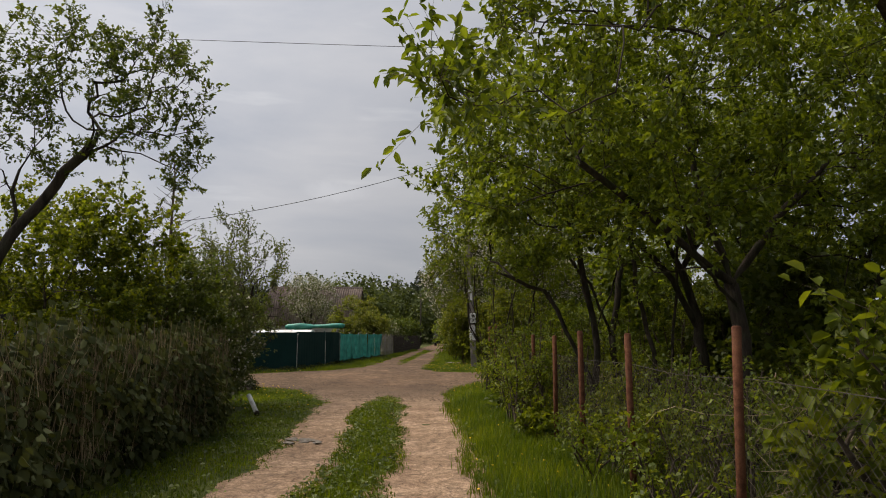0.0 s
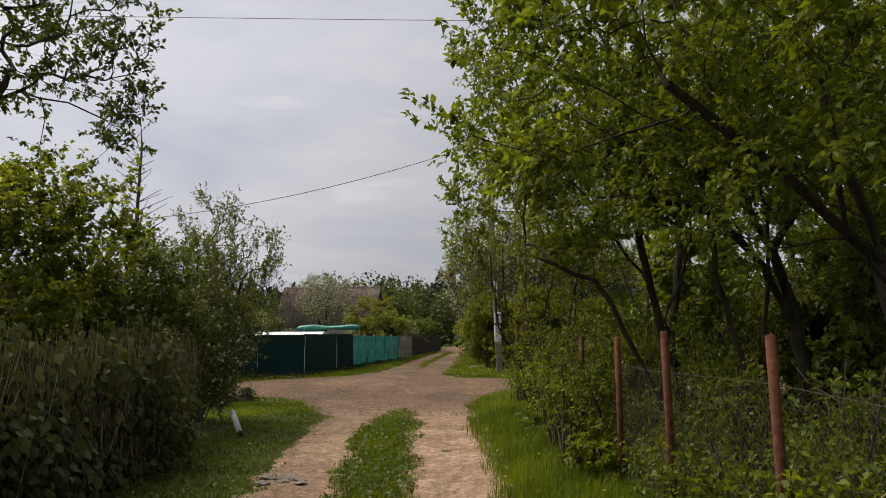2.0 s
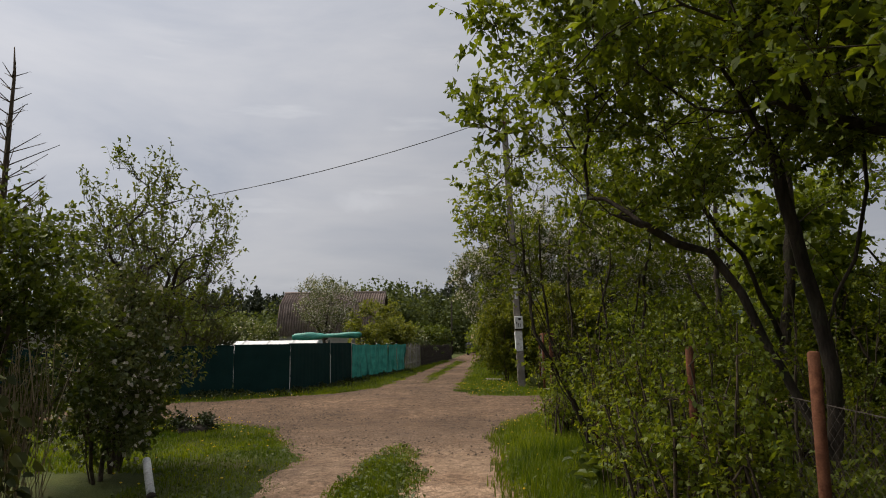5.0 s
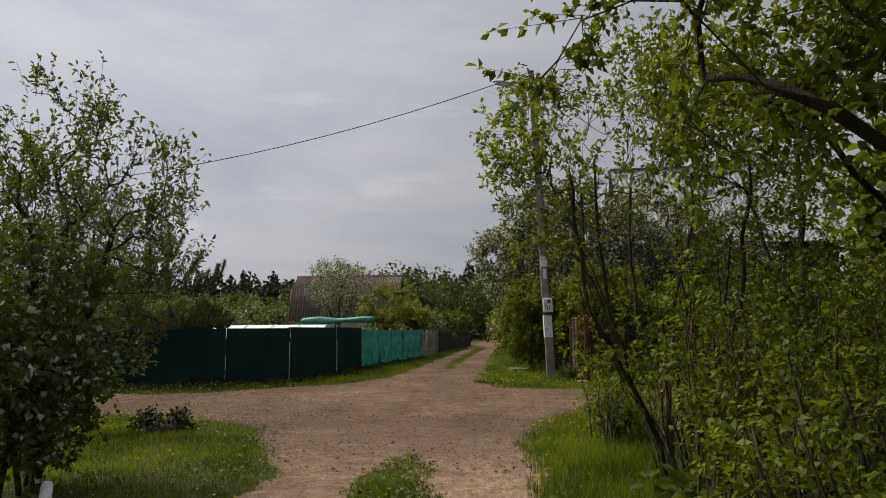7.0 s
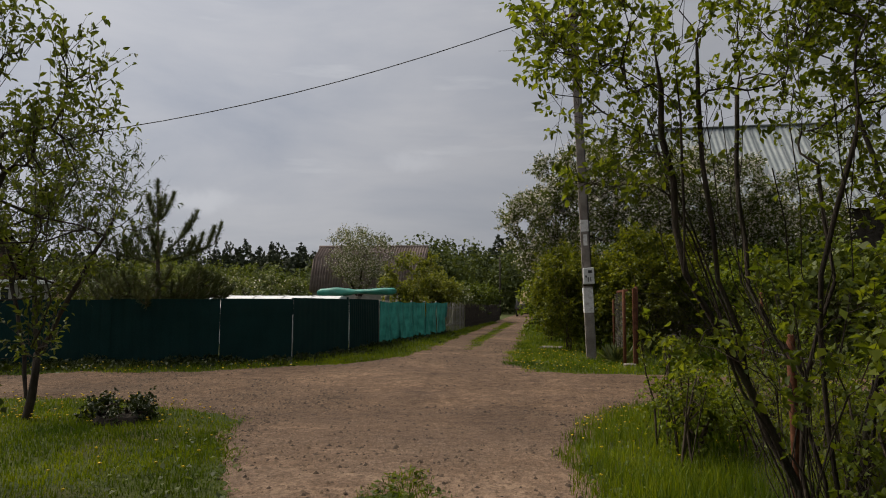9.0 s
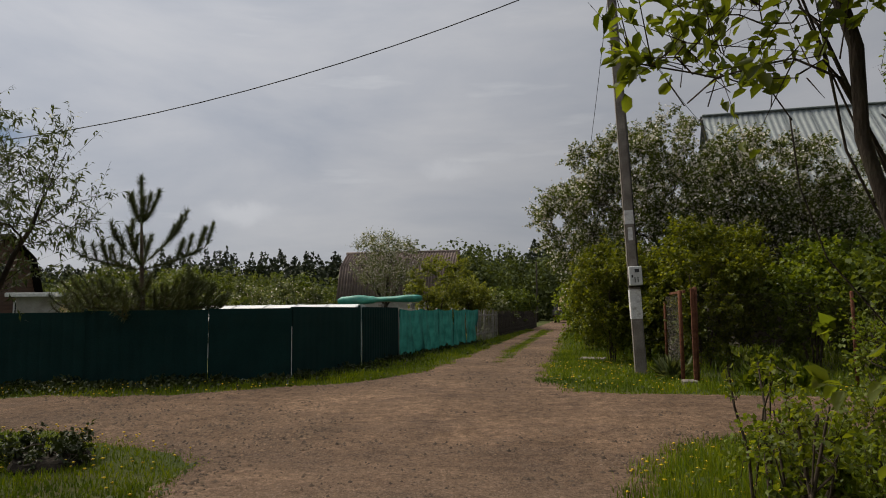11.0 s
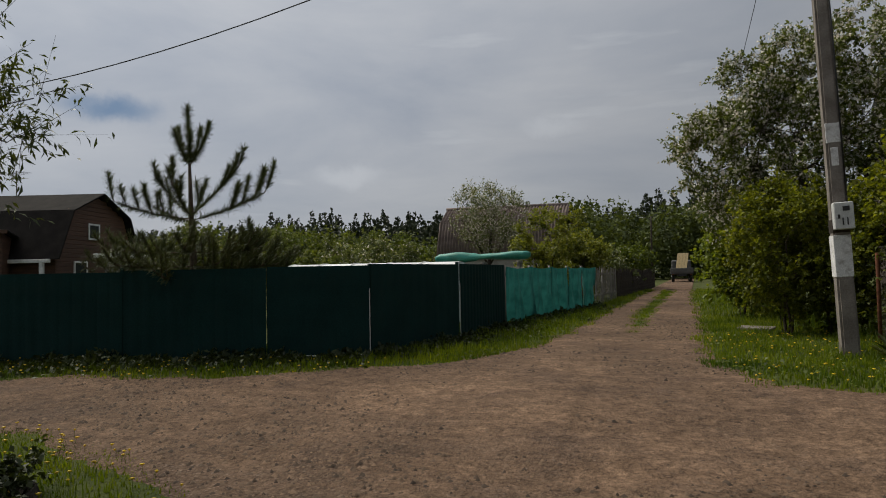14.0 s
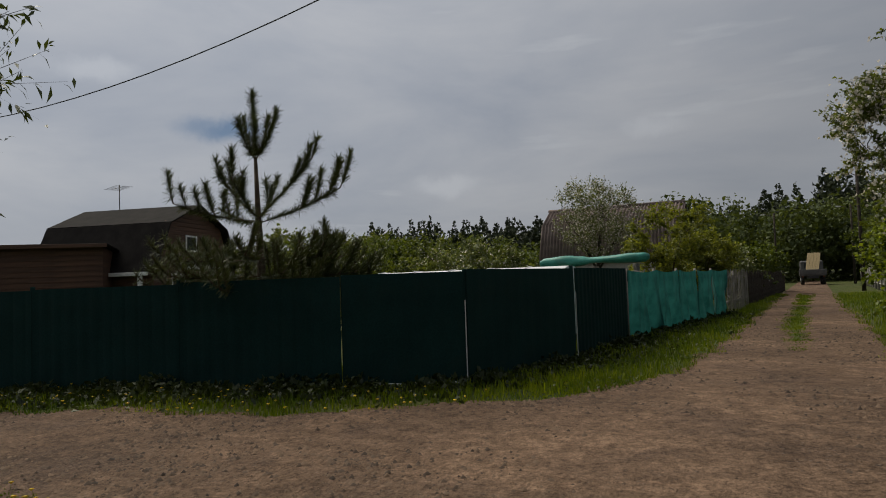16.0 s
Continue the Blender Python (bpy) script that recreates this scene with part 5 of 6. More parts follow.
# ---- trees on the shaded side of the lane ----
G = "trees along the lane fence"
tree("tree", 11, (4.0, 8.7, 0), [[(0, 0, -0.1), (-0.05, 0, 1.2), (-0.2, 0, 2.3)], [(-0.2, 0, 2.3), (-1.1, -0.4, 2.9), (-2.3, -0.8, 3.7)], [(-0.2, 0, 2.3), (-0.6, -0.1, 3.4), (-0.8, 0, 4.8)], [(-0.2, 0, 2.3), (0.5, 0.2, 3.1), (1.3, 0.2, 4.0)], [(-0.1, 0, 1.9), (-0.9, -0.7, 2.5), (-1.4, -1.5, 3.2)]], 0.10,
     [((-0.4, 0, 4.7), (2.2, 2.2, 1.9)), ((-2.1, -0.5, 4.1), (1.5, 1.5, 1.4)), ((-3.4, -1.6, 3.8), (0.45, 0.8, 0.45)), ((-3.4, -0.4, 3.75), (1.0, 1.2, 0.65)), ((-2.9, 0.3, 4.9), (1.2, 1.3, 0.8)), ((-1.2, -1.5, 3.3), (1.3, 0.9, 0.8)), ((1.6, 0, 4.2), (1.6, 1.8, 1.6)), ((-1.5, 0.4, 2.9), (1.2, 1.0, 0.6))], 340, "fresh-leaved tree with dark trunk forking into many limbs", group=G, leaves=17, leaf=0.082, twigs=5, simple=True, tip=0.005)
tree("tree", 19, (4.2, 4.9, 0), [[(0, 0, -0.1), (0.1, 0.1, 2.0), (0, 0.1, 3.2), (-0.5, 0, 4.4)], [(0, 0.1, 3.2), (-0.8, 0, 4.3), (-1.9, 0.1, 4.7)]], 0.06,
     [((-0.6, 0.1, 4.8), (2.0, 1.7, 1.2)), ((-2.3, 0.1, 4.1), (1.3, 1.1, 0.75)), ((-3.5, -0.8, 3.3), (0.8, 0.6, 0.4)), ((-4.0, -1.4, 2.95), (0.45, 0.4, 0.25)), ((-2.9, 0.9, 4.7), (1.3, 1.2, 0.9))], 190, "fresh-leaved garden tree reaching twigs over the lane", group=G, leaves=14, leaf=0.074, twigs=5, tip=0.004)
tree("tree", 12, (4.75, 12.0, 0), [[(0, 0, -0.1), (-0.15, 0, 1.9), (-0.4, 0, 2.8), (-0.75, 0, 3.6), (-0.9, 0.1, 4.8)], [(-0.15, 0, 1.7), (-0.6, -0.1, 2.6), (-1.3, -0.1, 3.35), (-2.4, -0.3, 3.6)], [(-0.4, 0, 2.8), (0.4, 0.3, 3.9), (0.9, 0.4, 5)]], 0.095,
     [((-1.2, 0.1, 5.0), (2.4, 2.2, 1.7)), ((-3.4, -0.2, 4.6), (1.6, 1.6, 1.2)), ((-4.3, 0, 5.2), (1.0, 1.3, 0.9)), ((-2.0, -0.9, 3.7), (1.6, 0.9, 0.7)), ((0.9, 0.3, 4.6), (1.8, 2.0, 1.7))], 310, "large dark-trunked tree leaning towards the lane", group=G, leaves=16, leaf=0.08, twigs=5, simple=True)
tree("tree", 13, (2.85, 12.1, 0), [[(0, 0, -0.1), (-0.2, 0, 0.8), (-0.6, 0, 1.7), (-1.0, 0, 2.4), (-1.9, -0.2, 2.75)], [(-0.1, 0, 0.5), (-0.05, 0.1, 1.7), (-0.25, 0.1, 2.6), (-0.4, 0.2, 3.6)], [(-0.05, 0.1, 1.7), (0.35, 0.1, 2.7), (0.5, 0.2, 3.6)]], 0.075,
     [((-2.6, 0.1, 3.4), (0.6, 0.8, 0.55)), ((-2.0, 0.5, 4.6), (0.8, 1.0, 0.7)), ((-1.1, 0.4, 4.1), (1.4, 1.5, 1.5)), ((0.1, 0.4, 4.2), (1.3, 1.5, 1.4)), ((-1.5, 0.3, 2.9), (0.9, 0.9, 0.5))], 200, "slim leaning tree with two dark stems behind the chain-link fence", group=G, leaves=15, leaf=0.075, twigs=5, simple=True)
tree("tree", 21, (3.75, 11.6, 0), [[(0, 0, -0.1), (-0.1, 0, 1.3), (-0.35, 0, 2.4), (-0.45, 0, 3.8)], [(0.35, 0.2, -0.1), (0.3, 0.2, 1.5), (0.5, 0.2, 3.4)]], 0.04, [((-0.4, 0, 4.3), (1.1, 1.1, 0.9)), ((0.5, 0.2, 3.9), (0.9, 0.9, 0.8))], 60, "pair of thin dark stems under the larger crowns", group=G, leaves=12, leaf=0.075, simple=True)
tree("tree", 14, (4.1, 15.4, 0), [[(0, 0, -0.1), (-0.2, 0, 1.6), (-0.7, -0.1, 2.8), (-1.4, -0.2, 3.7)], [(-0.2, 0, 1.6), (0.1, 0.2, 3.2), (0.2, 0.3, 4.6)]], 0.08,
     [((-1.0, 0.0, 4.7), (1.7, 1.6, 1.3)), ((0.9, 0.3, 4.9), (1.5, 1.6, 1.4))], 75, "tree with curved dark limbs reaching over the track", group=G, leaves=14, leaf=0.075, twigs=5, simple=True)
stems = []
rs = random.Random(8)
for k in range(26):
    a = rs.uniform(0, 2 * math.pi)
    r = rs.uniform(0.35, 1.1)
    lx, ly = math.cos(a) * r - 0.3, math.sin(a) * r * 0.8
    jx, jy = [rs.uniform(-0.16, 0.16) for _ in range(4)], [rs.uniform(-0.16, 0.16) for _ in range(4)]
    stems.append([(math.cos(a) * 0.16, math.sin(a) * 0.16, -0.1), (lx * 0.22 + jx[0] * 0.5, ly * 0.22 + jy[0] * 0.5, 0.5), (lx * 0.42 + jx[1], ly * 0.42 + jy[1], 1.1), (lx * 0.7 + jx[2], ly * 0.7 + jy[2], 1.8), (lx + jx[3], ly + jy[3], rs.uniform(2.2, 3.3))])
tree("lilac_bush", 15, (1.5, 15.7, 0), stems, 0.021, [((-0.2, 0, 3.8), (1.3, 1.2, 1.0)), *[((-1.45, -0.2, 3.4), (0.45, 0.6, 0.6)), ((-1.2, 0, 2.65), (0.4, 0.6, 0.55))] * 3, ((0.8, 0.2, 3.1), (1.1, 1.1, 1.3)), ((-0.4, -0.5, 1.4), (0.6, 0.5, 0.4))], 370, "many-stemmed lilac bush with thin dark stems and fresh leaves", "bush", twigs=4, twig=0.34, leaves=9, leaf=0.056, width=0.6, leaf_mat=LEAF_LILAC, bare=0.2, tip=0.0035, cluster=0.5, simple=True, reach=0.22, fine=True)
tree("tree", 16, (4.9, 20.2, 0), [[(0, 0, -0.1), (-0.1, 0, 1.8), (-0.05, 0, 3.6), (0, 0, 5)], [(-0.1, 0, 1.8), (-0.7, 0.1, 3.2), (-1.0, 0.1, 4.6)]], 0.07,
     [((-0.4, 0, 5.0), (2.0, 2.0, 2.0)), ((0.8, 0, 3.8), (1.8, 1.8, 1.4))], 70, "slender tree with sparse fresh leaves beside the cross lane", group=G, twigs=3, leaves=9, leaf=0.075, bare=0.3, simple=True)
for seed, x, y, r, n in ((17, 6.6, 9.4, 2.3, 100), (18, 7.0, 13.5, 2.5, 100), (20, 7.6, 18.2, 2.3, 90)):
    tree("tree", seed, (x, y, 0), [[(0, 0, -0.1), (0.1, 0.1, 1.8), (0.1, 0.2, 3.4)], [(0.1, 0.1, 1.8), (-0.6, 0.2, 3.0)]], 0.11, [((0, 0.3, 4.4), (r, r, r)), ((0.3, 0, 2.6), (1.8, 1.8, 0.9))], n, "fresh-leaved garden tree behind the fence", group=G, leaves=15, leaf=0.1, simple=True)


def bush(seed, at, r, h, n, label, leaf=0.06, mat=None, leaves=9, width=0.6, twig=0.35, name="bush", group="", **more):
    rng = random.Random(seed)
    st_ = []
    for k in range(5):
        a = rng.uniform(0, 6.28)
        q = rng.uniform(0.2, 0.6)
        st_.append([(math.cos(a) * 0.08, math.sin(a) * 0.08, -0.08), (math.cos(a) * r * q * 0.5, math.sin(a) * r * q * 0.5, h * 0.3), (math.cos(a) * r * q, math.sin(a) * r * q, h * 0.55)])
    lobes = [((0, 0, h * 0.5), (r * 0.8, r * 0.8, h * 0.45))]
    for k in range(4):
        a, q = rng.uniform(0, 6.28), rng.uniform(0.4, 0.75) * r
        lobes.append(((math.cos(a) * q, math.sin(a) * q, h * rng.uniform(0.35, 0.78)), (r * rng.uniform(0.3, 0.5), r * rng.uniform(0.3, 0.5), h * rng.uniform(0.16, 0.28))))
    return tree(name, seed, at, st_, 0.03, lobes, n, label, "bush", group, leaf=leaf, leaf_mat=mat or LEAF_FRESH, leaves=leaves, width=width, twig=twig, tip=0.004, bark=TWIG, reach=0.2, **more)


U = "undergrowth along the fence"
for i, (x, y, r, h) in enumerate([(3.3, 5.4, 0.7, 1.5), (2.6, 14.0, 0.55, 1.9), (2.9, 15.6, 0.8, 2.1), (2.3, 17.0, 0.5, 1.0), (3.0, 17.6, 0.7, 1.3), (2.5, 19.6, 0.55, 0.9), (3.2, 20.8, 0.8, 1.6), (3.4, 17.4, 0.8, 1.8), (4.4, 13.8, 0.8, 1.5), (5.4, 9.0, 0.8, 1.5), (5.2, 6.8, 0.8, 1.6), (5.2, 16.8, 1.0, 2.2), (5.6, 20.4, 1.0, 1.8), (5.4, 15.4, 1.1, 3.3), (5.2, 18.6, 1.0, 3.0), (6.2, 17.4, 1.1, 3.4)]):
    bush(40 + i, (x, y, up(x, y)), r, h, 36 if h < 1.5 else 46, "low leafy undergrowth bush by the chain-link fence", 0.05, (LEAF_FRESH, LEAF_MAPLE)[i % 2], group=U, leaves=9, lift=0.6, simple=True)


def sapling(seed, at, h, spread, mat):
    """A clump of slim upright shoots, leafy from the knee up."""
    rng = random.Random(seed)
    st_ = []
    for k in range(rng.randint(3, 5)):
        a, q, top = rng.uniform(0, 6.28), rng.uniform(0.2, 1.0) * spread, h * rng.uniform(0.6, 0.95)
        bx_, by_ = rng.uniform(-0.12, 0.12), rng.uniform(-0.12, 0.12)
        st_.append([(bx_, by_, -0.05), (bx_ + math.cos(a) * q * 0.3, by_ + math.sin(a) * q * 0.3, top * 0.45), (bx_ + math.cos(a) * q, by_ + math.sin(a) * q, top)])
    lobes = [((p[-1][0], p[-1][1], p[-1][2] * 0.85), (0.16 + 0.1 * spread, 0.16 + 0.1 * spread, p[-1][2] * 0.28)) for p in st_]
    lobes.append(((0, 0, h * 0.4), (spread * 0.8, spread * 0.8, h * 0.25)))
    tree("sapling", seed, at, st_, 0.014, lobes, int(10 + 9 * h), "clump of slim leafy shoots in the tall grass", "sapling", "shoots along the fence", twigs=3, twig=0.24, leaves=8, leaf=0.052, width=0.55, leaf_mat=mat, bark=TWIG, tip=0.003, lift=0.55, reach=0.2, simple=True)


rs = random.Random(41)
SHOOTS = [(1.6, 2.1, 5.2, 9.0, 9, 0.5, 1.1), (2.2, 3.3, 5.2, 9.5, 16, 0.8, 1.8), (1.9, 2.7, 9.5, 13.0, 7, 0.4, 1.0), (1.25, 1.75, 10.9, 14.6, 22, 0.9, 2.2), (1.8, 2.9, 12.4, 16.6, 14, 0.9, 2.3), (0.85, 1.3, 17.8, 19.2, 3, 0.9, 1.3), (2.6, 4.8, 12.8, 18.0, 9, 1.2, 2.6), (3.4, 5.6, 6.5, 12.0, 8, 0.8, 1.8), (1.8, 3.0, 17.6, 21.0, 6, 0.5, 1.1)]
seed = 300
for x0, x1, y0, y1, count, h0, h1 in SHOOTS:
    for k in range(count):
        x, y = rs.uniform(x0, x1), y0 + (y1 - y0) * (k + rs.uniform(0.1, 0.9)) / count
        seed += 1
        sapling(seed, (x, y, up(x, y)), rs.uniform(h0, h1), rs.uniform(0.2, 0.45), (LEAF_FRESH, LEAF_MAPLE)[seed % 2])
bush(60, (1.55, 10.6, 0), 0.45, 0.5, 26, "clump of bright green nettles in the grass", 0.085, LEAF_MAPLE, 9, 0.6, 0.22)
bush(61, (1.5, 18.9, 0), 0.3, 0.6, 12, "young bush with broad leaves at the lane corner", 0.075, LEAF_LILAC, 7, 0.7)
bush(62, (3.0, 4.3, 0), 0.8, 1.8, 40, "tangle of young shoots with broad leaves", 0.12, LEAF_MAPLE, 6, 0.6, 0.4)
for i, (x, y, r, h) in enumerate([(8.6, 6.0, 1.9, 4.6), (9.6, 9.4, 2.1, 5.2), (8.8, 12.6, 1.8, 4.2), (10.4, 15.4, 2.2, 5.4), (10.0, 19.0, 2.0, 4.8), (6.9, 16.0, 1.3, 2.6), (6.6, 10.6, 1.3, 2.2), (6.4, 6.6, 1.3, 2.4), (6.8, 20.8, 1.4, 4.0), (9.0, 3.0, 2.0, 4.6), (7.8, 15.0, 1.7, 4.6), (6.6, 12.0, 1.4, 3.4), (4.9, 16.6, 1.1, 4.2), (5.9, 17.9, 1.3, 4.3), (6.8, 15.2, 1.3, 4.2), (12.5, 12.0, 2.4, 5.6), (12.5, 22.5, 2.4, 5.0), (6.8, 27.6, 1.4, 2.6), (8.2, 28.6, 1.6, 2.9), (7.2, 31.5, 1.8, 3.2), (10.5, 33, 2.2, 3.4)]):
    bush(70 + i, (x, y, up(x, y)), r, h, 60, "leafy garden shrub screening the plot behind the fence", 0.155, (LEAF_FRESH, LEAF_DARK, LEAF_APPLE)[i % 3], 7, 0.65, 0.5, group="garden shrubs", simple=True, twigs=5)
# broad burdock leaves at the foot of the lilac
rngb = np.random.default_rng(77)
n = 160
bx, by = rngb.uniform(1.0, 2.3, n), rngb.uniform(13.9, 15.6, n)
pos = np.stack([bx, by, rngb.uniform(0.05, 0.35, n)], 1)
d_ = rngb.normal(0, 1, (n, 3))
d_[:, 2] = np.abs(d_[:, 2]) * 0.3
bd = thing("burdock", (1.6, 14.8, 0), "patch of broad-leaved burdock at the foot of the lilac", "weeds", kind="stuff")
tagged(part("foliage", leaf_cloud("foliage", pos - np.array([1.6, 14.8, 0]), d_, 0.2, LEAF_DARK, rngb, 0.75, 0.1, flat=0.75), bd), kind="stuff")
tagged(part("stalkwork", thin_twigs("stalkwork", np.stack([bx + rngb.normal(0, 0.05, n), by, np.zeros(n)], 1) - np.array([1.6, 14.8, 0]), pos - np.array([1.6, 14.8, 0]), 0.004, LEAF_DARK), bd), kind="stuff")
# dry tangled stems near the fence
s_, e_ = [], []
for k in range(240):
    p = np.array([rngb.uniform(2.5, 4.2), rngb.uniform(4.6, 6.2), rngb.uniform(0, 1.2)])
    q = rngb.normal(0, 1, 3) * np.array([1, 1, 0.6])
    for j in range(6):
        q2 = p + q * 0.09
        s_.append(p), e_.append(q2)
        p, q = q2, 0.75 * (q + rngb.normal(0, 0.7, 3))
dr = thing("dry_vine", (3.4, 4.8, 0), "tangle of dry pale vine stems by the fence", "vine", kind="stuff")
tagged(part("stemwork", thin_twigs("stemwork", np.array(s_) - np.array([3.4, 4.8, 0]), np.array(e_) - np.array([3.4, 4.8, 0]), 0.004, DRY), dr), kind="stuff")

# ---- hedge side ----
# Leaf colour is chosen dark because this crown stands against the light.
tree("apple_tree", 31, (-6.9, 9.0, 0), [[(0, 0, -0.1), (0.2, 0.1, 1.6), (0.75, 0.3, 3.0), (1.75, 0.55, 4.5)], [(0.4, 0.15, 2.2), (0.2, 0.2, 3.6), (-0.3, 0.2, 4.6)], [(0.75, 0.3, 3.0), (0.7, 0.4, 4.0)]], 0.11,
     [((2.1, 0.5, 5.4), (1.35, 1.1, 1.25)), ((2.5, 0.7, 4.5), (0.85, 0.8, 0.9)), ((0.8, 0.3, 5.0), (1.0, 1.0, 1.4)), ((-0.5, 0.2, 4.9), (1.3, 1.3, 1.4))], 300, "old apple tree with slanting dark trunk and small leaves coloured dark as backlit", "tree", twigs=4, twig=0.26, leaves=11, leaf=0.066, leaf_mat=LEAF_DARK, simple=True, tip=0.006, cluster=0.7)
bush(32, (-6.9, 11.4, 0), 2.2, 4.5, 290, "large young maple bush with bright yellow-green leaves", 0.07, LEAF_MAPLE, 15, 0.8, 0.4, simple=True)
bush(33, (-8.4, 8.4, 0), 2.1, 3.8, 200, "young maple bush with bright leaves behind the hedge", 0.085, LEAF_MAPLE, 11, 0.8, 0.4, simple=True)
bush(34, (-5.6, 13.4, 0), 1.5, 3.7, 230, "dark green bush at the end of the hedge", 0.075, LEAF_DARK, 11, 0.6, 0.35, simple=True)
bush(35, (-5.0, 14.9, 0), 1.0, 2.7, 130, "grey-green bush with silvery leaf undersides", 0.07, LEAF_SILVER, 8, 0.5, 0.35, simple=True, bloom=0.07)
bush(36, (-5.2, 15.6, 0), 0.9, 1.6, 80, "low dark bush beside the grass", 0.07, LEAF_DARK, 9, 0.6, 0.3, simple=True)
stems = [[(0, 0, -0.1), (0.1 * c, 0.1 * s, 0.7), (0.45 * c, 0.45 * s, 1.8), (0.75 * c, 0.7 * s, 2.8)] for c, s in ((1, 0), (0.4, 0.9), (-0.7, 0.6), (-0.8, -0.5), (0.3, -0.9), (0.1, 0.1))]
tree("tree", 37, (-5.3, 15.9, 0), stems, 0.05, [((0, 0, 2.9), (1.5, 1.4, 1.5)), ((1.0, 0, 2.6), (0.9, 1.0, 1.0)), ((0.2, 0, 1.5), (1.2, 1.2, 0.8))], 210, "young round-headed pear tree with upright shoots", twigs=4, leaves=8, leaf=0.065, leaf_mat=LEAF_APPLE, lift=1.2, spread=0.7, cluster=0.3)
tree("willow", 38, (-7.4, 20.0, 0), [[(0, 0, -0.1), (0.15, 0, 0.9), (0.7, 0.1, 2.0), (1.2, 0.1, 3.0)], [(0.15, 0, 0.9), (-0.2, 0.2, 2.3), (-0.1, 0.2, 3.6)], [(0, 0, 0.3), (-0.5, 0.3, 1.8), (-1.0, 0.4, 3.0)]], 0.06,
     [((0.4, 0.1, 3.1), (1.3, 1.2, 1.2)), ((-0.7, 0.2, 3.3), (1.4, 1.3, 1.3)), ((1.2, 0, 2.5), (0.6, 0.7, 0.6))], 120, "slim willow with narrow drooping leaves beside the cross lane", "tree", twigs=4, twig=0.5, leaves=13, leaf=0.09, width=0.22, leaf_mat=LEAF_WILLOW, simple=True, droop=0.45, sag=0.08, spread=0.8)


def hedge():
    """A low garden fence grown over with vine: an uneven wall of large drooping leaves on thin stems."""
    rng = np.random.default_rng(21)
    h = thing("vine_hedge", (-4.0, 6.0, 0), "garden fence overgrown with dark broad-leaved vine", "hedge")
    n = 15500
    y, z = rng.uniform(-4, 11.6, n), rng.uniform(0, 1, n) ** 0.85
    top = 1.60 + 0.13 * np.sin(1.9 * y) + 0.09 * np.sin(5.3 * y) + 0.30 * rng.uniform(size=n) ** 6
    x = -3.75 - 0.12 * (y - 5) / 6 + 0.16 * np.sin(2.3 * y + 3 * z) * np.sin(4 * z) - 0.30 * z ** 3 + rng.normal(0, 0.13, n) - 0.25 * (rng.uniform(size=n) < 0.3)
    pos = np.stack([x + 4.0, y - 6.0, z * top], 1)
    along_ = np.stack([np.full(n, 0.7), rng.normal(0, 0.4, n), np.full(n, -0.5)], 1)
    tagged(part("foliage", leaf_cloud("foliage", pos, along_, 0.105, LEAF_VINE, rng, 0.75, 0.6, flat=0.2), h), kind="stuff")
    m = 4200
    y = rng.uniform(-4, 12.2, m)
    a = np.stack([-3.85 - 0.12 * (y - 5) / 6 + rng.normal(0, 0.1, m) + 4.0, y - 6, rng.uniform(0, 1.25, m)], 1)
    b = a + np.stack([rng.normal(0, 0.06, m), rng.normal(0, 0.12, m), rng.uniform(0.25, 0.7, m)], 1)
    tagged(part("stemwork", thin_twigs("stemwork", a, b, 0.005, DRY), h, "thin reddish dry stems"), kind="stuff")
    for k in range(8):
        part("post", tube_path("post", [(0, 0, -0.2), (0, 0, 1.55)], 0.04, WOOD_GREY, 8), h, m=Matrix.Translation((0.02 - 0.05 * k, -9 + 2.1 * k, 0)))
    for zz in (0.4, 1.3):
        part("rail", box("rail", (0.04, 16, 0.07), ROTTEN, 0.006), h, m=Matrix.Translation((-0.1, -2, zz)) @ Matrix.Rotation(0.02, 4, "Z"))
    # One dark sheet as long as the hedge stands behind its leaves.
    part("backing", box("backing", (0.03, 16.2, 1.5), ROTTEN, 0.01), h, "plain dark sheet behind the leaves", Matrix.Translation((-0.28, -1.9, 0)) @ Matrix.Rotation(0.02, 4, "Z"))
    return h


hedge()


def dead_spruce():
    """A thin young spruce, nearly bare, with short stiff side shoots."""
    rng = np.random.default_rng(4)
    t = thing("spruce", (-5.75, 13.8, 0), "thin young spruce with a nearly bare dark top", "tree")
    h = 5.35
    part("trunk", tube_path("trunk", [(0, 0, -0.1), (0.02, 0, 2), (0, 0.02, 4), (0.03, 0, 5), (0, 0, h)], [0.06, 0.05, 0.03, 0.018, 0.006], PINE_BARK, 7), t)
    s, e, ns, ne = [], [], [], []
    for z in np.arange(2.4, 5.0, 0.16):
        L = 0.16 + (5.05 - z) * 0.30
        for k in range(4):
            a = rng.uniform(0, 6.28)
            d = np.array([math.cos(a), math.sin(a), 0.55])
            p = np.array([0, 0, z])
            q = p + d * L * rng.uniform(0.7, 1.1)
            s.append(p), e.append(q)
            for j in range(int(26 * L)):
                c = p + (q - p) * rng.uniform(0.15, 1)
                ns.append(c), ne.append(c + (d * 0.5 + rng.normal(0, 0.6, 3)) * 0.035)
    tagged(part("branchwork", thin_twigs("branchwork", np.array(s), np.array(e), 0.009, PINE_BARK), t), kind="stuff")
    tagged(part("foliage", needle_cloud("foliage", np.array(ns), np.array(ne), 0.002, SPRUCE), t), kind="stuff")


dead_spruce()


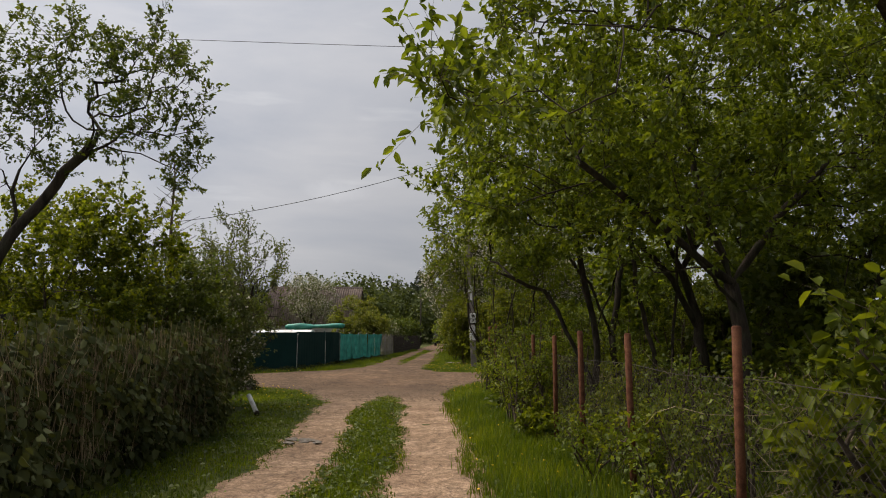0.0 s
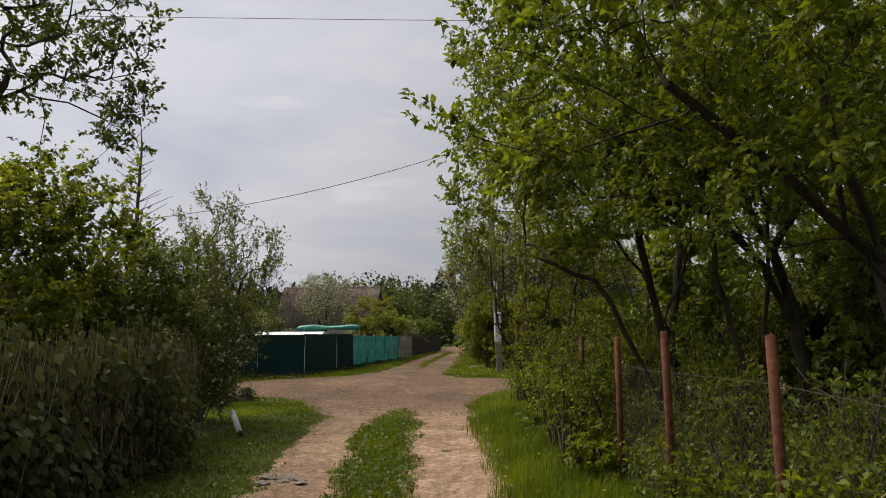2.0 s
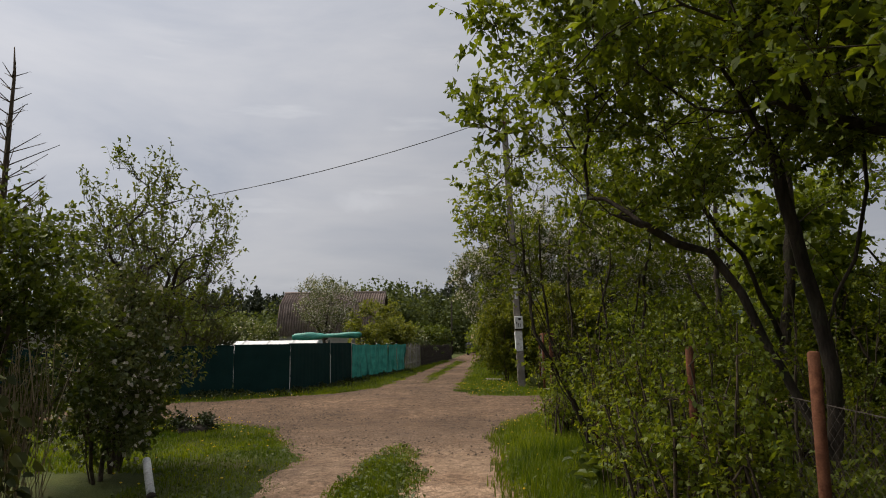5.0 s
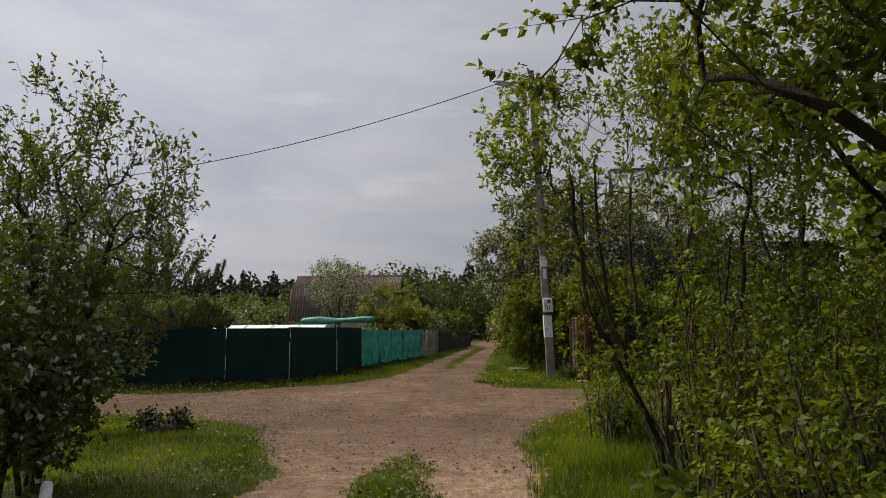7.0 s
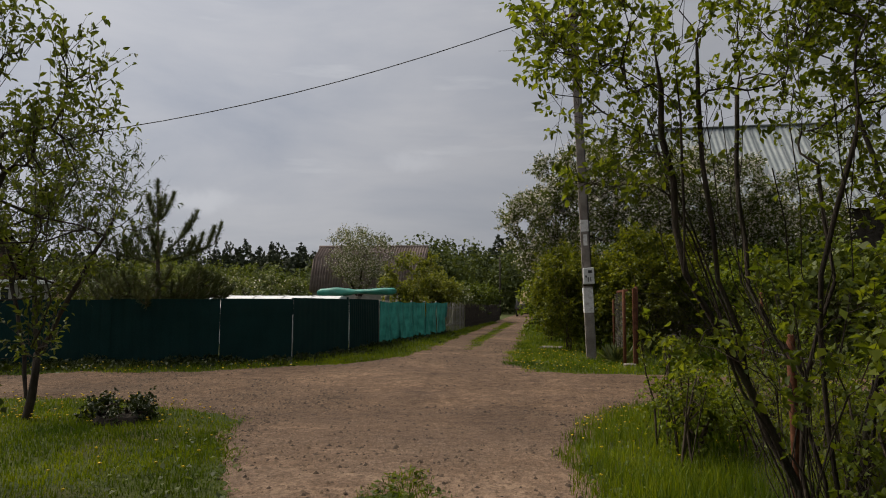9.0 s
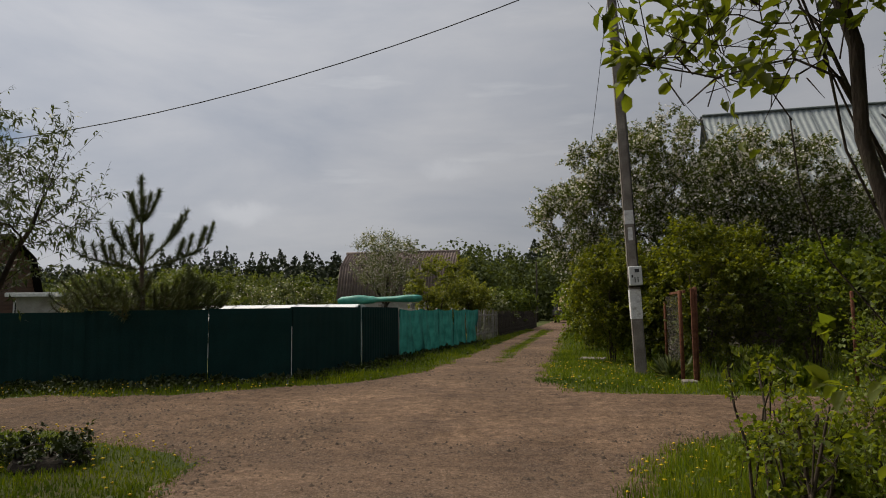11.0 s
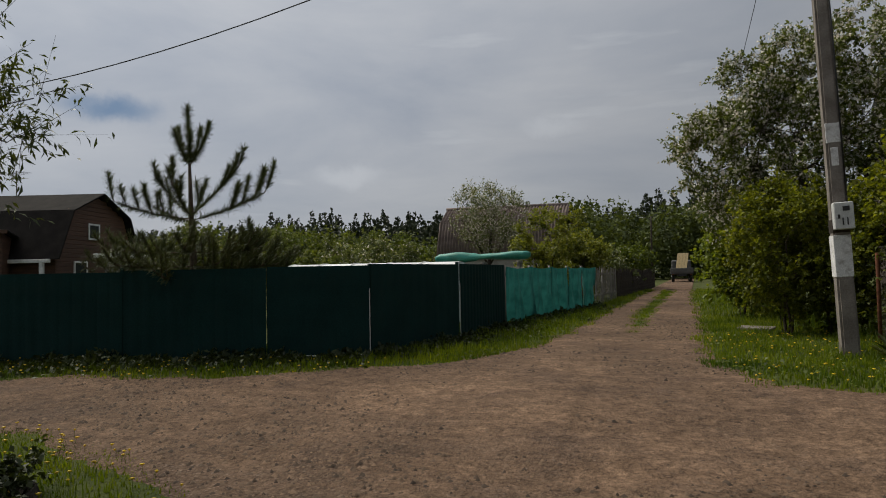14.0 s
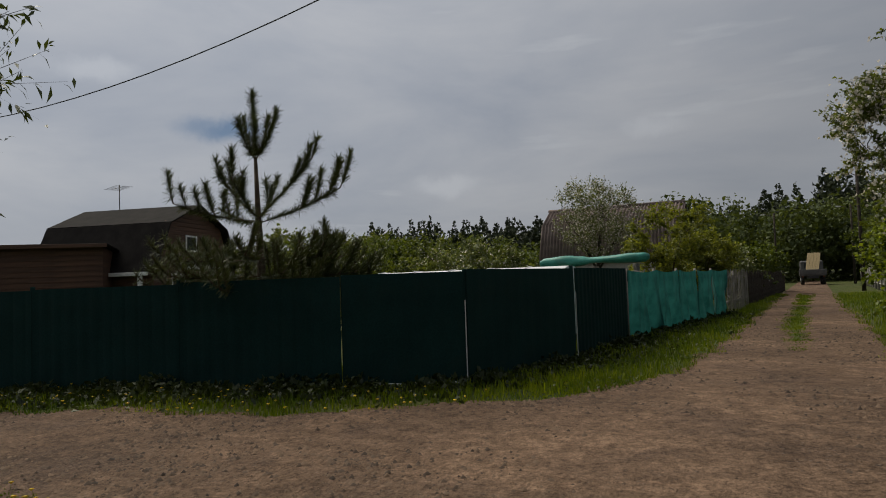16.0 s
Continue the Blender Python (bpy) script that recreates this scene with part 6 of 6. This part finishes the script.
def pine(at, seed, scale, label, arms):
    """A young pine: whorls of limbs (height, turn, length, rise, candles) that curve up into candle-like needle shoots."""
    rng = np.random.default_rng(seed)
    t = thing("pine_tree", at, label, "pine tree")
    top = 3.3 * scale
    part("trunk", tube_path("trunk", [(0, 0, -0.1), (0.02, 0, 1.6 * scale), (-0.03, 0, 2.5 * scale), (-0.06, 0, top)], [0.08, 0.06, 0.042, 0.024], PINE_BARK, 8), t)
    shoots = []

    def shoot(p, d, L, thick, bend=0.10):
        pts = []
        for i in range(7):
            pts.append(p.copy())
            d = d + np.array([0, 0, bend])
            d = d / np.linalg.norm(d)
            p = p + d * L / 6
        shoots.append((np.array(pts), thick))
        return np.array(pts)

    for z, turn_, L, rise_, candles in arms:
        a = radians(turn_) + rng.normal(0, 0.08)
        d = np.array([math.cos(a), math.sin(a), rise_])
        d /= np.linalg.norm(d)
        arm = shoot(np.array([-0.02, 0, z * scale]), d, L * scale * 0.9, 0.8 if z > 2 else 0.4, 0.055 if z > 2 else 0.03)
        for k in range(candles):
            q = arm[min(6, 3 + int(4 * k / candles))]
            b = a + (0.55 if k % 2 else -0.55) * rng.uniform(0.4, 1.2)
            steep = rng.uniform(1.0, 2.2) if z > 2 else rng.uniform(0.15, 0.7)
            dd = np.array([math.cos(b), math.sin(b), steep])
            shoot(q, dd / np.linalg.norm(dd), L * scale * rng.uniform(0.26, 0.42), 0.95 if z > 2 else 0.5, 0.16)
    for k in range(5):
        a = 0.4 + 6.283 * k / 5
        shoot(np.array([-0.06, 0, top - 0.05]), np.array([math.cos(a) * 0.62, math.sin(a) * 0.62, 0.7]), rng.uniform(0.62, 0.92) * scale, 1.1, 0.20)
    shoot(np.array([-0.06, 0, top - 0.1]), np.array([-0.06, 0, 1.0]), 1.18 * scale, 1.1)
    ns, ne, bs, be = [], [], [], []
    for pts, thick in shoots:
        bs.append(pts[:-1]), be.append(pts[1:])
        seg = np.linalg.norm(pts[-1] - pts[0])
        m = int(560 * seg * thick) + 20
        u = (rng.uniform(0.05, 0.90, m) ** 0.8) * 5.999
        i = u.astype(int)
        c = pts[i] + (pts[i + 1] - pts[i]) * (u - i)[:, None]
        ax = pts[i + 1] - pts[i]
        ax /= np.linalg.norm(ax, axis=1, keepdims=True)
        d = ax * 0.9 + rng.normal(0, 0.6, (m, 3))
        d /= np.linalg.norm(d, axis=1, keepdims=True)
        ns.append(c), ne.append(c + d * rng.uniform(0.08, 0.16, (m, 1)))
    tagged(part("limbwork", thin_twigs("limbwork", np.concatenate(bs), np.concatenate(be), 0.016, PINE_BARK), t), kind="stuff")
    tagged(part("foliage", needle_cloud("foliage", np.concatenate(ns), np.concatenate(ne), 0.006, NEEDLE), t), kind="stuff")
    return t


UPPER = [(2.32, 205, 1.45, 0.05, 5), (2.36, 222, 1.05, 0.9, 3), (2.30, 30, 1.5, 0.18, 6), (2.40, 48, 1.35, 0.85, 4), (2.34, 120, 1.2, 0.4, 3), (2.34, 300, 1.15, 0.3, 4), (2.28, 165, 1.2, 0.15, 3)]
LOWER = [(z, turn_ + 23 * k, L, -0.10, 6) for k, (z, L) in enumerate(((1.75, 1.35), (1.5, 1.6), (1.3, 1.5))) for turn_ in range(0, 360, 60)]
pine((-9.05, 26.15, 0.3), 6, 1.0, "young pine with upright needle shoots behind the green fence", UPPER + LOWER)
pine((-8.35, 26.9, 0.3), 9, 0.55, "smaller young pine beside the tall one", UPPER + LOWER[::2])
pine((-10.0, 26.6, 0.3), 10, 0.5, "small spreading young pine behind the fence", [(z * 1.2, a, 1.3 * L, r, c) for z, a, L, r, c in LOWER[::2]])

# ---- corner with the pole ----
tree("apple_tree", 41, (3.6, 34.0, 0.3), [[(0, 0, -0.1), (0, 0, 1.3), (-0.4, 0, 2.6), (-0.6, 0, 4.0)], [(0, 0, 1.3), (0.7, 0.2, 2.8), (1.0, 0.2, 4.2)], [(0, 0, 1.3), (-0.9, -0.4, 2.4), (-1.9, -0.5, 3.2)]], 0.16,
     [((-0.8, 0, 4.5), (2.7, 2.4, 2.6)), ((-3.0, 0.2, 4.1), (1.75, 1.9, 2.2)), ((2.2, 0, 4.4), (2.6, 2.4, 2.2)), ((4.6, 0, 3.7), (1.9, 2.2, 1.8))], 860, "old apple tree in white blossom beside the lane", "apple tree", twigs=6, twig=0.42, leaves=15, leaf=0.088, leaf_mat=LEAF_OLD_APPLE, bloom=0.34, reach=0.4, cluster=0.3, simple=True)
bush(42, (0.95, 31.2, 0.3), 1.25, 3.2, 190, "young maple bush with yellow-green leaves beside the pole", 0.07, LEAF_POLE, 12, 0.75, 0.4, simple=True, twigs=6)
bush(43, (2.9, 29.6, 0.3), 1.6, 3.6, 200, "spreading maple bush behind the chain-link corner", 0.08, LEAF_POLE, 13, 0.75, 0.4, simple=True, twigs=6)
bush(47, (1.75, 31.0, 0.3), 0.9, 1.5, 70, "low green bush at the foot of the pole bushes", 0.08, LEAF_POLE, 9, 0.7, 0.3, simple=True, twigs=6)
bush(44, (5.2, 29.5, 0.3), 1.7, 2.9, 140, "leafy bush behind the chain-link fence", 0.10, LEAF_FRESH, 8, 0.7, 0.4, simple=True, twigs=6)
bush(45, (0.6, 36.5, 0.3), 1.4, 2.6, 110, "green bush at the edge of the lane", 0.11, LEAF_FRESH, 8, 0.7, 0.4, simple=True, twigs=6)
bush(46, (1.6, 41.0, 0.3), 1.9, 4.2, 140, "leafy shrub by the lane", 0.13, LEAF_APPLE, 8, 0.7, 0.45, simple=True, twigs=6)
for k, (x, y) in enumerate([(1.75, 27.0), (2.9, 25.35), (3.6, 25.4)]):
    rngc = np.random.default_rng(90 + k)
    m = 160
    a = np.tile(np.array([[0, 0, 0.0]]), (m, 1)) + rngc.normal(0, 0.06, (m, 3)) * np.array([1, 1, 0])
    dd = rngc.normal(0, 0.5, (m, 3)) * np.array([1, 1, 0]) + np.array([0, 0, 1])
    tf = thing("day_lily", (x, y, up(x, y)), "tuft of long arching green leaves beside the fence", "plant", "tufts by the fence")
    tagged(part("foliage", leaf_cloud("foliage", a, dd, 0.42, LEAF_SILVER if k == 0 else GRASS, rngc, 0.032, 0.05, flat=0.3), tf), kind="stuff")

# ---- gardens behind the fence ----
GARDEN = [(-13.5, 33, 1.7, 2.9, LEAF_APPLE), (-16.5, 35, 2.0, 3.2, LEAF_APPLE), (-11.8, 39.5, 1.8, 3.0, LEAF_SILVER), (-14.5, 42, 2.3, 3.4, LEAF_APPLE), (-18, 44, 2.6, 3.8, LEAF_DARK), (-21, 48, 2.8, 4.2, LEAF_APPLE), (-24, 52, 3.0, 4.4, LEAF_DARK), (-17.5, 56, 2.6, 4.2, LEAF_DARK), (-28, 50, 3.0, 4.5, LEAF_DARK), (-30, 44, 2.6, 3.6, LEAF_DARK),
          (-6.1, 43.5, 1.7, 3.9, LEAF_OLIVE), (-5.0, 46.5, 1.5, 3.2, LEAF_OLIVE), (-6.0, 50, 1.8, 3.6, LEAF_OLIVE), (-4.4, 54, 1.5, 2.7, LEAF_SILVER), (-4.2, 60, 1.6, 3.0, LEAF_DARK), (-3.8, 67, 1.8, 3.2, LEAF_DARK), (-5.5, 75, 2.2, 3.8, LEAF_DARK), (2.6, 47, 1.6, 3.6, LEAF_DARK), (3.4, 53, 1.9, 4.4, LEAF_APPLE), (3.6, 60, 1.9, 4.6, LEAF_DARK), (4.6, 70, 2.3, 5.2, LEAF_DARK), (4.5, 80, 2.5, 5.5, LEAF_DARK), (-8.5, 62, 2.3, 4.0, LEAF_DARK), (-12, 66, 2.8, 5.0, LEAF_DARK)]
for i, (x, y, r, h, mt) in enumerate(GARDEN):
    bush(100 + i, (x, y, up(x, y)), r, h, 62, "garden fruit bush beyond the fences in fresh leaf", (0.105 + 0.0012 * max(0, y - 35)) * (1 if y < 47 else 1.25), mt, 11 if y < 47 else 7, 0.7, 0.5, group="garden bushes", bloom=0.10 if i in (1, 2, 12, 13) else 0.0, lift=0.3, simple=True, twigs=6)
tree("apple_tree", 130, (-9.7, 48.5, 0.3), [[(0, 0, -0.1), (0, 0, 1.6), (0.1, 0, 3.0)], [(0, 0, 1.6), (-0.8, 0, 3.2)], [(0, 0, 1.6), (0.9, 0, 3.2)]], 0.12, [((0, 0, 4.1), (2.0, 1.9, 1.7)), ((0.3, 0, 2.9), (1.6, 1.5, 0.9))], 300, "pale blossoming apple tree before the slate roof", "apple tree", twigs=4, twig=0.5, leaves=6, leaf=0.10, leaf_mat=LEAF_SILVER, bloom=0.4, bare=0.15, lift=0.6, simple=True)

# ---- far wood ----


def conifer(rng, x, y, z, h, sprays):
    """One spruce or pine: ragged drooping sprays round a stem, thinning to its tip; gives their places and directions."""
    fat, round_ = rng.uniform(0.15, 0.26), rng.choice((0.55, 0.75, 1.0))
    f = rng.uniform(0.3, 1, sprays)
    a = rng.uniform(0, 6.28, sprays)
    r = h * fat * (1 - f) ** round_ * rng.uniform(0.35, 1.1, sprays)
    out_ = np.stack([np.cos(a), np.sin(a), np.full(sprays, -0.25)], 1)
    return np.array([x, y, z]) + np.stack([np.cos(a) * r, np.sin(a) * r, h * f], 1), out_ * (1.1 - f)[:, None] + np.array([0, 0, 0.7]) * f[:, None], 0.5 + 1.6 * (1 - f)


rngf = np.random.default_rng(55)
places, ways, sizes = [], [], []
for k in range(1000):
    y = rngf.uniform(135, 190)
    x = rngf.uniform(-1.2, 0.34) * y
    tall = 0.95 + 0.10 * math.sin(x * 0.07) + 0.30 * min(1, max(0, (x / y + 0.10) / 0.12))
    p, w, size_ = conifer(rngf, x, y, up(x, y) - 0.3, rngf.uniform(9.5, 15.0) * tall, 130)
    places.append(p), ways.append(w), sizes.append(size_)
tagged(new("spruce_wood", leaf_cloud("spruce_wood", np.concatenate(places), np.concatenate(ways), np.concatenate(sizes), SPRUCE, rngf, 0.75, 0.1, flat=0.05, simple=True)), "dark spruce wood closing the horizon", "wood", kind="stuff")
pos = []
for k in range(225):
    y = rngf.uniform(100, 140)
    x = rngf.uniform(-1.3, 0.42) * y if k < 170 else rngf.uniform(-0.22, 0.25) * y
    if -6 < x < 6 and y < 106:
        continue
    h = rngf.uniform(6.0, 8.5) * (1.3 if -0.21 < x / y < -0.03 else 1.3 if -0.03 <= x / y < 0.25 else 1.0)
    m = 1000 if -0.21 < x / y < 0.12 else 420
    g = rngf.normal(0, 1, (m, 3))
    g *= (rngf.uniform(size=(m, 1)) ** 0.35) / np.linalg.norm(g, axis=1, keepdims=True)
    g = g * (1 + 0.3 * np.sin(3 * g[:, [1, 2, 0]] + k))
    pos.append(np.array([x, y, up(x, y) + h * 0.52]) + g * np.array([h * 0.42, h * 0.42, h * 0.5]))
pos = np.concatenate(pos)
tagged(new("leafy_wood", leaf_cloud("leafy_wood", pos, rngf.normal(0, 1, pos.shape), 0.52, LEAF_FAR, rngf, 0.8, 0.1, flat=0.5, simple=True)), "far leafy trees before the spruce wood", "wood", kind="stuff")

# ---- small things on the ground ----
tub = thing("flower_ring", (-5.95, 20.1, 0.0), "old rotten ring of wood planted with weeds in the grass", "planter")
bm = bmesh.new()
bmesh.ops.create_cone(bm, cap_ends=False, segments=18, radius1=0.42, radius2=0.36, depth=0.09, matrix=Matrix.Translation((0, 0, 0.025)))
for v in bm.verts:
    v.co += Vector((noise.noise(v.co * 3), noise.noise(v.co * 3 + Vector((5, 0, 0))), 0.6 * noise.noise(v.co * 4))) * 0.07
bmesh.ops.solidify(bm, geom=bm.faces[:], thickness=0.07)
part("ring", bm_mesh("ring", bm, ROTTEN), tub)
part("soil", lump("soil", 0.34, 0.34, 0.05, ROTTEN, 4), tub, m=Matrix.Translation((0, 0, 0.05)))
bush(65, (-5.95, 20.1, 0.02), 0.5, 0.2, 110, "low dark weeds growing in the old ring", 0.06, LEAF_WEED, 9, 0.6, 0.14, simple=True)
pp = thing("pipe_stub", (-3.95, 14.15, 0), "white-painted pipe stub leaning in the grass", "pipe")
part("tube", tube_path("tube", [(-0.20, 0.28, 0.34), (-0.04, 0.02, 0.2), (0.12, -0.22, 0.03)], 0.048, WHITE, 12), pp)
part("cap", tube_path("cap", [(0.115, -0.21, 0.04), (0.14, -0.26, 0.0)], 0.054, ROTTEN, 12), pp)
slab = new("concrete_slab", box("concrete_slab", (0.7, 0.4, 0.06), CONCRETE, 0.015))
slab.matrix_world = Matrix.Translation((0.5, 32.2, 0.285)) @ Matrix.Rotation(radians(-18), 4, "Z") @ Matrix.Rotation(0.05, 4, "X")
tagged(slab, "pale concrete slab lying in the grass", "slab")
rk = random.Random(12)
for i in range(11):
    s = new("stone", lump("stone", rk.uniform(0.06, 0.16), rk.uniform(0.04, 0.09), rk.uniform(0.010, 0.022), CONCRETE, i, 0.6))
    x, y = -2.12 + rk.uniform(-0.28, 0.28), 10.45 + rk.uniform(-0.22, 0.22)
    s.matrix_world = Matrix.Translation((x, y, up(x, y) + 0.012)) @ Matrix.Rotation(rk.uniform(0, 6), 4, "Z")
    tagged(s, "flat pale stone pressed into the track edge", "stone", "stones at the track edge")

# gravel strewn over the lanes
rngg = np.random.default_rng(31)
n = 360000
x, y = rngg.uniform(-12, 5, n), 16.5 + 20 * rngg.uniform(size=n) ** 1.4
dd = on_road(x, y)
patchy = wobble(0.45 * x + 20, 0.45 * y) + 0.7 * wobble(1.7 * x, 2.3 * y + 7)
ok = (dd > -0.05) & (rngg.uniform(size=n) < (np.where((dd < 0.6) | (y < 21.6), 0.32, 0.20) + 0.7 * patchy) * np.clip((y - 16.5) / 4.5, 0.02, 1))
x, y = x[ok], y[ok]
n = len(x)
base = np.array([(1, 0, 0), (0, 1, 0), (-1, 0, 0), (0, -1, 0), (0.1, 0.05, 0.75)])
tri = np.array([(0, 1, 4), (1, 2, 4), (2, 3, 4), (3, 0, 4)])
sz = 0.008 + 0.026 * rngg.uniform(size=n) ** 4
turn = rngg.uniform(0, 6.28, n)
v = base[None] * rngg.uniform(0.6, 1.35, (n, 5, 1)) * sz[:, None, None]
v = np.stack([v[:, :, 0] * np.cos(turn)[:, None] - v[:, :, 1] * np.sin(turn)[:, None], v[:, :, 0] * np.sin(turn)[:, None] + v[:, :, 1] * np.cos(turn)[:, None], v[:, :, 2]], 2)
v += np.stack([x, y, ground_height(x, y) + np.clip((on_road(x, y) + 0.22) * 0.10, -0.06, 0.026) + 0.013 * wobble(3.1 * x, 3.1 * y) + 0.012 * np.sin(1.9 * x) * np.exp(-((y - 23.2) / 1.5) ** 2) - 0.002], 1)[:, None]
f = (tri[None] + (np.arange(n) * 5)[:, None, None]).reshape(-1, 3)
tagged(new("gravel", quick_mesh("gravel", v.reshape(-1, 3), f, 3, GRAVEL)), "loose gravel strewn over the dirt lanes", "gravel", kind="stuff")

# weeds along the green fence; their dark leaves also stand in for its shade
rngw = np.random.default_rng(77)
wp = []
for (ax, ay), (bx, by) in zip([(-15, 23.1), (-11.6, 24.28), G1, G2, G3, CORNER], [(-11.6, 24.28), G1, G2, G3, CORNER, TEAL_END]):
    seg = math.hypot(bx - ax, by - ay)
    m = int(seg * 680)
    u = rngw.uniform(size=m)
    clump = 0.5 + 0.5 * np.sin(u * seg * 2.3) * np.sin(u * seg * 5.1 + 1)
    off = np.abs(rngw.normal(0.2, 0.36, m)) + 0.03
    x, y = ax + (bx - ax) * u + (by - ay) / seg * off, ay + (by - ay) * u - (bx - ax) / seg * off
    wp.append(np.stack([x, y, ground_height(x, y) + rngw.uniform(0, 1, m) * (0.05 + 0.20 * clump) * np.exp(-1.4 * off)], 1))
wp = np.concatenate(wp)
tagged(new("fence_weeds", leaf_cloud("fence_weeds", wp, rngw.normal(0, 0.6, wp.shape) + np.array([0, 0, 0.3]), 0.085, LEAF_WEED, rngw, 0.55, 0.1, simple=True)), "broad-leaved weeds along the green fence, dark to carry its shade", "weeds", kind="stuff")

# ---- grass and dandelions ----
rngs = np.random.default_rng(17)
FIELDS = [(-4.4, -1.6, 4.5, 18, 1100, 0.035, 0.08), (-4.4, -1.6, 18, 21.9, 1200, 0.04, 0.10), (-10, -4.4, 15.5, 22.2, 950, 0.035, 0.09), (-2.0, -0.4, 4.5, 18.0, 1500, 0.06, 0.15), (-0.1, 3.2, 4.2, 22.6, 900, 0.10, 0.30),
          (3.2, 8, 4, 22, 150, 0.12, 0.35), (-14, -3, 22.8, 27.5, 700, 0.05, 0.14), (-6, -2.4, 26, 48, 340, 0.08, 0.20), (-1.2, 2.3, 24.3, 36, 520, 0.06, 0.16), (2.0, 8, 24.2, 27, 260, 0.08, 0.2), (1.5, 9, 27, 38, 90, 0.12, 0.3), (-1.0, 2.6, 36, 62, 110, 0.08, 0.2), (-2.4, -0.8, 31, 60, 420, 0.04, 0.09), (-4, -1.5, 48, 62, 120, 0.08, 0.2)]
for x0, x1, y0, y1, per, h0, h1 in FIELDS:
    x, y, d = scatter(rngs, x0, x1, y0, y1, per)
    near_edge = np.clip(-d / 0.4, 0.6, 1)
    h = rngs.uniform(h0, h1, len(x)) * near_edge * (1 + 0.35 * wobble(1.1 * x, 1.1 * y))
    tagged(new("grass", blades("grass", x, y, np.maximum(h, 0.02), 0.0048 + 0.00017 * max(0, y0), GRASS, rngs)), "uneven green grass of the verge", "grass", kind="stuff")


def dandelions(x0, x1, y0, y1, n):
    x, y, d = scatter(rngs, x0, x1, y0, y1, n / ((x1 - x0) * (y1 - y0)))
    h = rngs.uniform(0.05, 0.12, len(x))
    z = ground_height(x, y)
    base, top = np.stack([x, y, z], 1), np.stack([x + rngs.normal(0, 0.02, len(x)), y + rngs.normal(0, 0.02, len(x)), z + h], 1)
    ob = thing("dandelions", (0, 0, 0), "yellow dandelions flowering in the verge grass", "flowers", kind="stuff")
    tagged(part("stalkwork", thin_twigs("stalkwork", base, top, 0.003, GRASS), ob), kind="stuff")
    m, k = len(x), 8
    ang = np.arange(k) * 2 * math.pi / k
    r = rngs.uniform(0.014, 0.024, m)[:, None]
    ring = np.stack([top[:, 0:1] + np.cos(ang) * r, top[:, 1:2] + np.sin(ang) * r, np.repeat(top[:, 2:3] + 0.004, k, 1)], 2)
    v = np.concatenate([ring, (top + np.array([0, 0, 0.011]))[:, None], (top - np.array([0, 0, 0.012]))[:, None]], 1)
    f = np.concatenate([[(i, (i + 1) % k, k) for i in range(k)], [((i + 1) % k, i, k + 1) for i in range(k)]])
    part("bloom", quick_mesh("bloom", v.reshape(-1, 3), (f[None] + (np.arange(m) * (k + 2))[:, None, None]).reshape(-1, 3), 3, YELLOW), ob, "yellow flower heads")


dandelions(-0.6, 2.0, 24.6, 31, 190)
dandelions(0.2, 2.6, 18.5, 22.2, 200)
dandelions(0.3, 2.4, 6, 18, 70)
dandelions(-10, -4.4, 19.6, 22, 330)
dandelions(-13, -5, 23.6, 25.6, 170)
dandelions(2, 8, 24.5, 26, 60)
dandelions(-5, -2.6, 14, 21, 40)

# low broad-leaved weeds among the grass
for x0, x1, y0, y1, per in ((-1.95, -0.5, 5, 18, 330), (0.2, 2.6, 5, 22, 90), (-4.3, -2, 5, 21, 60), (-0.6, 2.2, 24.8, 31, 60), (-5.6, -3.2, 26, 40, 60)):
    x, y, d = scatter(rngs, x0, x1, y0, y1, per, 0.08)
    m = len(x)
    p = np.stack([x, y, ground_height(x, y) + rngs.uniform(0.015, 0.09, m)], 1)
    w = rngs.normal(0, 1, (m, 3)) * np.array([1, 1, 0.25])
    tagged(new("weeds", leaf_cloud("weeds", p, w, 0.065, LEAF_DARK, rngs, 0.6, 0.0, flat=0.7, simple=True)), "low broad-leaved weeds among the grass", "weeds", kind="stuff")
# The stake is added only to hold up the small red cup.
sk = thing("added_stake", (-5.9, 16.4, 0), "added thin stake carrying a small red plastic cup", "stake")
part("stick", tube_path("stick", [(0, 0, -0.1), (0.01, 0, 1.06)], 0.012, WOOD_GREY, 6), sk)
part("cup", tube_path("cup", [(0.01, 0, 0.98), (0.01, 0, 0.99), (0.01, 0, 1.11), (0.01, 0, 1.12)], [0.05, 0.058, 0.048, 0.03], plain("red_plastic", (0.55, 0.02, 0.02), 0.4), 12), sk, "red plastic cup")
